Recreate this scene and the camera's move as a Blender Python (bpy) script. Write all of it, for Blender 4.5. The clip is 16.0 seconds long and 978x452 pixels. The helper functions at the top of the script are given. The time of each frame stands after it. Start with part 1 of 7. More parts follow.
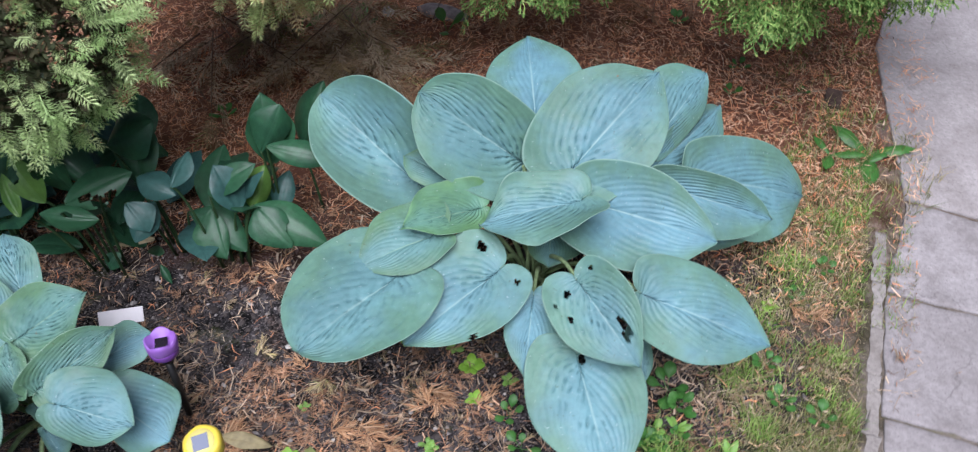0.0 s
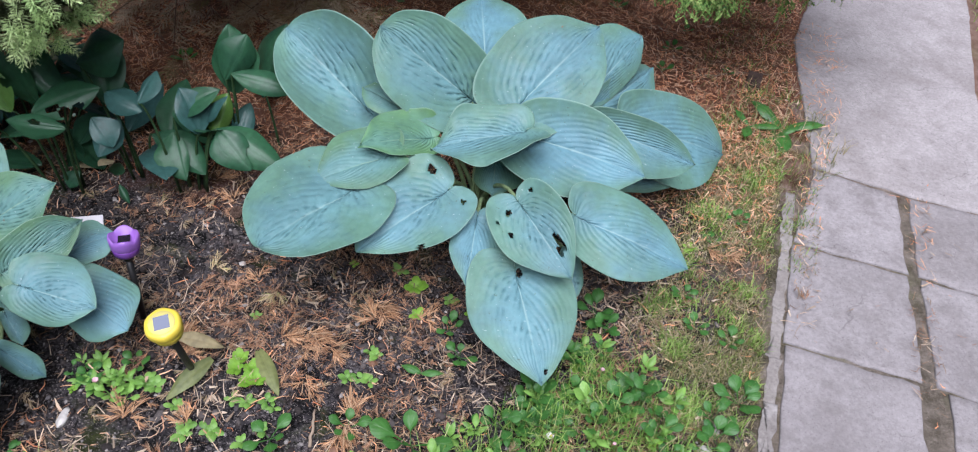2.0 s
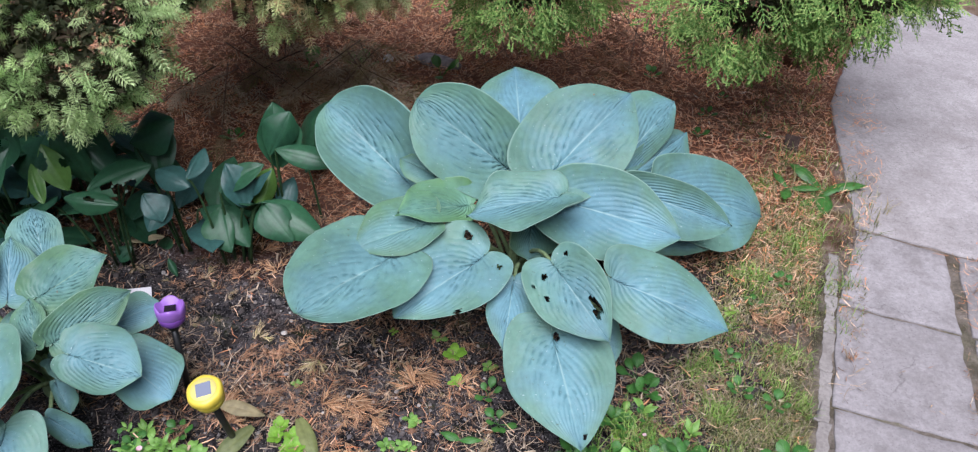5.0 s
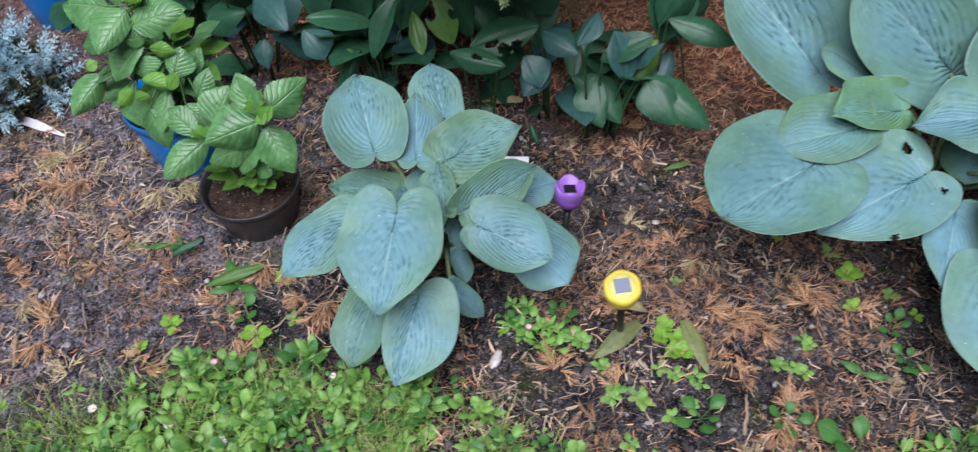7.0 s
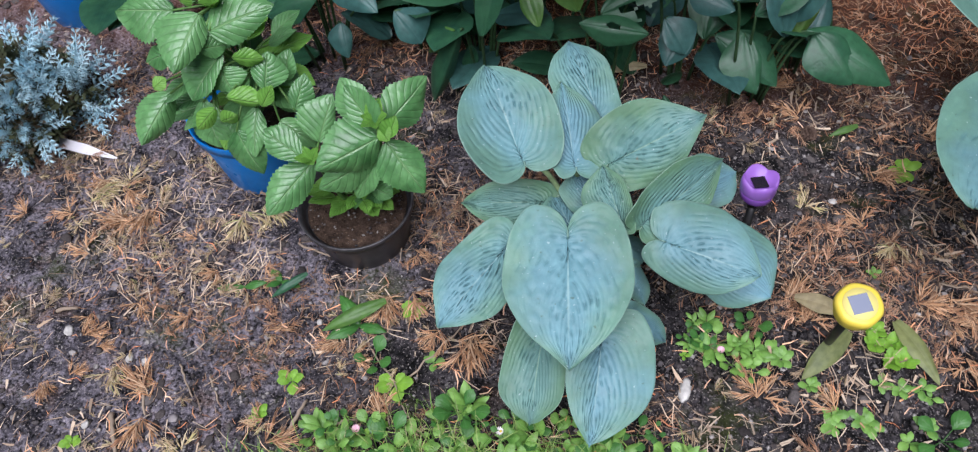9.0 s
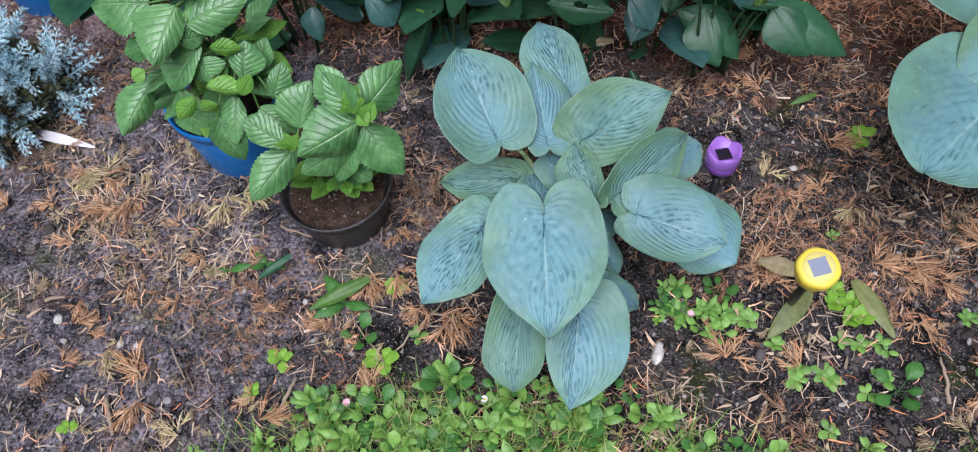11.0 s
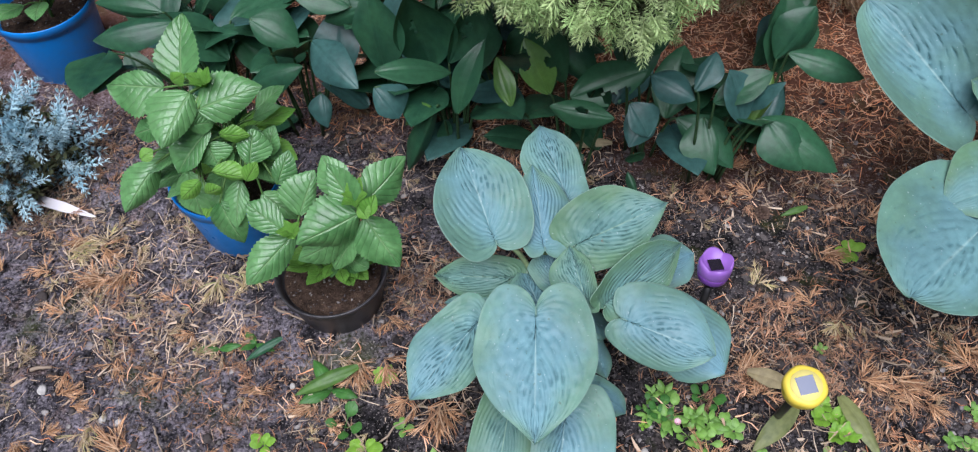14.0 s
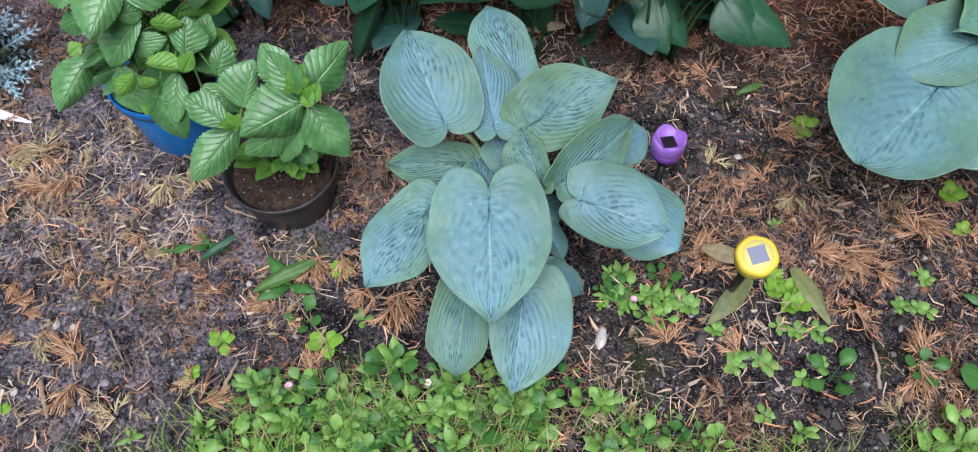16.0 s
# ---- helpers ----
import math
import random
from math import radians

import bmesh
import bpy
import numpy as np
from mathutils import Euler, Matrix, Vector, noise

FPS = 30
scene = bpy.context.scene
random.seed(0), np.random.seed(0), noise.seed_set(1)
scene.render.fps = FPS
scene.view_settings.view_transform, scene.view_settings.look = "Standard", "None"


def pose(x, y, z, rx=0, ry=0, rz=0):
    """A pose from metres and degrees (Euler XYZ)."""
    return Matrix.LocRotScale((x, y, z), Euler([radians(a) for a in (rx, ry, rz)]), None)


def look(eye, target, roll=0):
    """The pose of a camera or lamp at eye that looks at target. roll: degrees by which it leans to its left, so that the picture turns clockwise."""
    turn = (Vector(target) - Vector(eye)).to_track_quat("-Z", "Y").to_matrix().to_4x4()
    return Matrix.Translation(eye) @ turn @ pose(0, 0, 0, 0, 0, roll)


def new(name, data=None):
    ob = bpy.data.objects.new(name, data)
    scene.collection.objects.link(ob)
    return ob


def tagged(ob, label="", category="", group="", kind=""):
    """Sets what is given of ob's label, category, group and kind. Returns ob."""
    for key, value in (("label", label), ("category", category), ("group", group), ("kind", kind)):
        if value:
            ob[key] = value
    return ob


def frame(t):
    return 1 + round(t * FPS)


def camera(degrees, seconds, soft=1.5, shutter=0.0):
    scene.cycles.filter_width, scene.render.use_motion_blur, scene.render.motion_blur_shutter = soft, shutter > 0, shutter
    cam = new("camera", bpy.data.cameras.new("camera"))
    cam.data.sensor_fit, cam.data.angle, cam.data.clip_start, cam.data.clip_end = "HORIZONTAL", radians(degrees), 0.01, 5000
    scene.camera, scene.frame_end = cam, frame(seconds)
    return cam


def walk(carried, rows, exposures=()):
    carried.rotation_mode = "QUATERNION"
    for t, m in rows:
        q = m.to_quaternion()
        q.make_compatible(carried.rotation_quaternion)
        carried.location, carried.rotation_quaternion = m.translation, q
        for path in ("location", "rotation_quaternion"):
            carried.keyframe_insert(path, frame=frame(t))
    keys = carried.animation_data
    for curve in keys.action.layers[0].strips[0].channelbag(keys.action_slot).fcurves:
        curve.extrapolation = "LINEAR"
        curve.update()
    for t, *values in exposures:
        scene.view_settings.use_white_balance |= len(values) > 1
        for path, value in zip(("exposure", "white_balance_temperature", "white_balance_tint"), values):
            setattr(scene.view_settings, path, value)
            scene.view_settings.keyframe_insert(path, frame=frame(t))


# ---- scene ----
cam = camera(61.9, 16.0, soft=1.2, shutter=0.3)
SKY, SUN = 0.023, 4.3
EXPOSURES = [(0.0, 0.50, 5620, 16.5), (5.5, 0.50, 5620, 16.5), (7.0, 0.37, 5620, 16.5), (16.0, 0.37, 5620, 16.5)]
PATH = [
    (0, (0.002, -0.022, 1.384), (-0.041, 1.323, -0.095), -1.3),
    (0.5, (-0.118, -0.119, 1.393), (-0.053, 1.232, -0.081), -1.7),
    (1, (-0.052, -0.198, 1.393), (0.041, 1.185, -0.049), -0.0),
    (1.5, (-0.011, -0.266, 1.352), (0.102, 1.129, -0.077), 5.2),
    (2, (-0.018, -0.253, 1.347), (0.097, 1.137, -0.087), 6.2),
    (2.5, (0.002, -0.244, 1.364), (0.102, 1.168, -0.048), 3.3),
    (3, (0.012, -0.256, 1.384), (0.087, 1.265, 0.087), 2.5),
    (5.5, (-0.001, -0.285, 1.336), (-0.043, 1.232, 0.033), 2.3),
    (6, (-0.058, -0.29, 1.338), (-0.207, 1.216, 0.031), 3.7),
    (6.5, (-0.246, -0.247, 1.309), (-0.598, 1.119, -0.109), 0.7),
    (7, (-0.46, -0.186, 1.3), (-0.83, 1.016, -0.256), -3.1),
    (7.5, (-0.563, -0.171, 1.296), (-0.94, 0.987, -0.291), -3.7),
    (8, (-0.625, -0.156, 1.252), (-1.003, 0.971, -0.357), -2.0),
    (8.5, (-0.751, -0.042, 1.216), (-1.101, 1.074, -0.406), -3.9),
    (8.7, (-0.79, 0.008, 1.198), (-1.126, 1.109, -0.437), -7.2),
    (10.8, (-0.807, 0.009, 1.251), (-1.055, 1.001, -0.468), -7.8),
    (11, (-0.802, -0.006, 1.251), (-1.044, 1.007, -0.456), -7.4),
    (11.5, (-0.806, -0.017, 1.259), (-1.022, 1.005, -0.446), -5.5),
    (12, (-0.804, -0.024, 1.256), (-1.012, 1.013, -0.441), -5.0),
    (12.5, (-0.796, -0.011, 1.251), (-1.0, 1.02, -0.451), -4.8),
    (13, (-0.797, -0.005, 1.268), (-1.016, 1.023, -0.434), -4.1),
    (13.5, (-0.802, -0.001, 1.284), (-1.044, 1.138, -0.342), -2.9),
    (14, (-0.809, 0.02, 1.288), (-1.047, 1.178, -0.325), -2.6),
    (14.5, (-0.814, 0.038, 1.275), (-1.022, 1.167, -0.362), -2.0),
    (15, (-0.802, 0.026, 1.28), (-0.992, 1.118, -0.384), -2.0),
    (15.5, (-0.787, -0.007, 1.273), (-0.96, 1.014, -0.438), -2.8),
    (16, (-0.784, 0.0, 1.251), (-0.92, 0.987, -0.483), -1.8),
]
walk(cam, [(t, look(eye, target, roll)) for t, eye, target, roll in PATH], EXPOSURES)

# ---- world, sun ----
world = bpy.data.worlds.new("overcast_sky")
scene.world = world
world.use_nodes = True
wn = world.node_tree
sky = wn.nodes.new("ShaderNodeTexSky")
sky.sky_type, sky.sun_disc = "NISHITA", False
sky.sun_elevation, sky.sun_rotation = radians(66.5), radians(178)
sky.air_density, sky.dust_density, sky.ozone_density = 1.0, 6.0, 1.0
wn.links.new(sky.outputs[0], wn.nodes["Background"].inputs[0])
wn.nodes["Background"].inputs[1].default_value = SKY
sun_data = bpy.data.lights.new("sun", "SUN")
sun_data.energy, sun_data.angle, sun_data.color = SUN, radians(52), (1.0, 0.95, 0.88)
sun = new("sun", sun_data)
sun.matrix_world = look((-0.2, -2.0, 6.0), (0, 0.6, 0))


# ---- materials ----
class Nodes:
    """A small shorthand for node trees."""

    def __init__(self, name, rough=0.6, spec=0.3):
        self.m = bpy.data.materials.new(name)
        self.m.use_nodes = True
        self.t = self.m.node_tree
        self.b = self.t.nodes["Principled BSDF"]
        self.b.inputs["Roughness"].default_value = rough
        self.b.inputs["Specular IOR Level"].default_value = spec

    def add(self, kind, **inputs):
        n = self.t.nodes.new(kind)
        for k, v in inputs.items():
            self.put(n, k.replace("_", " "), v)
        return n

    def put(self, n, key, v):
        sock = n.inputs[int(key[1:])] if key[0] == "i" and key[1:].isdigit() else n.inputs[key]
        if isinstance(v, bpy.types.NodeSocket):
            self.t.links.new(v, sock)
        else:
            sock.default_value = (*v, 1.0) if isinstance(v, tuple) and len(v) == 3 and sock.type == "RGBA" else v

    def coord(self, which="Object"):
        return self.add("ShaderNodeTexCoord").outputs[which]

    def noise(self, vec, scale, detail=4.0, rough=0.55):
        return self.add("ShaderNodeTexNoise", Vector=vec, Scale=scale, Detail=detail, Roughness=rough).outputs["Fac"]

    def ramp(self, fac, *stops):
        n = self.add("ShaderNodeValToRGB", Fac=fac)
        e = n.color_ramp.elements
        while len(e) < len(stops):
            e.new(0.5)
        for el, (p, c) in zip(e, stops):
            el.position = p
            el.color = (*c, 1) if isinstance(c, tuple) else (c, c, c, 1)
        return n.outputs["Color"]

    def mix(self, fac, a, b, blend="MIX"):
        n = self.t.nodes.new("ShaderNodeMix")
        n.data_type, n.blend_type = "RGBA", blend
        for i, v in ((0, fac), (6, a), (7, b)):
            if isinstance(v, bpy.types.NodeSocket):
                self.t.links.new(v, n.inputs[i])
            else:
                n.inputs[i].default_value = (*v, 1) if isinstance(v, tuple) else v
        return n.outputs[2]

    def math(self, op, a, b=0.0):
        n = self.t.nodes.new("ShaderNodeMath")
        n.operation = op
        self.put(n, "i0", a), self.put(n, "i1", b)
        return n.outputs[0]

    def col(self, v):
        self.put(self.b, "Base Color", (*v, 1) if isinstance(v, tuple) else v)
        return self

    def bump(self, h, strength=0.3, dist=0.002):
        n = self.add("ShaderNodeBump", Height=h, Strength=strength, Distance=dist)
        self.put(self.b, "Normal", n.outputs[0])
        return self

    def thin(self, colour, amount):
        """Lets some light through, for thin leaves."""
        tr = self.add("ShaderNodeBsdfTranslucent", Color=colour)
        mx = self.add("ShaderNodeMixShader", Fac=amount, i1=self.b.outputs[0], i2=tr.outputs[0])
        self.t.links.new(mx.outputs[0], self.t.nodes["Material Output"].inputs["Surface"])
        return self


def uv_parts(n):
    """Along the midrib, and how far to the side of it."""
    sep = n.add("ShaderNodeSeparateXYZ", Vector=n.coord("UV"))
    s, v = sep.outputs[0], sep.outputs[1]
    side = n.math("ABSOLUTE", n.math("MULTIPLY", n.math("SUBTRACT", v, 0.5), 2.0))
    return s, v, side


def hosta_material(name, blue, green, pale, ribs=9.5, quilt=1.0):
    n = Nodes(name, 0.5, 0.28)
    s, v, side = uv_parts(n)
    obj = n.coord("Object")
    rnd = n.add("ShaderNodeObjectInfo").outputs["Random"]
    # bluish bloom in the middle, greener towards the margin and where it is rubbed off
    edge = n.math("ADD", side, n.math("MULTIPLY", n.math("SUBTRACT", n.noise(obj, 11.0, 4), 0.5), 1.9))
    c = n.mix(n.ramp(edge, (0.20, 0.0), (0.95, 1.0)), blue, green)
    c = n.mix(n.math("MULTIPLY", rnd, 0.35), c, green)
    c = n.mix(1.0, c, n.ramp(n.noise(obj, 60.0, 5, 0.65), (0.3, 0.86), (0.7, 1.08)), "MULTIPLY")
    c = n.mix(1.0, c, n.ramp(n.noise(obj, 7.0, 3), (0.3, 0.82), (0.7, 1.14)), "MULTIPLY")
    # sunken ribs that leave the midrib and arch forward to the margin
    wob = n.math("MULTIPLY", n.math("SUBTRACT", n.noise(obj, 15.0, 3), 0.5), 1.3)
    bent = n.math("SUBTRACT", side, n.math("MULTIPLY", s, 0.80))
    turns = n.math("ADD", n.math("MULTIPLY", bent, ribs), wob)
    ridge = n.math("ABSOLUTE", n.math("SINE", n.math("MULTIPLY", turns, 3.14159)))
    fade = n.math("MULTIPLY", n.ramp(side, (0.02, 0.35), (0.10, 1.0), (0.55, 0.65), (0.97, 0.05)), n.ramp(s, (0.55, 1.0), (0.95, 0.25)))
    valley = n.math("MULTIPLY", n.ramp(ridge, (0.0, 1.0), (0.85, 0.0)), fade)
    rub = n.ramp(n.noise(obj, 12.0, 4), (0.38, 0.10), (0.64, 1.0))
    # valleys tinted a darker glaucous blue, with some groove shading in the tint
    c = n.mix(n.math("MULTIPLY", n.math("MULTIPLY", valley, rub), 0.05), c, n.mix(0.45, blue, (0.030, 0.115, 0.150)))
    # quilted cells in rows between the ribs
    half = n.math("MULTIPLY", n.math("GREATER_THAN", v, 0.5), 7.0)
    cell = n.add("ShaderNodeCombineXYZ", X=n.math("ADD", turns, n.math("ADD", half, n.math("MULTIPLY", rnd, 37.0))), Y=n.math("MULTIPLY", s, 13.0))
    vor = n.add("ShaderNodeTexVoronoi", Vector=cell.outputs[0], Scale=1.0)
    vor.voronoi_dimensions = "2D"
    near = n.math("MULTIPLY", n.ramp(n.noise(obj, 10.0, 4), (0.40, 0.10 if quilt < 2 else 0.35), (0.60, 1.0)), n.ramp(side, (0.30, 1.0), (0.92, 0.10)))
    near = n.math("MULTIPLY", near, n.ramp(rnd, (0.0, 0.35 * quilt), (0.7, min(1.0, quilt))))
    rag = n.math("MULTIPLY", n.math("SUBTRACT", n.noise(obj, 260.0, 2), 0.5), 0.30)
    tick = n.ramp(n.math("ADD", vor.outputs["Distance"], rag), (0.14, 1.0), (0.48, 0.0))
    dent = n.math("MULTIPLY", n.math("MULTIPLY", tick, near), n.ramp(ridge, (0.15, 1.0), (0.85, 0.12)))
    # the shade in each dent is painted as a dark tick
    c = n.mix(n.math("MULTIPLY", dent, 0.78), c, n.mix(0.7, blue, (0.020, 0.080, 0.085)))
    rib = n.ramp(side, (0.0, 1.0), (0.028, 0.0))
    ribfade = n.ramp(s, (0.0, 0.85), (0.8, 0.12))
    c = n.mix(n.math("MULTIPLY", rib, ribfade), c, pale)
    rim = n.ramp(side, (0.978, 0.0), (0.999, 1.0))
    c = n.mix(n.math("MULTIPLY", rim, 0.4), c, (0.28, 0.40, 0.34))
    spots = n.ramp(n.noise(obj, 140.0, 2, 0.5), (0.70, 0.0), (0.75, 1.0))
    c = n.mix(n.math("MULTIPLY", spots, 0.5), c, (0.06, 0.09, 0.05))
    rust = n.ramp(n.noise(obj, 33.0, 5, 0.7), (0.725, 0.0), (0.77, 1.0))
    c = n.mix(n.math("MULTIPLY", rust, 0.7), c, (0.20, 0.10, 0.05))
    # drying drops of rain
    drop = n.ramp(n.noise(obj, 210.0, 1, 0.4), (0.755, 0.0), (0.775, 1.0))
    c = n.mix(n.math("MULTIPLY", drop, 0.35), c, (0.50, 0.60, 0.62))
    n.col(c)
    n.put(n.b, "Roughness", n.ramp(n.noise(obj, 25.0, 4), (0.3, 0.40), (0.75, 0.62)))
    h = n.math("MULTIPLY", n.math("MULTIPLY", n.math("POWER", ridge, 2.0), n.math("MULTIPLY", fade, rub)), 0.40)
    h = n.math("SUBTRACT", h, n.math("MULTIPLY", dent, 0.60))
    h = n.math("ADD", h, n.math("MULTIPLY", n.noise(obj, 200.0, 3), 0.06))
    n.bump(h, 1.0, 0.0036)
    return n.m


def leaf_material(name, dark, light, pale, pinnate, ribs=9.0, rough=0.4, through_light=0.2, relief=0.5, spec=0.4):
    n = Nodes(name, rough, spec)
    s, v, side = uv_parts(n)
    obj = n.coord("Object")
    rnd = n.add("ShaderNodeObjectInfo").outputs["Random"]
    rnd = n.math("FRACT", n.math("ADD", rnd, n.add("ShaderNodeNewGeometry").outputs["Random Per Island"]))
    c = n.mix(n.ramp(n.noise(obj, 22.0, 4), (0.3, 0.0), (0.72, 1.0)), dark, light)
    c = n.mix(n.math("MULTIPLY", rnd, 0.75), c, light)
    c = n.mix(1.0, c, n.ramp(n.noise(obj, 90.0, 4), (0.3, 0.75), (0.7, 1.1)), "MULTIPLY")
    if pinnate:
        w = n.math("SUBTRACT", n.math("MULTIPLY", s, ribs), n.math("MULTIPLY", side, 2.2))
        f = n.math("ABSOLUTE", n.math("SINE", n.math("MULTIPLY", w, 3.14159)))
        vein = n.ramp(f, (0.0, 1.0), (0.22, 0.0))
    else:
        f = n.math("ABSOLUTE", n.math("SINE", n.math("MULTIPLY", v, 3.14159 * 2 * ribs)))
        vein = n.ramp(f, (0.0, 1.0), (0.4, 0.0))
    rib = n.ramp(side, (0.0, 1.0), (0.06, 0.0))
    lines = n.math("MAXIMUM", n.math("MULTIPLY", vein, 0.13 if pinnate else 0.06), n.math("MULTIPLY", rib, 0.7 if pinnate else 0.15))
    c = n.mix(lines, c, pale)
    n.col(c)
    h = n.math("SUBTRACT", n.math("MULTIPLY", n.noise(obj, 160.0, 3), 0.4), lines)
    if pinnate:
        # swollen between the veins
        h = n.math("ADD", h, n.math("MULTIPLY", n.math("POWER", f, 0.5), 0.28))
        c = n.mix(n.math("MULTIPLY", n.ramp(f, (0.1, 0.0), (0.2, 1.0)), n.ramp(f, (0.2, 0.05), (0.55, 0.0))), c, n.mix(1.0, c, (0.55, 0.6, 0.5), "MULTIPLY"))
        n.col(c)
    n.bump(h, relief, 0.003)
    return n.thin(n.mix(0.5, light, (0.25, 0.4, 0.05)), through_light).m


def island_material(name, *colours, rough=0.7, spec=0.2, lit=0.0, grain=0.0):
    """For heaps of small pieces: each island takes one of the colours."""
    n = Nodes(name, rough, spec)
    r = n.add("ShaderNodeNewGeometry").outputs["Random Per Island"]
    k = len(colours) - 1
    c = n.ramp(r, *[(i / k, col) for i, col in enumerate(colours)])
    obj = n.coord("Object")
    c = n.mix(1.0, c, n.ramp(n.noise(obj, 12.0, 3), (0.3, 0.7), (0.7, 1.15)), "MULTIPLY")
    if grain:
        c = n.mix(1.0, c, n.ramp(n.noise(obj, grain, 4), (0.3, 0.6), (0.7, 1.2)), "MULTIPLY")
    n.col(c)
    return n.thin(c, lit).m if lit else n.m


def plastic(name, colour, rough=0.3, lit=0.0, wear=0.2, soiled=(0.12, 0.09, 0.07)):
    n = Nodes(name, rough, 0.5)
    obj = n.coord("Object")
    dirt = n.ramp(n.noise(obj, 60.0, 5, 0.7), (0.45, 0.0), (0.8, 1.0))
    n.col(n.mix(n.math("MULTIPLY", dirt, wear), colour, soiled))
    n.put(n.b, "Roughness", n.ramp(n.noise(obj, 30.0, 4), (0.3, rough * 0.8), (0.7, min(1.0, rough * 1.5))))
    n.bump(n.noise(obj, 220.0, 2), 0.08, 0.001)
    return n.thin(colour, lit).m if lit else n.m


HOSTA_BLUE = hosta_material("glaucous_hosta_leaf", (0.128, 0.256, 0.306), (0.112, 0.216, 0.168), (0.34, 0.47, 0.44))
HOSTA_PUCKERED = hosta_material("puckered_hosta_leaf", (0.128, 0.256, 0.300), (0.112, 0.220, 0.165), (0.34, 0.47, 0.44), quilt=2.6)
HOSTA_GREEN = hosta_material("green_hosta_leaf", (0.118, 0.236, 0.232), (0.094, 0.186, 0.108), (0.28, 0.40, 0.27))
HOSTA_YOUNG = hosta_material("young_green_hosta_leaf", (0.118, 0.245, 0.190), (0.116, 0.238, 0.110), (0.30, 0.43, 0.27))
LILY = leaf_material("dark_broad_leaf", (0.013, 0.052, 0.032), (0.032, 0.102, 0.048), (0.042, 0.115, 0.065), False, 7.0, 0.38, 0.07, 0.35, 0.34)
LILY_BLUE = leaf_material("bluish_broad_leaf", (0.020, 0.060, 0.058), (0.044, 0.112, 0.100), (0.055, 0.125, 0.115), False, 7.0, 0.38, 0.07, 0.35, 0.34)
LILY_YELLOW = leaf_material("yellowing_broad_leaf", (0.05, 0.13, 0.03), (0.10, 0.20, 0.04), (0.16, 0.25, 0.07), False, 7.0, 0.4, 0.2, 0.35)
HYDRANGEA = leaf_material("hydrangea_leaf", (0.030, 0.120, 0.030), (0.142, 0.315, 0.112), (0.26, 0.42, 0.19), True, 7.0, 0.32, 0.12, 0.8, 0.55)
HYDRANGEA_YOUNG = leaf_material("young_hydrangea_leaf", (0.095, 0.26, 0.035), (0.20, 0.42, 0.07), (0.30, 0.48, 0.14), True, 6.0, 0.36, 0.25, 0.9, 0.35)
WEED = leaf_material("bright_weed_leaf", (0.045, 0.150, 0.020), (0.27, 0.49, 0.10), (0.28, 0.46, 0.15), True, 5.0, 0.36, 0.22, 0.4, 0.5)
WEED_DARK = leaf_material("dark_weed_leaf", (0.03, 0.12, 0.025), (0.07, 0.20, 0.04), (0.12, 0.25, 0.08), True, 5.0, 0.36, 0.2, 0.4)
WEED_LIME = leaf_material("lime_seedling_leaf", (0.16, 0.36, 0.03), (0.26, 0.48, 0.05), (0.3, 0.5, 0.12), True, 5.0, 0.45, 0.28, 0.4)
DRY_LEAF = leaf_material("withered_strap_leaf", (0.16, 0.13, 0.07), (0.30, 0.25, 0.13), (0.36, 0.31, 0.2), False, 6.0, 0.6, 0.1, 0.6)
OLIVE_LEAF = leaf_material("olive_strap_leaf", (0.10, 0.13, 0.045), (0.20, 0.22, 0.08), (0.26, 0.27, 0.14), False, 6.0, 0.5, 0.1, 0.6)
STRAW_LEAF = leaf_material("pale_dry_leaf", (0.30, 0.24, 0.13), (0.42, 0.36, 0.22), (0.45, 0.4, 0.28), False, 6.0, 0.6, 0.1, 0.6)
STALK = island_material("pale_green_stalk", (0.20, 0.30, 0.12), (0.28, 0.36, 0.20), rough=0.45, grain=90.0)
TWIG_GREEN = island_material("green_stem", (0.07, 0.16, 0.04), (0.12, 0.22, 0.06), rough=0.5, grain=90.0)
DARK_STEM = island_material("dark_green_stem", (0.03, 0.07, 0.03), (0.05, 0.10, 0.04), rough=0.5, grain=90.0)
BARK = island_material("brown_bark", (0.13, 0.085, 0.06), (0.22, 0.15, 0.11), rough=0.85, grain=120.0)
SPRUCE = island_material("light_green_spruce_needles", (0.28, 0.44, 0.15), (0.45, 0.61, 0.24), (0.64, 0.76, 0.38), (0.36, 0.54, 0.20), rough=0.5, lit=0.12)
SPRUCE_YELLOW = island_material("yellowish_spruce_needles", (0.32, 0.42, 0.14), (0.52, 0.60, 0.24), (0.66, 0.70, 0.36), (0.50, 0.32, 0.15), (0.38, 0.50, 0.18), rough=0.5, lit=0.12)
BLUE_SPRUCE = island_material("silver_blue_needles", (0.40, 0.63, 0.73), (0.54, 0.77, 0.86), (0.64, 0.84, 0.90), rough=0.5, lit=0.1)
THUJA = island_material("scaly_conifer_sprays", (0.05, 0.13, 0.030), (0.14, 0.28, 0.06), (0.26, 0.41, 0.10), (0.42, 0.50, 0.17), rough=0.5, lit=0.12)
INNER = island_material("shade_dark_inner_needles", (0.035, 0.045, 0.022), (0.065, 0.075, 0.035), (0.07, 0.05, 0.03), rough=0.8)
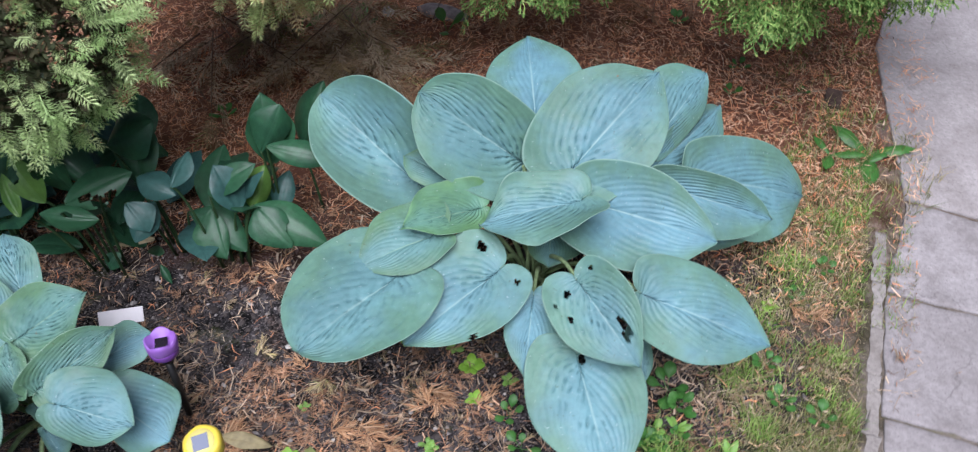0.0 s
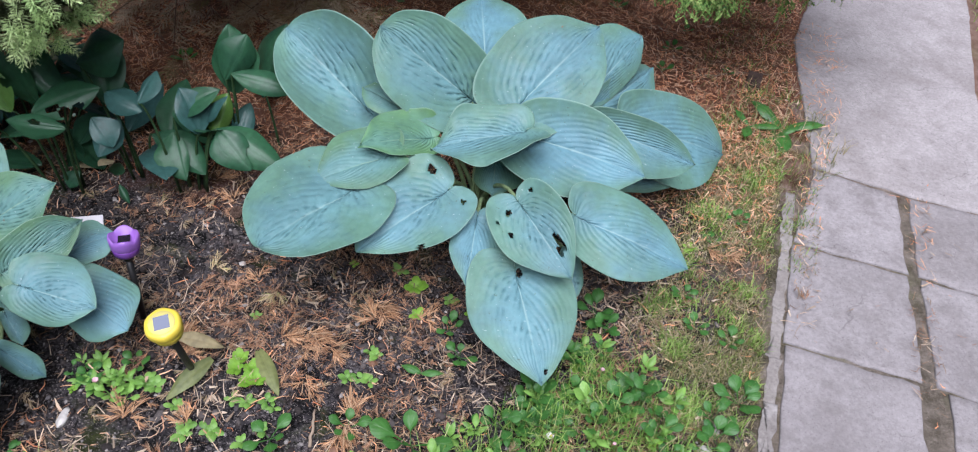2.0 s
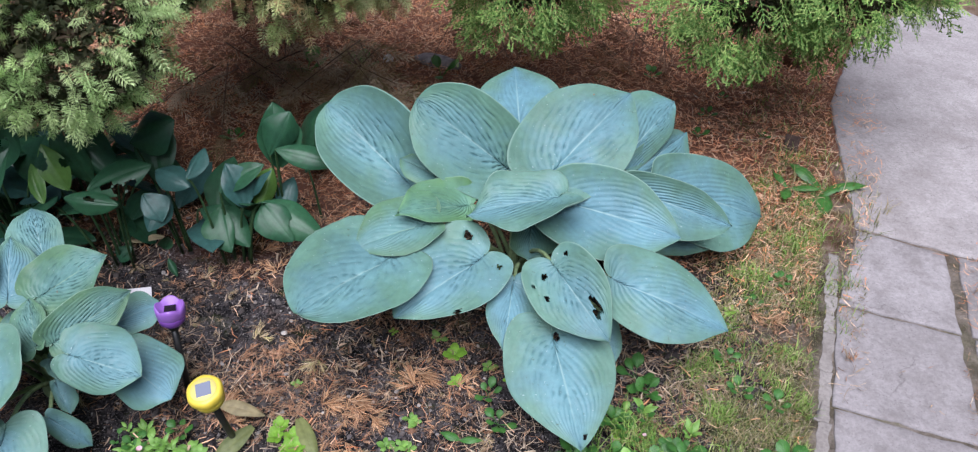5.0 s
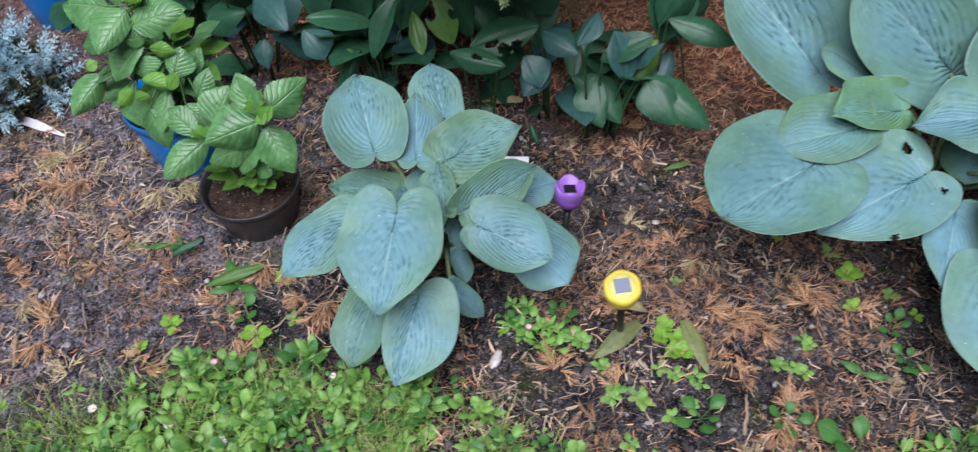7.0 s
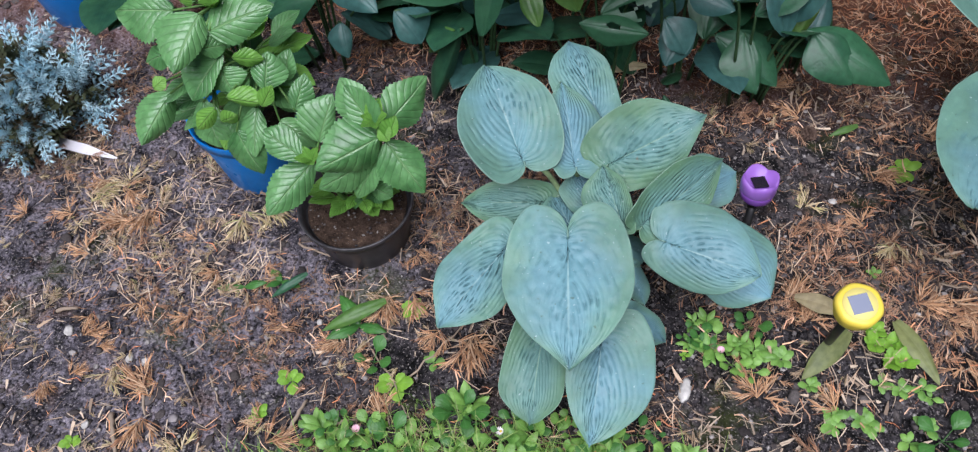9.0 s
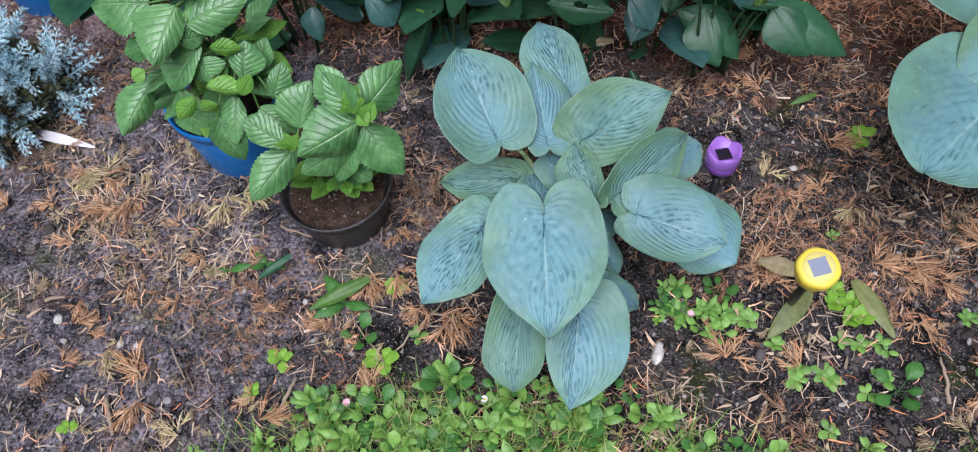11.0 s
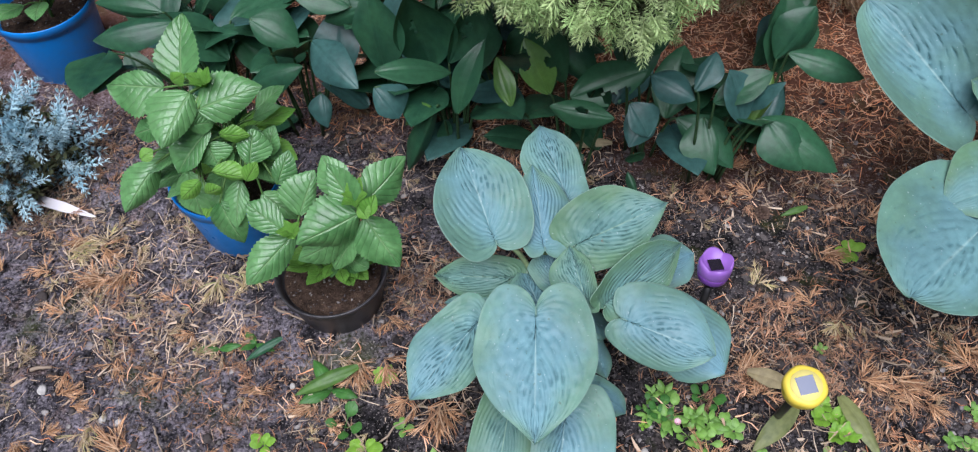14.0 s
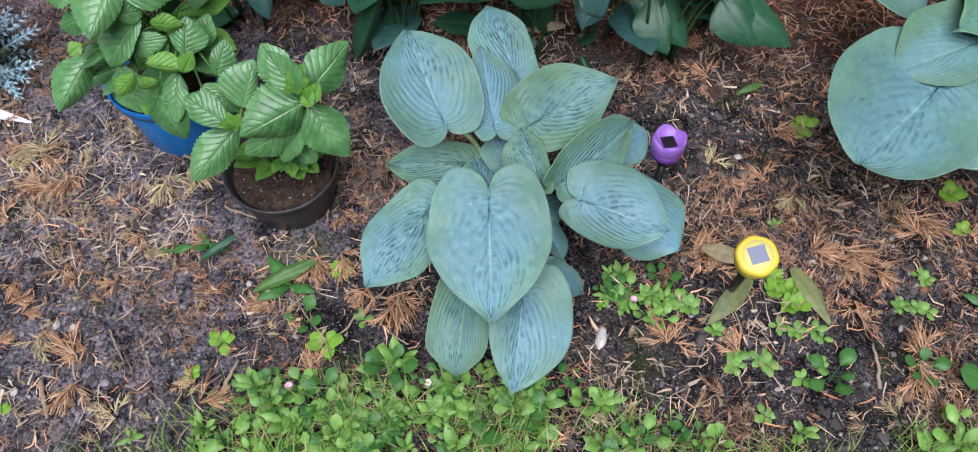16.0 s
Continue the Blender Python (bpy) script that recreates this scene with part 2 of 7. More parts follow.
THUJA_DRY = island_material("dry_conifer_spray", (0.32, 0.16, 0.085), (0.60, 0.38, 0.24), (0.13, 0.07, 0.045), (0.48, 0.28, 0.17), (0.09, 0.055, 0.04), (0.40, 0.19, 0.09), rough=0.75, lit=0.08)
THUJA_PALE = island_material("straw_coloured_conifer_spray", (0.42, 0.30, 0.18), (0.54, 0.44, 0.31), (0.20, 0.13, 0.08), (0.36, 0.24, 0.14), (0.24, 0.25, 0.09), rough=0.75, lit=0.08)
FAN_ORANGE = island_material("bright_dry_fan", (0.38, 0.20, 0.10), (0.58, 0.34, 0.18), (0.62, 0.42, 0.26), (0.16, 0.08, 0.05), (0.42, 0.22, 0.11), (0.24, 0.13, 0.08), rough=0.75, lit=0.08)
FAN_PALE = island_material("straw_coloured_fan", (0.52, 0.40, 0.22), (0.66, 0.55, 0.36), (0.34, 0.24, 0.13), (0.38, 0.40, 0.15), (0.56, 0.38, 0.22), rough=0.75, lit=0.08)
NEEDLES = island_material("fallen_needles", (0.20, 0.095, 0.055), (0.38, 0.21, 0.125), (0.10, 0.065, 0.045), (0.46, 0.32, 0.20), (0.13, 0.08, 0.055), rough=0.8)
STRAW = island_material("dry_straw", (0.48, 0.34, 0.23), (0.64, 0.52, 0.39), (0.20, 0.15, 0.11), (0.34, 0.25, 0.18), rough=0.8)
RED_NEEDLES = island_material("rust_red_needle_litter", (0.60, 0.22, 0.10), (0.74, 0.36, 0.18), (0.80, 0.54, 0.36), (0.40, 0.16, 0.08), rough=0.8)
GRASS = island_material("grass_blades", (0.08, 0.19, 0.025), (0.22, 0.38, 0.07), (0.40, 0.50, 0.15), (0.10, 0.24, 0.03), (0.54, 0.48, 0.26), rough=0.5, lit=0.2)
DRYGRASS = island_material("dry_mossy_grass", (0.12, 0.15, 0.045), (0.30, 0.25, 0.12), (0.52, 0.44, 0.30), (0.09, 0.13, 0.03), (0.18, 0.22, 0.06), (0.38, 0.29, 0.17), rough=0.7, lit=0.12)
PEBBLE = island_material("pebbles_and_crumbs", (0.05, 0.045, 0.05), (0.14, 0.125, 0.125), (0.42, 0.39, 0.37), (0.09, 0.08, 0.08), (0.07, 0.06, 0.06), rough=0.8, grain=300.0)
CLOD = island_material("soil_clods", (0.022, 0.019, 0.019), (0.085, 0.072, 0.068), (0.040, 0.033, 0.032), (0.12, 0.105, 0.10), rough=0.95, grain=400.0)
WHITE_STONE = island_material("white_stone", (0.42, 0.39, 0.36), (0.62, 0.60, 0.57), rough=0.6, grain=90.0)
GREY_STONE = island_material("grey_stone", (0.22, 0.20, 0.20), (0.32, 0.29, 0.29), rough=0.8, grain=60.0)
BROWN_STONE = island_material("brown_shell", (0.16, 0.08, 0.05), (0.24, 0.13, 0.08), rough=0.5, grain=80.0)
CONE = island_material("brown_cone_scales", (0.10, 0.065, 0.05), (0.18, 0.12, 0.09), rough=0.8, grain=200.0)
WOOD = island_material("weathered_wood", (0.085, 0.055, 0.045), (0.13, 0.09, 0.075), rough=0.9, grain=60.0)
PETAL = island_material("pink_petals", (0.75, 0.42, 0.52), (0.85, 0.62, 0.68), rough=0.6, lit=0.2)
PETAL_WHITE = island_material("white_petals", (0.80, 0.72, 0.75), (0.85, 0.82, 0.82), rough=0.6, lit=0.2)
POLLEN = island_material("yellow_disc", (0.75, 0.52, 0.05), (0.8, 0.6, 0.08), rough=0.7)
PURPLE = plastic("purple_translucent_plastic", (0.25, 0.085, 0.47), 0.3, 0.25, 0.1)
PURPLE_PALE = plastic("pale_purple_plastic", (0.33, 0.15, 0.56), 0.35, 0.25, 0.1)
YELLOW = plastic("yellow_plastic", (0.82, 0.64, 0.07), 0.35, 0.15, 0.1)
BLACK = plastic("black_plastic", (0.010, 0.010, 0.011), 0.35, 0.0, 0.05)
POT_BLACK = plastic("scuffed_black_pot", (0.030, 0.029, 0.032), 0.34, 0.0, 0.8, (0.115, 0.105, 0.112))
POT_BLUE = plastic("blue_pot_plastic", (0.012, 0.22, 0.68), 0.33, 0.0, 0.2)
LABEL = plastic("white_label_plastic", (0.62, 0.60, 0.63), 0.4, 0.1, 0.1)
YELLOW_PALE = plastic("pale_yellow_plastic", (0.80, 0.70, 0.22), 0.4, 0.15, 0.1)
PANEL = plastic("solar_panel", (0.20, 0.22, 0.29), 0.18, 0.0, 0.05)
PANEL_DARK = plastic("dark_solar_panel", (0.015, 0.012, 0.02), 0.2, 0.0, 0.05)


def soil_material():
    n = Nodes("garden_soil", 0.95, 0.15)
    p = n.coord("Object")
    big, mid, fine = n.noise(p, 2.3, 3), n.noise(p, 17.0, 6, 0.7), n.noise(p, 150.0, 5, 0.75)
    # dark soil; crevice shade is put into the colour, near black in the bump's hollows
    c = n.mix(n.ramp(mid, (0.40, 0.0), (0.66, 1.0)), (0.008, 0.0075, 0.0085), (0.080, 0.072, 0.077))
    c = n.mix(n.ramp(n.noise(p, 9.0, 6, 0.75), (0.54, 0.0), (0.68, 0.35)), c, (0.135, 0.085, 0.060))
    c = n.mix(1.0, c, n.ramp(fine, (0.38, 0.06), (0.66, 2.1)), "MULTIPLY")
    # the far end lies bare and dry
    end = n.add("ShaderNodeSeparateXYZ", Vector=p).outputs[0]
    dry = n.math("ADD", n.math("SUBTRACT", -1.05, end), n.math("MULTIPLY", n.math("SUBTRACT", big, 0.5), 1.2))
    c = n.mix(n.ramp(n.math("MULTIPLY", dry, 2.5), (0.0, 0.0), (1.0, 1.0)), c, n.mix(1.0, c, (3.0, 3.0, 3.25), "MULTIPLY"))
    crumbs = n.ramp(n.noise(p, 300.0, 2), (0.62, 0.0), (0.66, 1.0))
    c = n.mix(n.math("MULTIPLY", crumbs, 0.7), c, (0.33, 0.29, 0.27))
    # red litter under the conifers, moss on the strip beside the kerb
    sep = n.add("ShaderNodeSeparateXYZ", Vector=p)
    y = n.math("ADD", sep.outputs[1], n.math("MULTIPLY", big, 0.5))
    red = n.ramp(n.math("MULTIPLY", n.math("SUBTRACT", y, 1.35), 3.0), (0.0, 0.0), (1.0, 1.0))
    c = n.mix(n.math("MULTIPLY", red, 0.75), c, n.mix(mid, (0.11, 0.046, 0.030), (0.38, 0.170, 0.100)))
    lawn = n.add("ShaderNodeVectorMath", i0=p, i1=(0.948, -0.318, 0.0))
    lawn.operation = "DOT_PRODUCT"
    over = n.math("ADD", n.math("SUBTRACT", lawn.outputs["Value"], 0.20), n.math("MULTIPLY", n.math("SUBTRACT", n.noise(p, 8.0, 5, 0.7), 0.5), 0.5))
    strip = n.math("MULTIPLY", n.ramp(n.math("MULTIPLY", over, 6.0), (0.0, 0.0), (1.0, 1.0)), n.math("SUBTRACT", 1.0, red))
    c = n.mix(n.math("MULTIPLY", strip, 0.6), c, n.mix(n.ramp(mid, (0.4, 0.0), (0.6, 1.0)), (0.085, 0.075, 0.040), (0.25, 0.20, 0.145)))
    dust = n.math("MULTIPLY", n.ramp(n.math("MULTIPLY", n.math("SUBTRACT", over, 0.21), 12.0), (0.0, 0.0), (1.0, 1.0)), n.ramp(n.math("MULTIPLY", n.math("SUBTRACT", lawn.outputs["Value"], 0.5), 4.0), (0.3, 1.0), (0.6, 0.6)))
    c = n.mix(n.math("MULTIPLY", dust, 0.75), c, n.mix(n.ramp(mid, (0.4, 0.0), (0.62, 1.0)), (0.15, 0.125, 0.105), (0.30, 0.262, 0.235)))
    moss = n.ramp(n.noise(p, 7.0, 5, 0.7), (0.55, 0.0), (0.68, 1.0))
    c = n.mix(n.math("MULTIPLY", moss, 0.35), c, (0.095, 0.115, 0.028))
    # turf in front of the bed and all round further off
    flat = n.add("ShaderNodeVectorMath", i0=p, i1=(-0.4, 1.5, 0.0))
    flat.operation = "DISTANCE"
    front = n.math("ADD", n.math("SUBTRACT", 0.22, sep.outputs[1]), n.math("MULTIPLY", n.math("SUBTRACT", big, 0.5), 0.3))
    away = n.math("SUBTRACT", n.math("ADD", flat.outputs["Value"], n.math("MULTIPLY", big, 1.6)), 3.1)
    turf = n.math("MAXIMUM", n.ramp(n.math("MULTIPLY", front, 5.0), (0.0, 0.0), (1.0, 0.8)), n.ramp(away, (0.0, 0.0), (1.0, 1.0)))
    c = n.mix(turf, c, n.mix(1.0, n.mix(n.ramp(mid, (0.35, 0.0), (0.65, 1.0)), (0.030, 0.055, 0.014), (0.085, 0.125, 0.035)), n.ramp(fine, (0.3, 0.5), (0.7, 1.4)), "MULTIPLY"))
    n.col(c)
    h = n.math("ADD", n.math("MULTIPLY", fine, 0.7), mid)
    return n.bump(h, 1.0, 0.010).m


def concrete_material(name, a, b, stain):
    n = Nodes(name, 0.85, 0.25)
    p = n.coord("Object")
    rnd = n.add("ShaderNodeObjectInfo").outputs["Random"]
    c = n.mix(n.ramp(n.noise(p, 5.0, 5, 0.65), (0.3, 0.0), (0.7, 1.0)), a, b)
    c = n.mix(n.ramp(n.noise(p, 3.1, 6, 0.75), (0.48, 0.0), (0.70, 0.85)), c, stain)
    c = n.mix(1.0, c, n.ramp(n.noise(p, 120.0, 4, 0.7), (0.25, 0.72), (0.75, 1.2)), "MULTIPLY")
    c = n.mix(n.ramp(n.noise(p, 14.0, 6, 0.8), (0.50, 0.0), (0.66, 0.6)), c, stain)
    grit = n.ramp(n.noise(p, 230.0, 2), (0.63, 0.0), (0.70, 1.0))
    c = n.mix(n.math("MULTIPLY", grit, 0.6), c, (0.10, 0.09, 0.088))
    crack = n.add("ShaderNodeTexVoronoi", Vector=n.mix(0.12, p, n.add("ShaderNodeTexNoise", Vector=p, Scale=9.0, Detail=5.0).outputs["Color"]), Scale=5.0)
    crack.feature = "DISTANCE_TO_EDGE"
    line = n.math("MULTIPLY", n.ramp(crack.outputs["Distance"], (0.0, 1.0), (0.006, 0.0)), n.ramp(n.noise(p, 4.0, 3), (0.54, 0.0), (0.60, 0.5)))
    c = n.mix(line, c, (0.05, 0.043, 0.04))
    c = n.mix(n.math("MULTIPLY", rnd, 0.25), c, stain)
    n.col(c)
    h = n.math("ADD", n.math("MULTIPLY", n.noise(p, 180.0, 4), 0.5), n.noise(p, 22.0, 6, 0.7))
    return n.bump(h, 0.45, 0.004).m


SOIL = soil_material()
CONCRETE = concrete_material("weathered_concrete", (0.245, 0.226, 0.230), (0.350, 0.326, 0.332), (0.170, 0.152, 0.150))
CONCRETE_PALE = concrete_material("pale_concrete", (0.310, 0.286, 0.288), (0.430, 0.402, 0.404), (0.225, 0.202, 0.198))
KERB = concrete_material("chipped_whitish_concrete", (0.20, 0.18, 0.17), (0.52, 0.50, 0.49), (0.12, 0.10, 0.09))
KERB_GREY = concrete_material("dusty_grey_concrete", (0.20, 0.18, 0.17), (0.33, 0.305, 0.29), (0.14, 0.12, 0.105))
ASPHALT = concrete_material("grey_asphalt", (0.13, 0.125, 0.135), (0.18, 0.17, 0.18), (0.10, 0.10, 0.105))


def potting_material():
    n = Nodes("potting_soil", 0.95, 0.15)
    p = n.coord("Object")
    c = n.mix(n.ramp(n.noise(p, 70.0, 6, 0.75), (0.35, 0.0), (0.66, 1.0)), (0.020, 0.013, 0.010), (0.095, 0.062, 0.044))
    n.col(n.mix(n.ramp(n.noise(p, 300.0, 3), (0.62, 0.0), (0.68, 0.6)), c, (0.24, 0.17, 0.11)))
    return n.bump(n.noise(p, 180.0, 6, 0.75), 1.0, 0.006).m


POTTING = potting_material()


# ---- mesh helpers ----
def fast_mesh(name, verts, faces, material, smooth=True, uv=None):
    """verts: n x 3; faces: lists or an array of index rows; uv: one pair a vertex."""
    me = bpy.data.meshes.new(name)
    me.from_pydata([tuple(v) for v in np.asarray(verts, float).tolist()], [], [tuple(f) for f in (faces.tolist() if isinstance(faces, np.ndarray) else faces)])
    if uv is not None:
        lay = me.uv_layers.new(name="UVMap")
        idx = np.empty(len(me.loops), dtype=np.int32)
        me.loops.foreach_get("vertex_index", idx)
        lay.data.foreach_set("uv", np.asarray(uv, np.float32)[idx].ravel())
    me.polygons.foreach_set("use_smooth", [smooth] * len(me.polygons))
    me.materials.append(material)
    me.update()
    return me


def place(name, me, at=(0, 0, 0), parent=None, label="", category="", group="", kind=""):
    ob = new(name, me)
    ob.location = at
    if parent is not None:
        ob.parent = parent
    return tagged(ob, label, category, group, kind)


def thing(name, at, label, category, group=""):
    """An empty at a thing's base, for its parts."""
    ob = new(name)
    ob.location, ob.empty_display_size = at, 0.02
    return tagged(ob, label, category, group)


class Heap:
    """Collects many small pieces into one mesh."""

    def __init__(self):
        self.v, self.f, self.n = [], [], 0

    def add(self, verts, faces, m=None):
        verts = np.asarray(verts, float)
        if m is not None:
            a = np.array(m)
            verts = verts @ a[:3, :3].T + a[:3, 3]
        self.v.append(verts)
        self.f.extend([tuple(int(i) + self.n for i in f) for f in faces])
        self.n += len(verts)

    def mesh(self, name, material, smooth=True):
        return fast_mesh(name, np.concatenate(self.v), self.f, material, smooth)


def unit(v):
    v = np.asarray(v, float)
    return v / max(np.linalg.norm(v), 1e-9)


def frame_of(x, up=(0, 0, 1)):
    """Axes with x first and the third near up."""
    x = unit(x)
    y = np.cross(up, x)
    if np.linalg.norm(y) < 1e-4:
        y = np.cross((1, 0, 0.1), x)
    y = unit(y)
    return np.stack([x, y, np.cross(x, y)], axis=1)


def tube(points, radii, sides=6, closed_ends=True):
    """A round tube along points."""
    pts = np.asarray(points, float)
    n = len(pts)
    radii = np.broadcast_to(np.asarray(radii, float), (n,))
    verts, faces = [], []
    for i in range(n):
        d = pts[min(i + 1, n - 1)] - pts[max(i - 1, 0)]
        fr = frame_of(d, (0.13, 0.2, 1.0))
        for k in range(sides):
            a = 2 * math.pi * k / sides
            verts.append(pts[i] + radii[i] * (math.cos(a) * fr[:, 1] + math.sin(a) * fr[:, 2]))
    for i in range(n - 1):
        for k in range(sides):
            j = (k + 1) % sides
            faces.append((i * sides + k, i * sides + j, (i + 1) * sides + j, (i + 1) * sides + k))
    if closed_ends:
        faces.append(tuple(range(sides))[::-1])
        faces.append(tuple((n - 1) * sides + k for k in range(sides)))
    return np.array(verts), faces


def bow(a, b, lift, n=9):
    """A curve from a to b that rises steeply first."""
    a, b = np.asarray(a, float), np.asarray(b, float)
    c = np.array([a[0] * 0.55 + b[0] * 0.45, a[1] * 0.55 + b[1] * 0.45, max(a[2], b[2]) + lift])
    t = np.linspace(0, 1, n)[:, None]
    return (1 - t) ** 2 * a + 2 * t * (1 - t) * c + t ** 2 * b


def lathe(profile, sides=40, shape=None):
    """Turns (radius, height) pairs about z. shape(angle, i) scales the radius and shifts the height."""
    verts, faces = [], []
    for i, (r, z) in enumerate(profile):
        for k in range(sides):
            a = 2 * math.pi * k / sides
            q, dz = shape(a, i) if shape else (1.0, 0.0)
            verts.append((r * q * math.cos(a), r * q * math.sin(a), z + dz))
    for i in range(len(profile) - 1):
        for k in range(sides):
            j = (k + 1) % sides
            faces.append((i * sides + k, i * sides + j, (i + 1) * sides + j, (i + 1) * sides + k))
    faces.append(tuple(range(sides))[::-1])
    faces.append(tuple((len(profile) - 1) * sides + k for k in range(sides)))
    return np.array(verts), faces


# the shapes of leaves: half width at the base, lobe, fullness of the tip, teeth, ribs in relief, groove
SHAPES = {
    "hosta": dict(a0=0.74, lobe=0.52, tip=2.0, teeth=0.0, ribs=10, relief=0.0011, groove=0.05, ns=56, nv=61),
    "lance": dict(a0=0.10, lobe=0.0, tip=1.6, teeth=0.0, ribs=0, relief=0.0, groove=0.06, ns=9, nv=5, stem=0.15),
    "lily": dict(a0=0.10, lobe=0.0, tip=1.6, teeth=0.0, ribs=6, relief=0.0006, groove=0.06, ns=26, nv=17),
    "hydrangea": dict(a0=0.22, lobe=0.0, tip=1.5, teeth=0.085, ribs=0, relief=0.0, groove=0.06, ns=31, nv=15),
    "spoon": dict(a0=0.05, lobe=0.0, tip=2.2, teeth=0.0, ribs=0, relief=0.0, groove=0.05, ns=11, nv=5, stem=0.42, blunt=0.8),
    "round": dict(a0=0.05, lobe=0.0, tip=2.2, teeth=0.06, ribs=0, relief=0.0, groove=0.06, ns=12, nv=5, stem=0.45, blunt=0.9),
    "lobed": dict(a0=0.10, lobe=0.0, tip=1.9, teeth=0.10, ribs=0, relief=0.0, groove=0.06, ns=11, nv=5, stem=0.12, blunt=0.6),
    "strap": dict(a0=0.35, lobe=0.0, tip=1.6, teeth=0.0, ribs=3, relief=0.0006, groove=0.10, ns=18, nv=9),
    "dandelion": dict(a0=0.15, lobe=0.0, tip=1.7, teeth=0.16, ribs=0, relief=0.0, groove=0.08, ns=22, nv=9),
}


def leaf_grid(kind, length, wl, wr, wide, h, arch, seed, pucker=0.0, wave=0.5, curl=0.0, holes=(), blunt=None):
    """A blade along +x with its midrib from the origin to (length, 0, 0). wl, wr: half widths to +y and -y. Returns verts, faces, uv."""
    q = SHAPES[kind]
    rnd = random.Random(seed)
    ns, nv = q["ns"], q["nv"]
    s = np.linspace(0, 1, ns)[:, None] * np.ones((1, nv))
    v = np.linspace(-1, 1, nv)[None, :] * np.ones((ns, 1))
    av = np.abs(v)
    blunt = q.get("blunt", 0.15) if blunt is None else blunt
    stem = q.get("stem", 0.0)
    rise = q["a0"] + (1 - q["a0"]) * np.sin(np.clip((s - stem) / (wide - stem), 0, 1) * math.pi / 2) ** 0.85
    fall = np.clip(1 - np.clip((s - wide) / (1 - wide), 0, 1) ** q["tip"], 0, 1) ** (0.92 - 0.42 * blunt)
    p = np.where(s < wide, rise, fall)
    w = np.where(v > 0, wl, wr)
    wm = (wl + wr) / 2
    ph = [rnd.uniform(0, 6.28) for _ in range(6)]
    edge = 1 + av ** 3 * (0.018 * np.sin(9 * s + ph[0] + v) + 0.012 * np.sin(17 * s + ph[1] - 2 * v))
    if q["teeth"]:
        saw = (np.arange(ns) % 2)[:, None] * np.ones((1, nv))
        edge = edge + q["teeth"] * (saw - 0.4) * (av > 0.97) * np.clip(4 * s, 0, 1)
    y = v * w * p * edge
    back = q["lobe"] * wm * np.sin(math.pi * np.clip(av, 0, 1) ** 0.85) * np.exp(-(s / (0.55 * wide)) ** 2 * 1.6)
    x = s * length - back
    # convex midrib, lifted sides
    z = arch * 4 * s * (1 - s) * (1 - av ** 2) + h * av ** 1.7 * np.sin(np.clip(0.25 + 0.75 * s / wide, 0, 1) * math.pi / 2) * np.where(s > wide, p, 1)
    z = z + q["lobe"] * 0.28 * wm * av ** 1.5 * np.exp(-(s / 0.22) ** 2)
    z = z - q["groove"] * wm * np.exp(-(v / 0.11) ** 2) * (1 - 0.75 * s)
    z = z + wave * 0.055 * wm * av ** 2.5 * (np.sin(7.5 * s + ph[2] + 1.5 * v) + 0.6 * np.sin(13 * s + ph[3] - v))
    z = z - curl * length * np.clip(s - 0.6, 0, 1) ** 2 * 2.2
    if q["ribs"]:
        z = z + q["relief"] * (np.abs(np.sin(v * math.pi * q["ribs"])) - 0.5) * np.clip(1.15 - s, 0, 1) * np.clip(av * 6, 0, 1)
    if pucker:
        o = rnd.uniform(0, 50)
        bumps = np.array([[noise.noise(Vector((s[i, j] * length * 55, v[i, j] * 8.5 * 1.2, o))) for j in range(nv)] for i in range(ns)])
        z = z + pucker * bumps * np.clip(1.1 - 0.8 * s, 0, 1)
    verts = np.stack([x, y, z], axis=2).reshape(-1, 3)
    uv = np.stack([s, v * 0.5 + 0.5], axis=2).reshape(-1, 2)
    faces = []
    for i in range(ns - 1):
        for j in range(nv - 1):
            cs, cv = (i + 0.5) / (ns - 1), 2 * (j + 0.5) / (nv - 1) - 1
            hole = False
            for hs, hv, rs, rv in holes:
                wob = 1 + 0.35 * noise.noise(Vector((cs * 60, cv * 20, seed)))
                if ((cs - hs) / rs) ** 2 + ((cv - hv) / rv) ** 2 < wob:
                    hole = True
            if not hole:
                faces.append((i * nv + j, (i + 1) * nv + j, (i + 1) * nv + j + 1, i * nv + j + 1))
    return verts, faces, uv


def bez(p, t):
    """A cubic curve through four control points."""
    t = np.asarray(t)[:, None]
    p = np.array(p, float)
    return (1 - t) ** 3 * p[0] + 3 * t * (1 - t) ** 2 * p[1] + 3 * t ** 2 * (1 - t) * p[2] + t ** 3 * p[3]


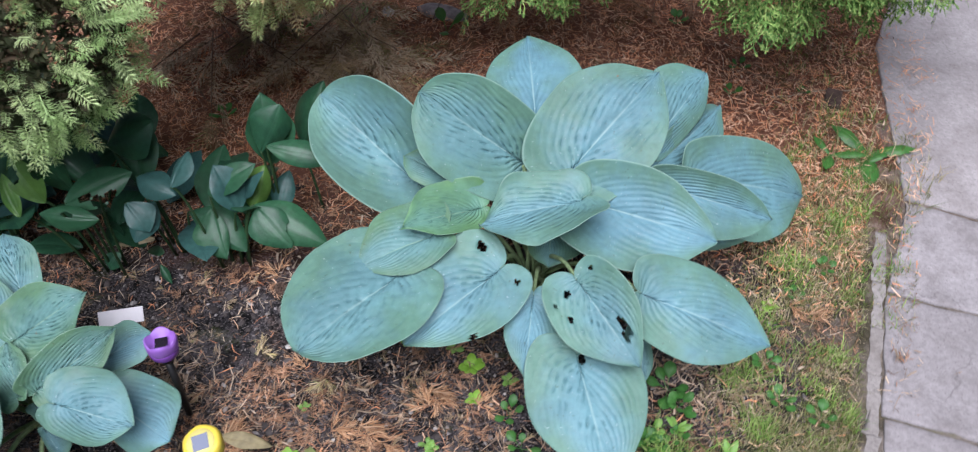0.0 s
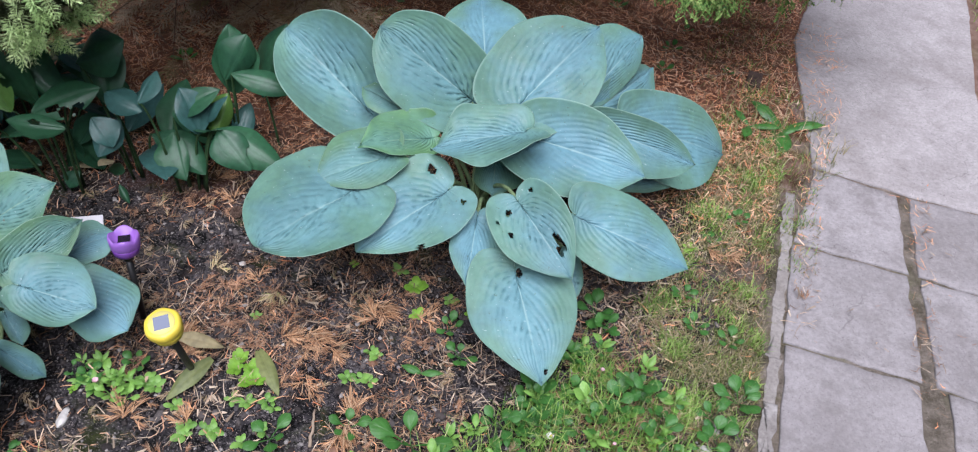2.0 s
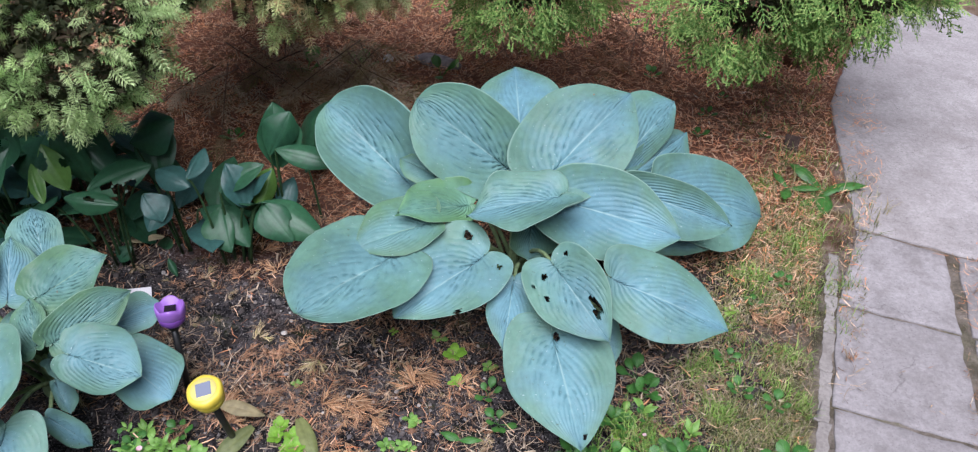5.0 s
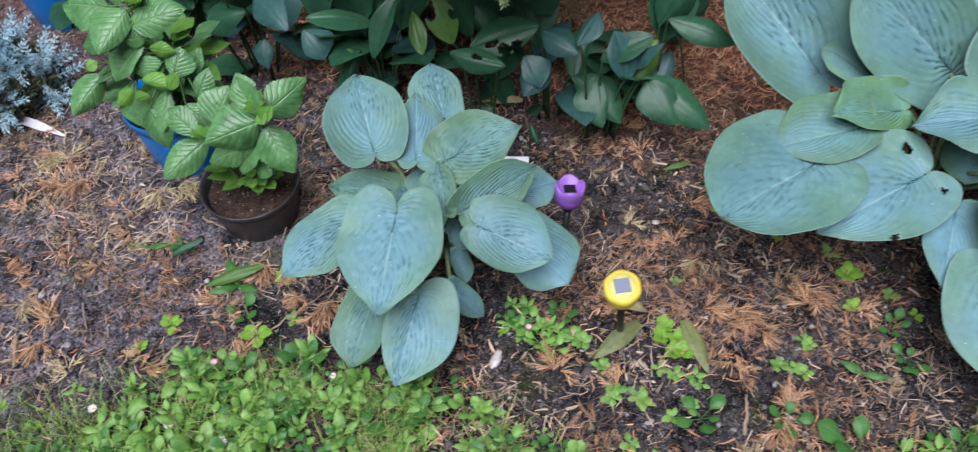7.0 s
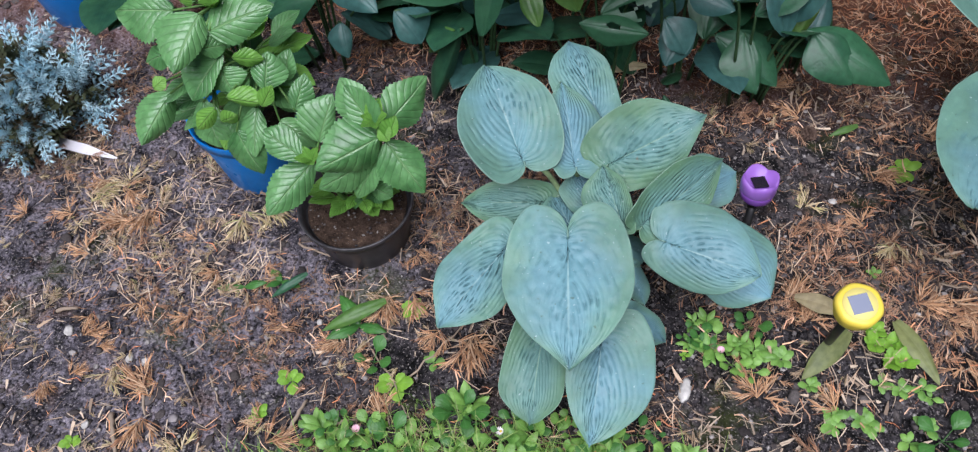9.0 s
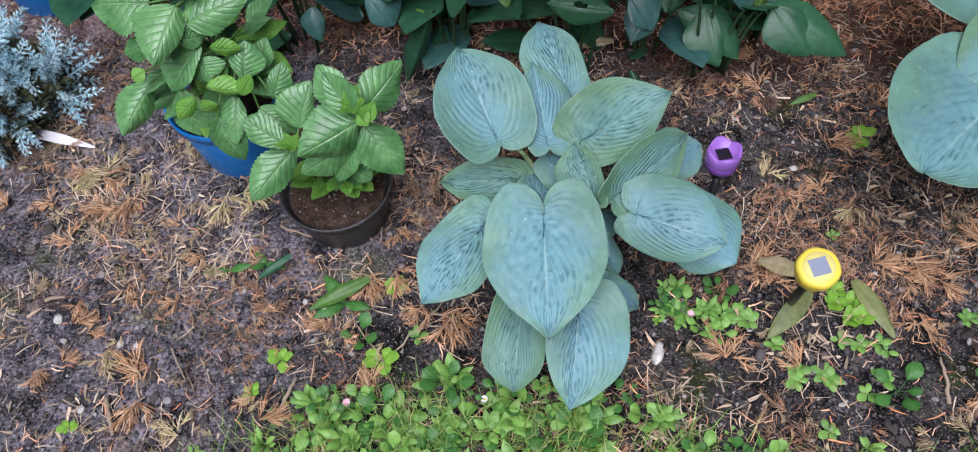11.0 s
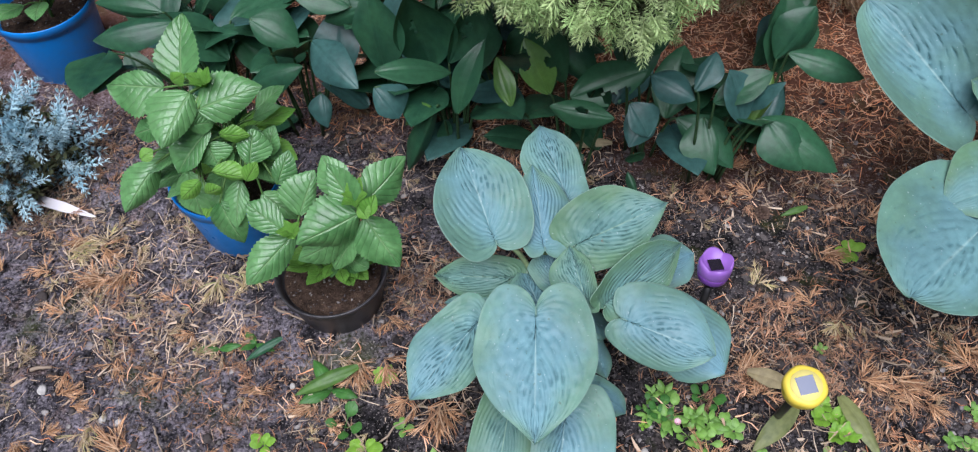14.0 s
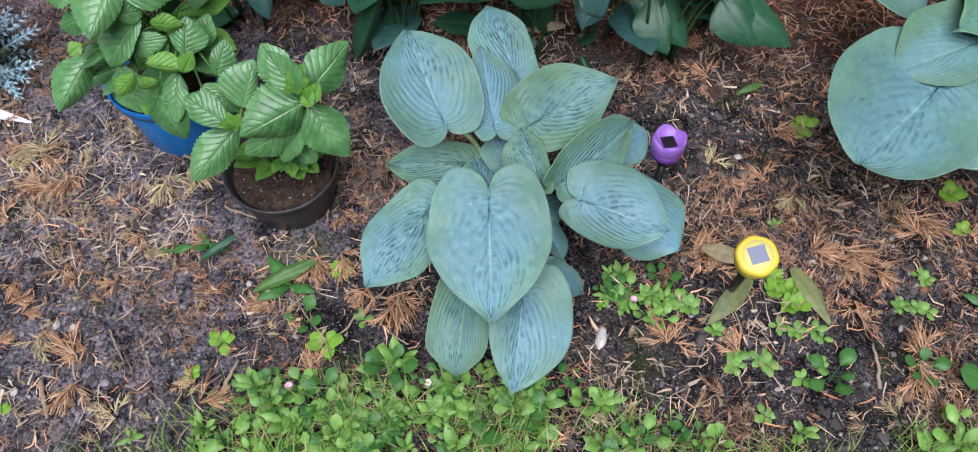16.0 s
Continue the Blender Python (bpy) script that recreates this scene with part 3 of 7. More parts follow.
def heart_grid(length, wl, wr, wide, h, arch, seed, pucker=0.003, wave=0.5, curl=0.0, holes=(), blunt=0.3, lobe=0.42, ns=56, nv=61):
    """A heart-shaped blade whose ribs spring from the base and arch to the tip, as leaf_grid otherwise."""
    rnd = random.Random(seed)
    s = 0.012 + 0.988 * np.linspace(0, 1, ns)
    wm = (wl + wr) / 2
    ph = [rnd.uniform(0, 6.28) for _ in range(8)]
    halves = []
    for w, k in ((wr, 0), (wl, 1)):
        lb = lobe * w * rnd.uniform(0.85, 1.1)
        xw = wide * length
        tail = length - xw
        c1 = bez([(0, 0), (-0.62 * lb, -0.03 * w), (-1.0 * lb, 0.16 * w), (-lb, 0.46 * w)], np.clip(s / 0.24, 0, 1))
        c2 = bez([(-lb, 0.46 * w), (-lb, 0.80 * w), (xw * 0.45 - 0.25 * lb, w), (xw, w)], np.clip((s - 0.24) / 0.28, 0, 1))
        end = np.array((length - tail * 0.24 * (1 - blunt), w * (0.16 + 0.40 * blunt)))
        c3 = bez([(xw, w), (xw + tail * (0.42 + 0.13 * blunt), w), end, (length, 0)], np.clip((s - 0.52) / 0.48, 0, 1))
        o = np.where(s[:, None] < 0.24, c1, np.where(s[:, None] < 0.52, c2, c3))
        o = o * (1 + 0.008 * np.sin(11 * s + ph[k]) + 0.004 * np.sin(29 * s + ph[k + 2]))[:, None]
        o[-1] = (length, 0)
        halves.append(o)
    v = np.linspace(-1, 1, nv)
    av = np.abs(v)[None, :]
    mid = np.stack([np.maximum(0, (s - 0.012) / 0.988) * length, 0 * s], axis=1)
    o = np.where((v > 0)[None, :, None], halves[1][:, None, :], halves[0][:, None, :])
    x = mid[:, :1] + av * (o[:, :, 0] - mid[:, :1])
    y = av * o[:, :, 1] * np.where(v > 0, 1, -1)[None, :]
    t = np.clip(x / length, 0, 1)
    sv = s[:, None] * np.ones((1, nv))
    vv = v[None, :] * np.ones((ns, 1))
    q = np.abs(y) / np.where(y > 0, wl, wr)
    z = arch * 4 * t * (1 - t) * (1 - np.minimum(q, 1) ** 2) + h * np.minimum(q, 1.05) ** 1.7
    z = z + 0.30 * np.clip(-x, 0, 1) + 0.010 * np.exp(-((x / (0.12 * length)) ** 2)) * av
    z = z - 0.05 * wm * np.exp(-(vv / 0.09) ** 2) * (1 - 0.8 * t)
    z = z + wave * 0.05 * wm * av ** 3 * (np.sin(8 * sv + ph[4] + 1.5 * vv) + 0.6 * np.sin(17 * sv + ph[5] - vv)) * np.clip(3 * sv, 0, 1)
    z = z - curl * length * np.clip(t - 0.6, 0, 1) ** 2 * 2.2
    ribs = np.sin(math.pi * 9.5 * (av - 0.80 * sv)) ** 2 * np.clip(av * 6, 0, 1) * np.clip(1.05 - av, 0, 1)
    z = z + 0.0022 * length * ribs * np.clip(1.3 - sv, 0, 1) * np.clip(7 * sv, 0, 1)
    if pucker:
        u = rnd.uniform(0, 50)
        for i in range(ns):
            for j in range(nv):
                z[i, j] += pucker * noise.noise(Vector((x[i, j] * 95 + u, y[i, j] * 95, u))) * min(1.0, 5 * s[i]) * (1.0 - 0.5 * s[i])
    verts = np.stack([x, y, z], axis=2).reshape(-1, 3)
    uv = np.stack([sv, vv * 0.5 + 0.5], axis=2).reshape(-1, 2)
    faces = []
    for i in range(ns - 1):
        for j in range(nv - 1):
            if holes:
                cx, cy = x[i:i + 2, j:j + 2].mean() / length, y[i:i + 2, j:j + 2].mean()
                cy = cy / (wl if cy > 0 else wr)
                wob = 1 + 0.5 * noise.noise(Vector((cx * 40, cy * 25, seed)))
                if any(((cx - a) / c) ** 2 + ((cy - b) / d) ** 2 < wob for a, b, c, d in holes):
                    continue
            faces.append((i * nv + j, (i + 1) * nv + j, (i + 1) * nv + j + 1, i * nv + j + 1))
    return verts, faces, uv


def blade(kind, plant, base, tip, normal, wl, wr, wide, h, material, seed, arch=0.05, pucker=0.0, wave=0.5, curl=0.0, holes=(), label="", name="leaf", thick=0.0, blunt=None, lobe=0.42):
    """One leaf of a plant, from its base to its tip, in the plant's own place."""
    base, tip, n = np.array(base), np.array(tip), np.array(normal)
    ln = float(np.linalg.norm(tip - base))
    x = unit(tip - base)
    z = unit(n - x * (n @ x))
    rot = np.stack([x, np.cross(z, x), z], axis=1)
    h = max(min(h, 0.4 * (wl + wr)), -0.3 * (wl + wr))
    if kind == "hosta":
        verts, faces, uv = heart_grid(ln, wl, wr, wide, h, arch * ln, seed, pucker, wave, curl, holes, 0.3 if blunt is None else blunt, lobe)
    else:
        verts, faces, uv = leaf_grid(kind, ln, wl, wr, wide, h, arch * ln, seed, pucker, wave, curl, holes, blunt)
    verts = verts @ rot.T + base - np.array(plant.location)
    me = fast_mesh(name, verts, faces, material, True, uv)
    ob = place(name, me, parent=plant, label=label)
    if thick:
        mod = ob.modifiers.new("thickness", "SOLIDIFY")
        mod.thickness, mod.offset = thick, -1.0
    return ob


def stalk(plant, foot, end, lift, r0, r1, material, name="leaf_stalk", leaf=None):
    at = np.array(plant.location)
    pts = bow(foot, end, lift)
    v, f = tube(pts - at, np.linspace(r0, r1, len(pts)), 7)
    return place(name, fast_mesh(name, v, f, material), parent=leaf or plant)


# ---- the lie of the ground ----
KERB_AT, ALONG, ACROSS = np.array((0.573, 0.487)), np.array((0.318, 0.948)), np.array((0.948, -0.318))


def path_uv(x, y):
    d = np.array((x, y)) - KERB_AT
    return float(d @ ALONG), float(d @ ACROSS)


def path_xy(u, v):
    p = KERB_AT + u * ALONG + v * ACROSS
    return float(p[0]), float(p[1])


def gz(x, y):
    """The height of the soil."""
    u, v = path_uv(x, y)
    z = 0.010 * noise.noise(Vector((x * 2.1, y * 2.1, 3.0))) + 0.008 * noise.noise(Vector((x * 9, y * 9, 7.0)))
    bed = min(max((-v) / 0.10, 0.0), 1.0)
    z += (0.008 * noise.noise(Vector((x * 31, y * 31, 1.0))) + 0.005 * noise.noise(Vector((x * 75, y * 75, 2.0)))) * bed
    if v > -0.1:
        z = z * bed - 0.0008 * (1 - bed)
    return z


# ---- ground, kerb and paving ----
def make_ground():
    fx = np.concatenate([[-60, -25, -10, -5, -3.4], np.arange(-2.7, 1.0, 0.0135), np.arange(1.0, 2.6, 0.05), [3.4, 5, 10, 25, 60]])
    fy = np.concatenate([[-60, -25, -10, -4, -1.5, -0.6], np.arange(-0.2, 2.5, 0.0135), np.arange(2.5, 4.0, 0.08), [5, 10, 25, 60]])
    nx, ny = len(fx), len(fy)
    verts = [(x, y, gz(x, y) if abs(x) < 4 and abs(y) < 5 else -0.01) for y in fy for x in fx]
    faces = [(j * nx + i, j * nx + i + 1, (j + 1) * nx + i + 1, (j + 1) * nx + i) for j in range(ny - 1) for i in range(nx - 1)]
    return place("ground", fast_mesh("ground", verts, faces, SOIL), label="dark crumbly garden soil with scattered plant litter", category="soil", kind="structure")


ground = make_ground()


def slab_mesh(name, outline, top, depth, material, seed, cell=0.03):
    """A worn slab: the outline roughened, the top slightly uneven, the edge rounded."""
    rnd = random.Random(seed)
    pts = []
    n = len(outline)
    for i in range(n):
        a, b = np.array(outline[i]), np.array(outline[(i + 1) % n])
        k = max(2, int(np.linalg.norm(b - a) / cell))
        for j in range(k):
            p = a + (b - a) * j / k
            w = 0.006 * noise.noise(Vector((p[0] * 23, p[1] * 23, seed))) + 0.004 * noise.noise(Vector((p[0] * 60, p[1] * 60, seed)))
            d = unit(np.array((-(b - a)[1], (b - a)[0])))
            pts.append(p + d * w)
    pts = np.array(pts)
    c = pts.mean(axis=0)
    rings = [(1.0, -depth), (1.0, -0.006), (0.997, -0.002), (0.985, 0.0), (0.9, 0.0), (0.75, 0.0), (0.55, 0.0), (0.3, 0.0)]
    verts, faces = [], []
    for q, z in rings:
        for p in pts:
            xy = c + (p - c) * q
            verts.append((xy[0], xy[1], top + z + (0.0022 * noise.noise(Vector((xy[0] * 9, xy[1] * 9, seed))) if z > -0.01 else 0)))
    m = len(pts)
    for r in range(len(rings) - 1):
        for k in range(m):
            j = (k + 1) % m
            faces.append((r * m + k, r * m + j, (r + 1) * m + j, (r + 1) * m + k))
    verts.append((c[0], c[1], top))
    faces += [((len(rings) - 1) * m + k, (len(rings) - 1) * m + (k + 1) % m, len(verts) - 1) for k in range(m)]
    return fast_mesh(name, verts, faces, material)


paving = tagged(new("garden_path"), "weathered grey concrete garden path with mossy joints", "path", kind="structure")


def slab(corners, seed, top=0.004, material=CONCRETE, label=""):
    place("slab", slab_mesh("slab", [path_xy(u, v) for u, v in corners], top, 0.04, material, seed), parent=paving, label=label)


# the long slab with its rounded end, then two rows of smaller ones
slab([(0.905, 0.075), (0.885, 0.32), (0.895, 0.56), (1.45, 0.525), (2.0, 0.55), (2.30, 0.53), (2.39, 0.44), (2.37, 0.30), (2.22, 0.18), (1.9, 0.04), (1.5, -0.01), (1.2, 0.03)], 3, 0.006, CONCRETE_PALE, label="long pale concrete slab with a rounded end")
slab([(0.605, 0.043), (0.603, 0.302), (0.878, 0.285), (0.893, 0.080)], 5)
slab([(0.605, 0.328), (0.590, 0.66), (0.885, 0.66), (0.878, 0.312)], 6)
slab([(0.297, 0.041), (0.297, 0.325), (0.595, 0.302), (0.597, 0.041)], 7)
slab([(0.295, 0.352), (0.280, 0.66), (0.584, 0.66), (0.597, 0.330)], 8)
slab([(-0.05, 0.049), (-0.05, 0.335), (0.288, 0.316), (0.291, 0.046)], 9)
slab([(-0.05, 0.392), (-0.05, 0.66), (0.275, 0.66), (0.288, 0.372)], 10)
slab([(-0.40, 0.055), (-0.40, 0.36), (-0.06, 0.336), (-0.06, 0.055)], 11)
slab([(-0.40, 0.415), (-0.40, 0.66), (-0.06, 0.66), (-0.06, 0.394)], 12)

kerb = tagged(new("kerb"), "low chipped whitish concrete kerb along the bed", "kerb", kind="structure")
for i, (u0, u1, v0, v1, top) in enumerate(((-0.45, -0.02, 0.008, 0.044, 0.004), (-0.018, 0.134, 0.010, 0.042, 0.003), (0.135, 0.249, 0.012, 0.040, 0.0008), (0.25, 0.389, 0.010, 0.040, 0.0012), (0.39, 0.504, 0.012, 0.040, 0.0006), (0.505, 0.629, 0.012, 0.040, 0.0004), (0.63, 0.78, 0.012, 0.042, 0.0004))):
    place("kerb_stone", slab_mesh("kerb_stone", [path_xy(u0, v0), path_xy(u1, v0 + 0.003), path_xy(u1, v1), path_xy(u0, v1 - 0.004)], top, 0.05, KERB if i < 2 else KERB_GREY, 20 + i, 0.011), parent=kerb)

road = place("road", slab_mesh("road", [(1.2, 2.88), (3.8, 2.45), (6.0, 6.5), (0.5, 7.0)], 0.016, 0.03, ASPHALT, 31, 0.2), label="smooth grey asphalt beyond the path", category="road", kind="structure")


# ---- hostas ----
def hosta(at, label):
    p = thing("hosta", (at[0], at[1], gz(*at)), label, "hosta")
    crown, fl = lathe([(0.030, -0.01), (0.034, 0.012), (0.022, 0.03), (0.008, 0.045)], 14)
    place("crown", fast_mesh("crown", crown, fl, STALK), parent=p)
    return p


def hosta_leaf(plant, base, tip, normal, wl, wr, wide, h, seed, material=None, lift=0.05, **kw):
    kw.setdefault("pucker", 0.0011)
    leaf = blade("hosta", plant, base, tip, normal, wl, wr, wide, h, material or HOSTA_BLUE, seed, thick=0.0009, **kw)
    at = np.array(plant.location)
    a = 6.283 * random.Random(seed).random()
    foot = at + np.array((0.018 * math.cos(a), 0.018 * math.sin(a), 0.015))
    b = np.array(base)
    end = b + unit(np.array(tip) - b) * 0.006 - np.array((0, 0, 0.004))
    stalk(plant, foot, end, lift * 0.4, 0.0055, 0.0035, STALK, leaf=leaf)


big_hosta = hosta((0.06, 1.06), "huge blue-green hosta with broad ribbed, slug-eaten leaves")
hosta_leaf(big_hosta, (-0.177, 1.143, 0.230), (-0.372, 1.272, 0.355), (-0.022, -0.712, 0.702), 0.097, 0.112, 0.45, 0.096, 408, blunt=1.0)
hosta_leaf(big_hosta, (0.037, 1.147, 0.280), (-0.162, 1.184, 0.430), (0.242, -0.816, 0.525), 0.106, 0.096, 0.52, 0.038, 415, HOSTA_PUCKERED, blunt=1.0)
hosta_leaf(big_hosta, (0.116, 1.094, 0.300), (0.301, 1.282, 0.400), (0.052, -0.510, 0.859), 0.127, 0.108, 0.41, 0.023, 422, blunt=0.5)
hosta_leaf(big_hosta, (0.063, 1.248, 0.285), (0.047, 1.506, 0.330), (-0.024, -0.142, 0.990), 0.098, 0.112, 0.44, 0.017, 429, blunt=0.35, lobe=0.12)
hosta_leaf(big_hosta, (0.279, 1.191, 0.270), (0.424, 1.384, 0.320), (0.370, -0.483, 0.793), 0.092, 0.049, 0.62, 0.002, 436, blunt=0.35, lobe=0.12)
hosta_leaf(big_hosta, (0.264, 1.136, 0.250), (0.467, 1.376, 0.240), (0.561, -0.446, 0.698), 0.043, 0.081, 0.56, 0.020, 443, lobe=0.12)
hosta_leaf(big_hosta, (0.349, 1.157, 0.240), (0.654, 1.244, 0.090), (0.489, -0.561, 0.668), 0.097, 0.118, 0.49, 0.030, 450, blunt=0.5, lobe=0.12)
hosta_leaf(big_hosta, (0.270, 1.098, 0.280), (0.520, 1.063, 0.210), (0.098, -0.708, 0.700), 0.049, 0.075, 0.46, 0.037, 457, blunt=0.5, lobe=0.12)
hosta_leaf(big_hosta, (0.135, 1.060, 0.270), (0.386, 0.961, 0.260), (-0.154, -0.480, 0.864), 0.087, 0.109, 0.42, 0.046, 464, blunt=0.5, lobe=0.25)
hosta_leaf(big_hosta, (0.139, 1.016, 0.310), (-0.048, 0.974, 0.290), (-0.096, -0.046, 0.994), 0.091, 0.068, 0.44, 0.034, 766, wave=3.0, blunt=0.35)
hosta_leaf(big_hosta, (0.091, 1.074, 0.200), (0.082, 0.965, 0.180), (-0.019, -0.180, 0.984), 0.060, 0.043, 0.55, -0.009, 815, material=HOSTA_GREEN)
hosta_leaf(big_hosta, (0.129, 0.876, 0.250), (0.228, 0.731, 0.200), (-0.217, -0.448, 0.868), 0.069, 0.080, 0.33, 0.028, 864, holes=((0.62, 0.30, 0.11, 0.09), (0.70, 0.16, 0.07, 0.07), (0.05, -0.36, 0.035, 0.07), (-0.02, 0.45, 0.03, 0.06), (0.28, -0.62, 0.025, 0.06), (0.10, -0.72, 0.02, 0.05)), blunt=0.35)
hosta_leaf(big_hosta, (0.238, 0.856, 0.240), (0.467, 0.795, 0.170), (0.168, -0.400, 0.901), 0.095, 0.085, 0.41, 0.002, 913, lobe=0.3)
hosta_leaf(big_hosta, (0.126, 0.775, 0.165), (0.175, 0.561, 0.100), (0.023, -0.287, 0.958), 0.105, 0.106, 0.29, 0.004, 962, holes=((0.03, 0.06, 0.04, 0.06), (0.9, 0.12, 0.015, 0.04)), blunt=0.35)
hosta_leaf(big_hosta, (0.050, 0.878, 0.200), (0.032, 0.737, 0.160), (0.093, -0.284, 0.954), 0.063, 0.045, 0.43, 0.004, 14)
hosta_leaf(big_hosta, (-0.012, 0.916, 0.230), (-0.176, 0.774, 0.200), (0.065, -0.277, 0.959), 0.087, 0.103, 0.25, 0.016, 63, holes=((-0.02, -0.50, 0.035, 0.10), (0.55, 0.80, 0.035, 0.06), (-0.03, 0.46, 0.025, 0.06)), blunt=0.5)
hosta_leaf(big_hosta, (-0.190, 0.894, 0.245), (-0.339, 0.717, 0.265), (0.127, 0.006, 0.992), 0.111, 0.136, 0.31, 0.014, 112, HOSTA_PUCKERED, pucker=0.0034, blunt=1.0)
hosta_leaf(big_hosta, (-0.123, 0.972, 0.270), (-0.261, 0.900, 0.260), (0.040, -0.214, 0.976), 0.057, 0.085, 0.42, 0.006, 161, material=HOSTA_GREEN, blunt=0.5)
hosta_leaf(big_hosta, (-0.048, 1.053, 0.250), (-0.183, 0.953, 0.310), (0.501, -0.168, 0.849), 0.044, 0.068, 0.50, 0.012, 210, material=HOSTA_YOUNG, wave=4.0, blunt=0.35)
hosta_leaf(big_hosta, (-0.089, 1.099, 0.270), (-0.198, 1.150, 0.300), (0.187, -0.167, 0.968), 0.041, 0.050, 0.65, -0.000, 773, material=HOSTA_GREEN, blunt=0.5)
hosta_leaf(big_hosta, (0.238, 0.855, 0.150), (0.251, 0.762, 0.100), (0.038, -0.466, 0.884), 0.025, 0.025, 0.53, -0.004, 822, lobe=0.12)
hosta_leaf(big_hosta, (0.292, 1.023, 0.180), (0.533, 1.122, 0.100), (0.373, -0.173, 0.911), 0.042, 0.021, 0.53, -0.006, 871, lobe=0.12)

small_hosta = hosta((-0.855, 0.74), "blue-green hosta with heart-shaped puckered leaves")
hosta_leaf(small_hosta, (-0.948, 0.732, 0.260), (-1.022, 0.861, 0.320), (0.170, -0.332, 0.928), 0.077, 0.072, 0.36, 0.031, 409, blunt=0.5)
hosta_leaf(small_hosta, (-0.845, 0.832, 0.250), (-0.906, 0.944, 0.300), (0.217, -0.296, 0.930), 0.056, 0.043, 0.53, 0.009, 416, blunt=0.5)
hosta_leaf(small_hosta, (-0.873, 0.737, 0.250), (-0.907, 0.858, 0.300), (0.266, -0.301, 0.916), 0.042, 0.054, 0.44, -0.001, 423)
hosta_leaf(small_hosta, (-0.821, 0.751, 0.250), (-0.695, 0.797, 0.320), (-0.138, -0.692, 0.709), 0.068, 0.055, 0.35, 0.003, 430, material=HOSTA_GREEN, pucker=0.0014)
hosta_leaf(small_hosta, (-0.792, 0.656, 0.220), (-0.833, 0.739, 0.260), (-0.089, -0.468, 0.879), 0.045, 0.024, 0.59, -0.001, 437, material=HOSTA_GREEN, blunt=0.35)
hosta_leaf(small_hosta, (-0.771, 0.669, 0.220), (-0.662, 0.777, 0.250), (0.471, -0.643, 0.604), 0.051, 0.038, 0.50, 0.016, 444, material=HOSTA_GREEN)
hosta_leaf(small_hosta, (-0.731, 0.747, 0.170), (-0.632, 0.811, 0.180), (0.037, -0.210, 0.977), 0.052, 0.041, 0.65, 0.001, 451, blunt=0.35)
hosta_leaf(small_hosta, (-0.731, 0.649, 0.210), (-0.601, 0.616, 0.200), (-0.048, -0.453, 0.890), 0.073, 0.052, 0.39, -0.012, 458, blunt=0.5, lobe=0.55)
hosta_leaf(small_hosta, (-0.681, 0.694, 0.152), (-0.571, 0.632, 0.118), (0.058, -0.339, 0.939), 0.074, 0.053, 0.57, -0.017, 465, blunt=0.5)
hosta_leaf(small_hosta, (-0.907, 0.722, 0.180), (-1.046, 0.711, 0.170), (-0.004, -0.641, 0.768), 0.041, 0.037, 0.45, 0.001, 767, material=HOSTA_GREEN)
hosta_leaf(small_hosta, (-0.862, 0.651, 0.200), (-0.904, 0.728, 0.190), (0.002, 0.129, 0.992), 0.041, 0.052, 0.48, -0.005, 816, blunt=0.5)
hosta_leaf(small_hosta, (-0.950, 0.615, 0.220), (-1.031, 0.480, 0.200), (0.119, -0.215, 0.969), 0.051, 0.057, 0.52, -0.000, 865, HOSTA_PUCKERED, pucker=0.0024)
hosta_leaf(small_hosta, (-0.867, 0.608, 0.250), (-0.845, 0.437, 0.210), (0.029, -0.224, 0.974), 0.089, 0.089, 0.30, 0.012, 914, HOSTA_PUCKERED, pucker=0.0021, lobe=0.58)
hosta_leaf(small_hosta, (-0.893, 0.534, 0.130), (-0.896, 0.399, 0.090), (-0.030, -0.285, 0.958), 0.043, 0.051, 0.63, 0.016, 963, material=HOSTA_GREEN, blunt=0.35)
hosta_leaf(small_hosta, (-0.808, 0.522, 0.160), (-0.810, 0.377, 0.100), (0.161, -0.378, 0.912), 0.080, 0.045, 0.37, 0.005, 15, blunt=0.35)
hosta_leaf(small_hosta, (-0.800, 0.676, 0.160), (-0.754, 0.673, 0.130), (0.546, 0.033, 0.837), 0.025, 0.029, 0.65, -0.000, 64)
hosta_leaf(small_hosta, (-0.778, 0.583, 0.120), (-0.713, 0.573, 0.050), (0.559, -0.575, 0.598), 0.024, 0.023, 0.61, -0.004, 113)
hosta_leaf(small_hosta, (-0.783, 0.644, 0.140), (-0.750, 0.605, 0.100), (0.411, -0.466, 0.784), 0.025, 0.013, 0.58, -0.008, 162)
hosta_leaf(small_hosta, (-0.942, 0.662, 0.160), (-1.025, 0.681, 0.140), (-0.223, 0.059, 0.973), 0.012, 0.026, 0.57, 0.002, 211)
hosta_leaf(small_hosta, (-0.838, 0.705, 0.200), (-0.872, 0.757, 0.220), (0.159, -0.261, 0.952), 0.039, 0.029, 0.65, -0.004, 774)


# ---- the strip of dark broad-leaved plants behind ----
def clump(x, y):
    p = thing("broad_leaved_plant", (x, y, gz(x, y)), "dark green broad-leaved shade plant growing in a strip", "plant", "plants in the dark green strip")
    return p


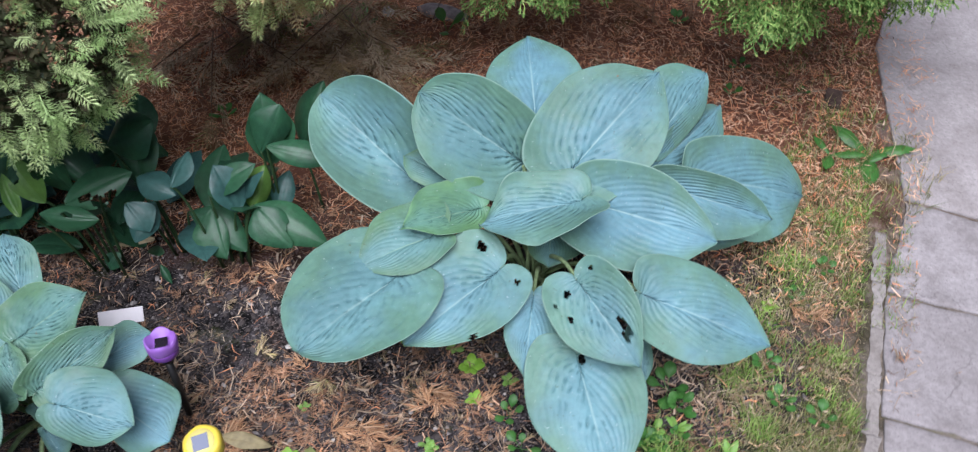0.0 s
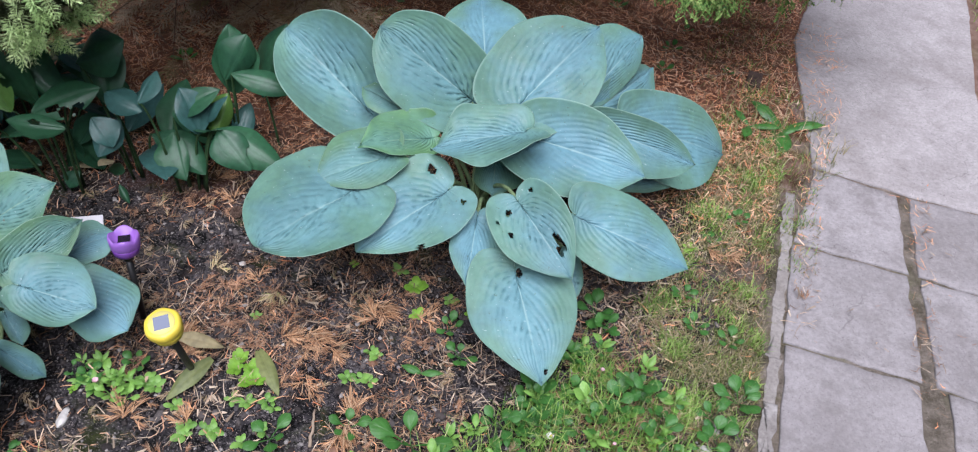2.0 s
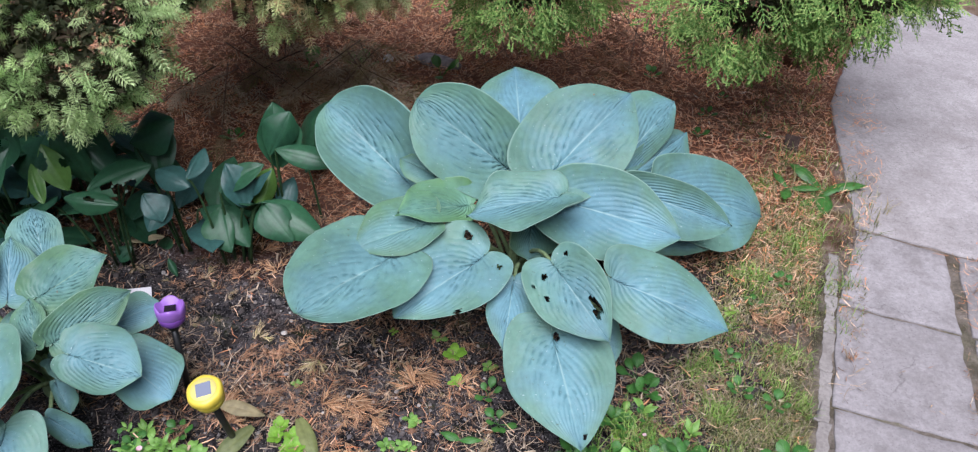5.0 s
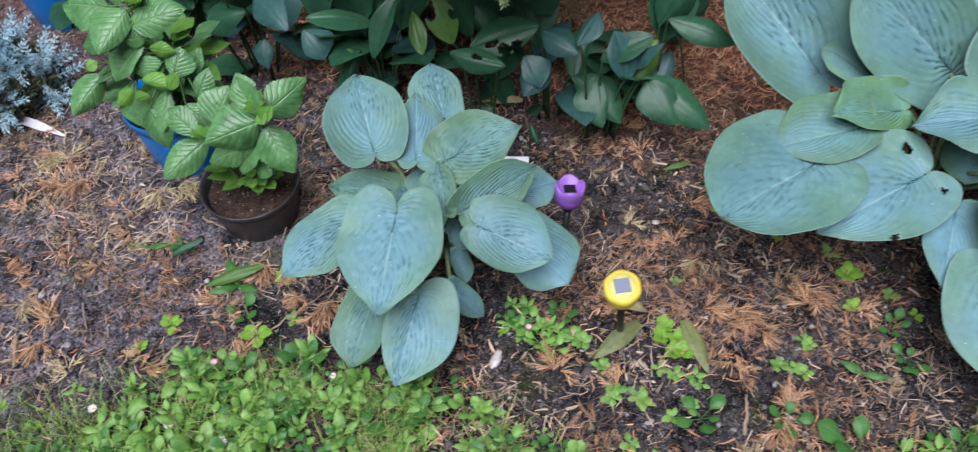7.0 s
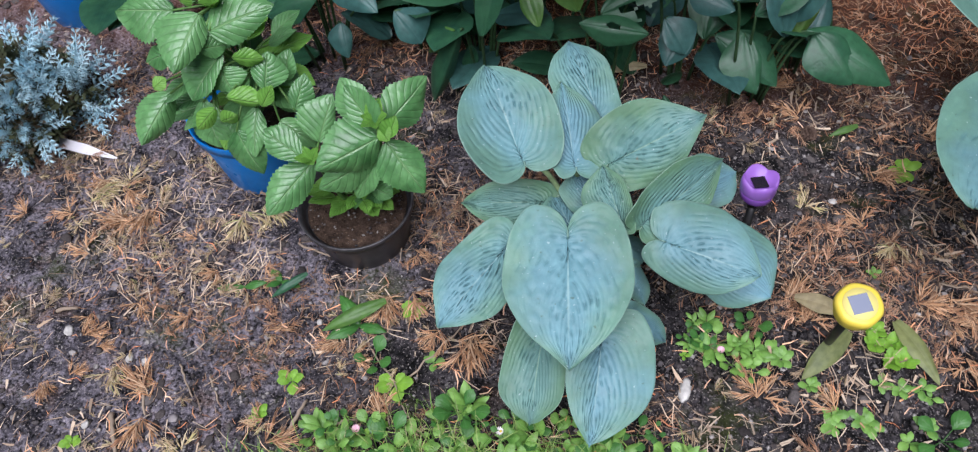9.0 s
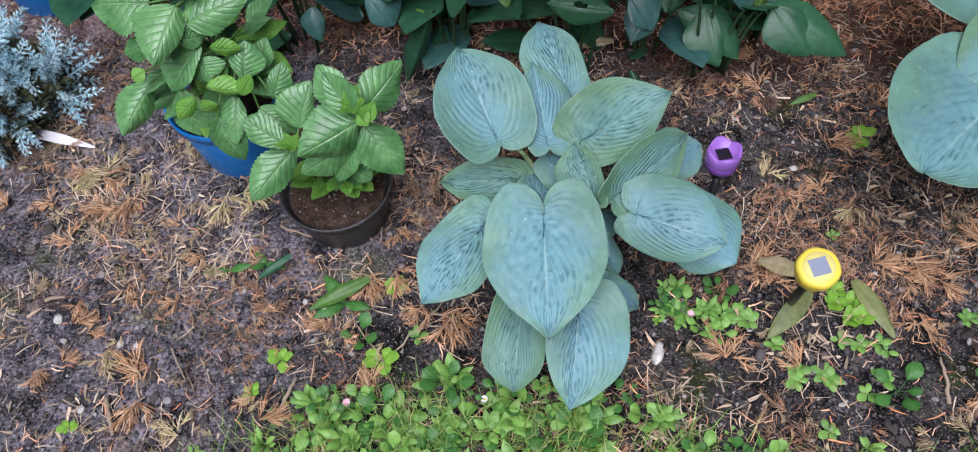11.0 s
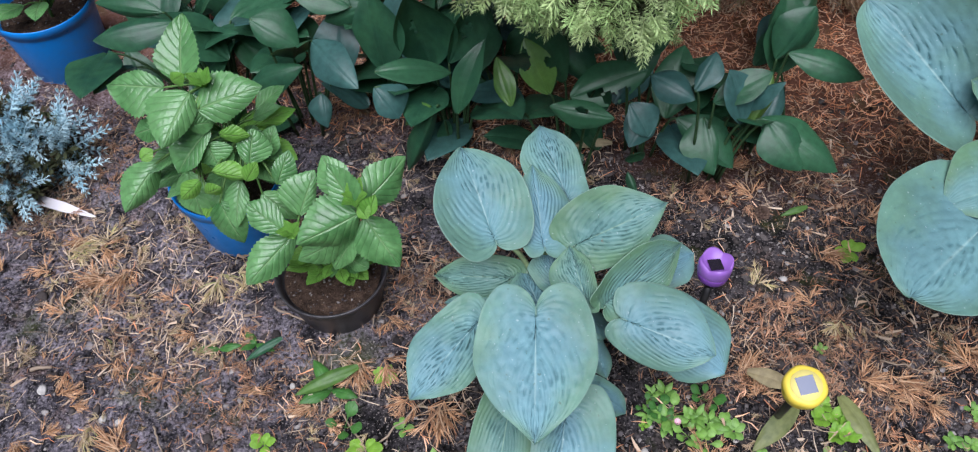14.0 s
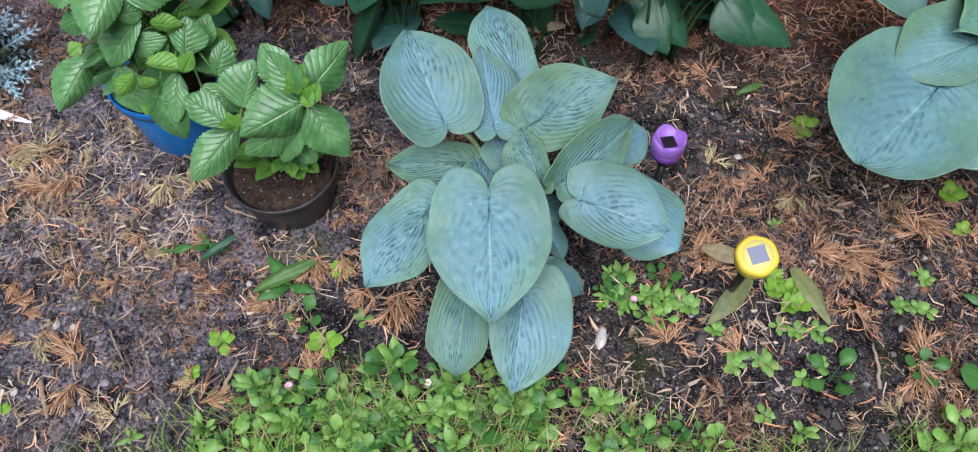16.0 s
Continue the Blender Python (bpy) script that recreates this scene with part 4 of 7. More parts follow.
CLUMPS = [clump(x, y) for x, y in ((-1.62, 1.20), (-1.42, 1.16), (-1.25, 1.24), (-1.10, 1.14), (-0.98, 1.24), (-0.86, 1.12), (-0.72, 1.18), (-0.60, 1.12), (-0.50, 1.22), (-0.40, 1.24))]


def lily_leaf(base, tip, normal, wl, wr, wide, h, seed, material=None, **kw):
    b = np.array(base)
    plant = min(CLUMPS, key=lambda c: (c.location[0] - b[0]) ** 2 + (c.location[1] - b[1]) ** 2)
    kw.setdefault("arch", 0.07)
    leaf = blade("lily", plant, base, tip, normal, wl, wr, wide, h, material or LILY, seed, wave=0.8, curl=0.05, **kw)
    foot = np.array(plant.location) * 0.6 + b * 0.4
    foot[2] = gz(foot[0], foot[1])
    if b[2] > 0.09:
        stalk(plant, foot, b, 0.0, 0.0035, 0.002, DARK_STEM, leaf=leaf)


lily_leaf((-1.353, 1.114, 0.280), (-1.244, 1.025, 0.260), (-0.234, -0.475, 0.848), 0.036, 0.039, 0.40, -0.001, 419, LILY_BLUE)
lily_leaf((-1.234, 1.143, 0.200), (-1.256, 1.180, 0.360), (-0.186, -0.963, 0.193), 0.028, 0.077, 0.57, 0.026, 426)
lily_leaf((-1.229, 1.081, 0.250), (-1.096, 1.132, 0.220), (0.257, -0.108, 0.960), 0.025, 0.036, 0.46, 0.010, 433)
lily_leaf((-1.068, 1.046, 0.200), (-1.027, 1.119, 0.320), (-0.274, -0.779, 0.565), 0.027, 0.026, 0.48, 0.022, 440)
lily_leaf((-1.219, 1.042, 0.250), (-1.173, 1.018, 0.200), (0.461, -0.560, 0.688), 0.049, 0.024, 0.58, -0.005, 447, LILY_BLUE)
lily_leaf((-1.349, 1.089, 0.170), (-1.334, 1.047, 0.120), (0.105, -0.744, 0.660), 0.016, 0.032, 0.35, -0.003, 454, LILY_BLUE)
lily_leaf((-1.480, 1.066, 0.200), (-1.367, 1.079, 0.250), (-0.227, -0.684, 0.693), 0.023, 0.035, 0.44, -0.004, 461)
lily_leaf((-1.477, 1.137, 0.300), (-1.388, 1.128, 0.250), (0.385, -0.504, 0.773), 0.051, 0.029, 0.44, -0.003, 468)
lily_leaf((-1.630, 1.131, 0.280), (-1.787, 1.082, 0.260), (0.055, -0.515, 0.855), 0.041, 0.024, 0.48, -0.001, 475)
lily_leaf((-1.649, 1.132, 0.300), (-1.792, 1.140, 0.300), (-0.054, -0.911, 0.408), 0.019, 0.024, 0.50, -0.006, 777)
lily_leaf((-1.147, 1.173, 0.200), (-1.171, 1.147, 0.380), (-0.272, 0.957, 0.100), 0.073, 0.045, 0.56, -0.025, 826, holes=((0.5, -0.2, 0.1, 0.12),))
lily_leaf((-1.106, 1.156, 0.220), (-1.041, 1.164, 0.380), (-0.134, 0.991, 0.005), 0.043, 0.020, 0.53, -0.004, 875, holes=((0.45, 0.2, 0.12, 0.16),))
lily_leaf((-0.974, 1.078, 0.200), (-1.012, 1.142, 0.260), (-0.147, -0.723, 0.675), 0.019, 0.023, 0.43, 0.005, 924, LILY_YELLOW)
lily_leaf((-0.906, 1.080, 0.240), (-0.957, 1.120, 0.330), (0.119, -0.880, 0.460), 0.031, 0.033, 0.48, 0.013, 973, LILY_YELLOW, holes=((0.7, 0.6, 0.18, 0.4), (0.5, -0.8, 0.1, 0.3)))
lily_leaf((-0.883, 1.136, 0.220), (-0.940, 1.152, 0.360), (0.356, -0.900, 0.250), 0.036, 0.030, 0.56, 0.009, 25)
lily_leaf((-0.866, 1.077, 0.240), (-0.735, 1.125, 0.280), (-0.058, -0.541, 0.839), 0.042, 0.041, 0.48, 0.001, 74, holes=((0.3, -0.3, 0.12, 0.2), (0.62, -0.75, 0.1, 0.25), (0.45, -0.7, 0.08, 0.3)))
lily_leaf((-0.785, 1.034, 0.240), (-0.901, 1.039, 0.250), (0.024, -0.784, 0.620), 0.030, 0.022, 0.52, -0.004, 123, holes=((0.5, -0.2, 0.1, 0.25),))
lily_leaf((-0.759, 1.096, 0.220), (-0.717, 1.064, 0.170), (0.270, -0.688, 0.673), 0.040, 0.023, 0.52, 0.005, 172, LILY_BLUE)
lily_leaf((-0.728, 1.121, 0.270), (-0.647, 1.090, 0.250), (0.030, -0.485, 0.874), 0.033, 0.030, 0.44, -0.008, 221, LILY_BLUE)
lily_leaf((-0.651, 1.092, 0.270), (-0.622, 1.153, 0.310), (-0.224, -0.460, 0.859), 0.015, 0.032, 0.50, -0.000, 784, LILY_BLUE)
lily_leaf((-0.665, 1.148, 0.140), (-0.547, 1.090, 0.080), (0.089, -0.623, 0.777), 0.054, 0.024, 0.49, -0.003, 833)
lily_leaf((-0.606, 1.138, 0.200), (-0.510, 1.181, 0.250), (-0.207, -0.515, 0.832), 0.030, 0.032, 0.53, 0.011, 882)
lily_leaf((-0.517, 1.130, 0.180), (-0.365, 1.074, 0.120), (0.131, -0.539, 0.832), 0.043, 0.043, 0.43, -0.005, 931)
lily_leaf((-0.504, 1.215, 0.250), (-0.455, 1.259, 0.340), (0.208, -0.917, 0.340), 0.043, 0.039, 0.58, -0.010, 980)
lily_leaf((-0.487, 1.211, 0.270), (-0.345, 1.198, 0.240), (0.130, -0.519, 0.845), 0.029, 0.030, 0.49, -0.000, 32)
lily_leaf((-0.560, 1.166, 0.170), (-0.489, 1.159, 0.250), (-0.706, -0.401, 0.584), 0.010, 0.030, 0.51, 0.004, 81, LILY_BLUE)
lily_leaf((-1.184, 1.077, 0.120), (-1.123, 1.057, 0.200), (-0.472, -0.869, 0.149), 0.025, 0.019, 0.49, -0.009, 130, LILY_YELLOW)
lily_leaf((-1.111, 1.059, 0.200), (-1.175, 1.025, 0.040), (-0.044, -0.974, 0.222), 0.015, 0.027, 0.61, -0.023, 179)
lily_leaf((-1.300, 1.197, 0.300), (-1.433, 1.220, 0.340), (0.145, -0.567, 0.811), 0.041, 0.033, 0.43, 0.006, 228)
lily_leaf((-1.265, 1.201, 0.300), (-1.356, 1.193, 0.260), (-0.097, -0.904, 0.416), 0.021, 0.030, 0.56, -0.003, 791)
lily_leaf((-0.796, 1.177, 0.300), (-0.694, 1.198, 0.350), (-0.218, -0.659, 0.720), 0.050, 0.053, 0.48, -0.018, 840)
lily_leaf((-1.104, 1.093, 0.060), (-1.103, 1.086, 0.140), (-0.603, 0.794, 0.078), 0.012, 0.022, 0.50, 0.004, 889)
lily_leaf((-0.747, 1.164, 0.200), (-0.771, 1.266, 0.330), (0.077, -0.777, 0.625), 0.046, 0.048, 0.51, 0.007, 425)
lily_leaf((-0.495, 1.237, 0.200), (-0.503, 1.297, 0.340), (0.204, -0.896, 0.396), 0.040, 0.061, 0.49, 0.029, 439)
lily_leaf((-0.551, 1.122, 0.170), (-0.590, 1.166, 0.260), (0.547, -0.635, 0.545), 0.032, 0.048, 0.50, 0.009, 453, LILY_BLUE)
lily_leaf((-0.615, 1.148, 0.150), (-0.583, 1.068, 0.080), (0.058, -0.643, 0.764), 0.019, 0.056, 0.44, 0.004, 460)
lily_leaf((-0.507, 1.114, 0.190), (-0.434, 1.058, 0.130), (0.124, -0.645, 0.754), 0.036, 0.049, 0.36, -0.001, 467, holes=((0.75, 0.9, 0.15, 0.4),))
lily_leaf((-0.715, 1.121, 0.200), (-0.750, 1.053, 0.150), (0.142, -0.638, 0.757), 0.029, 0.035, 0.48, -0.003, 474, LILY_BLUE)
lily_leaf((-0.822, 1.130, 0.220), (-0.975, 1.208, 0.340), (0.031, -0.819, 0.572), 0.036, 0.055, 0.62, -0.017, 979)
lily_leaf((-0.493, 1.186, 0.100), (-0.471, 1.256, 0.160), (0.062, -0.661, 0.747), 0.028, 0.025, 0.49, 0.000, 31, LILY_BLUE)
lily_leaf((-0.527, 1.145, 0.150), (-0.502, 1.208, 0.220), (0.071, -0.750, 0.658), 0.047, 0.022, 0.50, -0.013, 80, LILY_YELLOW)
lily_leaf((-0.468, 1.363, 0.120), (-0.411, 1.454, 0.250), (-0.210, -0.756, 0.620), 0.054, 0.023, 0.53, -0.018, 129)
lily_leaf((-0.876, 1.147, 0.030), (-0.837, 1.142, 0.120), (-0.090, 0.991, 0.097), 0.026, 0.011, 0.59, -0.001, 178)
lily_leaf((-0.835, 1.112, 0.050), (-0.860, 1.088, 0.020), (-0.165, -0.702, 0.693), 0.016, 0.027, 0.59, 0.002, 227)
lily_leaf((-0.747, 1.097, 0.060), (-0.719, 1.074, 0.120), (-0.082, 0.917, 0.390), 0.014, 0.019, 0.51, -0.004, 790)
lily_leaf((-0.743, 1.087, 0.040), (-0.719, 1.058, 0.010), (0.060, -0.685, 0.726), 0.007, 0.012, 0.46, -0.007, 839)

# the leaves deeper in the strip
rnd = random.Random(77)
for i in range(190):
    x, y = rnd.uniform(-1.82, -0.48), rnd.uniform(1.12, 1.50)
    low = i % 2
    if x > -1.0 and (not low or i % 4 == 1):
        continue
    a, el = rnd.uniform(0, 6.283), rnd.uniform(0.15, 0.9)
    base = np.array((x, y, rnd.uniform(0.02, 0.10) if low else rnd.uniform(0.10, 0.20)))
    ln = rnd.uniform(0.11, 0.17)
    d = np.array((math.cos(a) * math.cos(el), math.sin(a) * math.cos(el), math.sin(el)))
    side = np.cross(d, (0, 0, 1))
    nrm = np.cross(side, d)
    w = ln * rnd.uniform(0.26, 0.36)
    lily_leaf(base, base + d * ln, nrm, w, w, 0.45, 0.012, 900 + i, rnd.choice([LILY, LILY, LILY, LILY_BLUE]))


# ---- potted hydrangeas ----
def pot(name, at, r, height, material, label, lean=(0, 0), soil=0.75, rim=0.004):
    p = thing(name, (at[0], at[1], gz(*at) - 0.004), label, "plant pot")
    prof = [(r * 0.76, 0.0), (r * 0.78, 0.003), (r * 0.93, height * 0.80), (r * 0.94, height * 0.86), (r * 0.985, height * 0.865), (r, height * 0.99), (r * 0.99, height), (r - rim, height * 0.99), (r * 0.90, height * 0.84), (r * 0.86, height * soil * 0.9), (r * 0.6, height * soil * 0.88)]
    v, f = lathe(prof, 56)
    place("body", fast_mesh("body", v, f, material), parent=p)
    h = Heap()
    sv, sf = [], []
    n = 22
    for j in range(n):
        for k in range(36):
            q = r * 0.885 * (j + 0.3) / n
            a = 6.283185 * k / 36
            sv.append((q * math.cos(a), q * math.sin(a), height * soil + 0.004 * noise.noise(Vector((q * 90 * math.cos(a), q * 90 * math.sin(a), at[0])))))
    for j in range(n - 1):
        for k in range(36):
            sf.append((j * 36 + k, j * 36 + (k + 1) % 36, (j + 1) * 36 + (k + 1) % 36, (j + 1) * 36 + k))
    sf.append(tuple(range(36)))
    place("potting_soil", fast_mesh("potting_soil", sv, sf, POTTING), parent=p, label="dark moist potting soil")
    rr = random.Random(int(r * 1e4))
    for i in range(120):
        a, q = rr.uniform(0, 6.283), r * 0.84 * math.sqrt(rr.random())
        s = rr.uniform(0.001, 0.0035)
        v, f = crumb(rr, s)
        h.add(v + np.array((q * math.cos(a), q * math.sin(a), height * soil + 0.003)), f)
    place("soil_crumbs", h.mesh("soil_crumbs", PEBBLE), parent=p, kind="stuff")
    p.rotation_euler = (radians(lean[0]), radians(lean[1]), 0)
    return p


def crumb(rr, s):
    """A tiny angular lump."""
    v = np.array(((1, 0, 0), (0, 0.8, 0.1), (-1, 0.1, 0), (0.1, -0.8, 0), (0, 0, 0.7), (0, 0, -0.6))) * s * np.array([[rr.uniform(0.7, 1.3)] for _ in range(6)])
    a = rr.uniform(0, 6.283)
    rot = np.array(((math.cos(a), -math.sin(a), 0), (math.sin(a), math.cos(a), 0), (0, 0, 1)))
    return v @ rot.T, [(0, 1, 4), (1, 2, 4), (2, 3, 4), (3, 0, 4), (1, 0, 5), (2, 1, 5), (3, 2, 5), (0, 3, 5)]


def pebble(rr, s):
    """A rough lump of size s."""
    v, f = lathe([(0.55, -0.6), (0.95, -0.25), (1.0, 0.1), (0.75, 0.5), (0.3, 0.72)], 6)
    sc = np.array((rr.uniform(0.7, 1.5), rr.uniform(0.6, 1.1), rr.uniform(0.4, 0.8))) * s
    v = v * (1 + 0.18 * np.array([[rr.uniform(-1, 1)] for _ in v])) * sc
    a = rr.uniform(0, 6.283)
    rot = np.array(((math.cos(a), -math.sin(a), 0), (math.sin(a), math.cos(a), 0), (0, 0, 1)))
    return v @ rot.T, f


BLACK_POT, BLUE_POT = (-1.244, 0.744), (-1.475, 0.885)
pot("black_plant_pot", BLACK_POT, 0.100, 0.102, POT_BLACK, "round scuffed black plastic nursery pot on the soil", soil=0.8)
pot("blue_plant_pot", BLUE_POT, 0.105, 0.165, POT_BLUE, "bright blue plastic pot holding a hydrangea", soil=0.82)
pot("blue_plant_pot", (-2.050, 1.285), 0.112, 0.175, POT_BLUE, "bright blue plastic pot with a bushy plant", soil=0.82)


def shrub(at, z, label):
    return thing("hydrangea", (at[0], at[1], z), label, "hydrangea")


def shrub_leaf(plant, base, tip, normal, wl, wr, wide, h, seed, material=None, node=None):
    leaf = blade("hydrangea", plant, base, tip, normal, wl, wr, wide, h, material or HYDRANGEA, seed, arch=0.05, wave=0.9, curl=0.06)
    if node is not None:
        v, f = tube(bow(node, base, 0.0, 5) - np.array(plant.location), (0.0028, 0.0025, 0.002, 0.0018, 0.0016), 6)
        place("leaf_stalk", fast_mesh("leaf_stalk", v, f, TWIG_GREEN), parent=leaf)


def stem(plant, a, b, bend=(0, 0, 0), r=0.004):
    a, b = np.array(a), np.array(b)
    t = np.linspace(0, 1, 8)[:, None]
    pts = a + (b - a) * t + np.array(bend) * np.sin(t * math.pi)
    v, f = tube(pts - np.array(plant.location), np.linspace(r, r * 0.6, 8), 7)
    place("stem", fast_mesh("stem", v, f, TWIG_GREEN), parent=plant)


small_shrub = shrub(BLACK_POT, 0.10, "young hydrangea with toothed bright green leaves in a black pot")
tall_shrub = shrub(BLUE_POT, 0.135, "taller hydrangea with toothed green leaves in a blue pot")
HTOP, HLEFT = (-1.160, 0.745, 0.315), (-1.255, 0.70, 0.27)
stem(small_shrub, (-1.22, 0.745, 0.09), HTOP, (0.01, 0, 0))
stem(small_shrub, (-1.245, 0.735, 0.09), HLEFT, (-0.01, 0, 0))
GTOP, GMID, GLOW = (-1.395, 0.835, 0.435), (-1.37, 0.83, 0.33), (-1.46, 0.83, 0.31)
stem(tall_shrub, (-1.47, 0.89, 0.13), GTOP, (0.02, 0.01, 0), 0.005)
stem(tall_shrub, (-1.46, 0.87, 0.13), GMID, (0.02, 0, 0))
stem(tall_shrub, (-1.48, 0.88, 0.13), GLOW, (0, 0, 0))
shrub_leaf(small_shrub, (-1.177, 0.747, 0.300), (-1.229, 0.797, 0.340), (-0.124, -0.695, 0.709), 0.032, 0.025, 0.55, -0.000, 415, node=HTOP)
shrub_leaf(small_shrub, (-1.157, 0.724, 0.310), (-1.207, 0.765, 0.360), (-0.083, -0.807, 0.584), 0.021, 0.033, 0.44, 0.009, 422, node=HTOP)
shrub_leaf(small_shrub, (-1.148, 0.738, 0.310), (-1.101, 0.822, 0.330), (0.650, -0.499, 0.574), 0.034, 0.035, 0.40, -0.005, 429, node=HTOP)
shrub_leaf(small_shrub, (-1.147, 0.723, 0.290), (-1.091, 0.688, 0.220), (0.338, -0.711, 0.617), 0.031, 0.041, 0.43, -0.006, 436, node=HTOP)
shrub_leaf(small_shrub, (-1.154, 0.713, 0.310), (-1.238, 0.660, 0.290), (0.342, -0.756, 0.558), 0.038, 0.045, 0.38, -0.019, 443, node=HTOP)
shrub_leaf(small_shrub, (-1.167, 0.710, 0.270), (-1.251, 0.669, 0.230), (0.197, -0.854, 0.481), 0.030, 0.021, 0.61, -0.005, 450, node=HTOP)
shrub_leaf(small_shrub, (-1.158, 0.712, 0.270), (-1.201, 0.679, 0.200), (-0.170, -0.848, 0.502), 0.019, 0.025, 0.53, 0.002, 457, node=HTOP)
shrub_leaf(small_shrub, (-1.182, 0.703, 0.200), (-1.149, 0.696, 0.190), (-0.016, -0.858, 0.514), 0.030, 0.018, 0.41, -0.002, 464, node=HTOP)
shrub_leaf(small_shrub, (-1.261, 0.698, 0.260), (-1.321, 0.619, 0.220), (0.319, -0.611, 0.725), 0.028, 0.033, 0.52, -0.008, 471, node=HLEFT)
shrub_leaf(small_shrub, (-1.265, 0.686, 0.280), (-1.329, 0.711, 0.310), (0.110, -0.639, 0.761), 0.024, 0.025, 0.64, 0.001, 773, node=HLEFT)
shrub_leaf(small_shrub, (-1.258, 0.728, 0.270), (-1.239, 0.782, 0.320), (0.307, -0.699, 0.646), 0.044, 0.015, 0.41, -0.002, 822, node=HLEFT)
shrub_leaf(small_shrub, (-1.134, 0.708, 0.320), (-1.126, 0.733, 0.340), (0.341, -0.656, 0.674), 0.019, 0.009, 0.39, 0.008, 871, HYDRANGEA_YOUNG, HTOP)
shrub_leaf(small_shrub, (-1.149, 0.716, 0.330), (-1.132, 0.702, 0.320), (-0.099, -0.667, 0.739), 0.014, 0.011, 0.55, -0.000, 920, HYDRANGEA_YOUNG, HTOP)
shrub_leaf(tall_shrub, (-1.437, 0.827, 0.440), (-1.449, 0.911, 0.500), (0.046, -0.578, 0.814), 0.037, 0.035, 0.30, 0.015, 414, node=GTOP)
shrub_leaf(tall_shrub, (-1.466, 0.820, 0.430), (-1.565, 0.823, 0.420), (-0.101, -0.596, 0.797), 0.047, 0.024, 0.43, 0.002, 421, node=GTOP)
shrub_leaf(tall_shrub, (-1.403, 0.793, 0.420), (-1.312, 0.834, 0.440), (0.097, -0.600, 0.794), 0.049, 0.030, 0.29, -0.008, 428, node=GTOP)
shrub_leaf(tall_shrub, (-1.416, 0.806, 0.440), (-1.440, 0.726, 0.400), (0.213, -0.488, 0.846), 0.021, 0.055, 0.38, -0.012, 435, node=GTOP)
shrub_leaf(tall_shrub, (-1.508, 0.774, 0.300), (-1.551, 0.705, 0.250), (0.290, -0.675, 0.678), 0.022, 0.037, 0.46, -0.016, 442, node=GLOW)
shrub_leaf(tall_shrub, (-1.399, 0.793, 0.380), (-1.445, 0.738, 0.330), (-0.120, -0.611, 0.782), 0.023, 0.040, 0.62, 0.005, 449, node=GTOP)
shrub_leaf(tall_shrub, (-1.404, 0.778, 0.360), (-1.387, 0.761, 0.330), (0.178, -0.819, 0.546), 0.035, 0.021, 0.57, 0.000, 456, node=GMID)
shrub_leaf(tall_shrub, (-1.378, 0.783, 0.380), (-1.335, 0.794, 0.370), (0.303, -0.920, 0.248), 0.016, 0.015, 0.48, -0.003, 463, HYDRANGEA_YOUNG, GMID)
shrub_leaf(tall_shrub, (-1.340, 0.772, 0.330), (-1.337, 0.811, 0.370), (0.337, -0.687, 0.643), 0.023, 0.033, 0.48, -0.004, 470, node=GMID)
shrub_leaf(tall_shrub, (-1.298, 0.761, 0.300), (-1.283, 0.800, 0.340), (0.300, -0.736, 0.607), 0.016, 0.024, 0.43, -0.001, 772, node=GMID)
shrub_leaf(tall_shrub, (-1.359, 0.759, 0.300), (-1.359, 0.703, 0.250), (0.006, -0.668, 0.744), 0.017, 0.029, 0.48, -0.002, 821, node=GMID)
shrub_leaf(tall_shrub, (-1.387, 0.726, 0.280), (-1.357, 0.701, 0.210), (0.063, -0.930, 0.361), 0.027, 0.037, 0.44, -0.006, 870, node=GMID)
shrub_leaf(tall_shrub, (-1.470, 0.788, 0.270), (-1.452, 0.752, 0.200), (0.043, -0.888, 0.457), 0.033, 0.034, 0.59, 0.002, 919, node=GMID)
shrub_leaf(tall_shrub, (-1.417, 0.742, 0.310), (-1.451, 0.723, 0.280), (0.128, -0.898, 0.421), 0.014, 0.016, 0.61, -0.006, 968, HYDRANGEA_YOUNG, GLOW)
shrub_leaf(tall_shrub, (-1.386, 0.740, 0.340), (-1.330, 0.744, 0.330), (0.154, -0.830, 0.536), 0.021, 0.011, 0.50, -0.008, 20, HYDRANGEA_YOUNG, GMID)
shrub_leaf(tall_shrub, (-1.333, 0.738, 0.330), (-1.313, 0.753, 0.360), (0.133, -0.920, 0.370), 0.015, 0.011, 0.47, -0.000, 69, HYDRANGEA_YOUNG, GMID)
shrub_leaf(tall_shrub, (-1.404, 0.727, 0.300), (-1.378, 0.735, 0.310), (0.284, -0.957, 0.058), 0.015, 0.015, 0.50, -0.004, 118, HYDRANGEA_YOUNG, GLOW)
shrub_leaf(tall_shrub, (-1.515, 0.756, 0.330), (-1.496, 0.770, 0.340), (0.097, -0.675, 0.731), 0.012, 0.012, 0.50, -0.000, 167, HYDRANGEA_YOUNG, GLOW)
shrub_leaf(tall_shrub, (-1.436, 0.806, 0.460), (-1.409, 0.804, 0.480), (-0.233, -0.945, 0.232), 0.011, 0.013, 0.30, -0.001, 216, HYDRANGEA_YOUNG, GTOP)
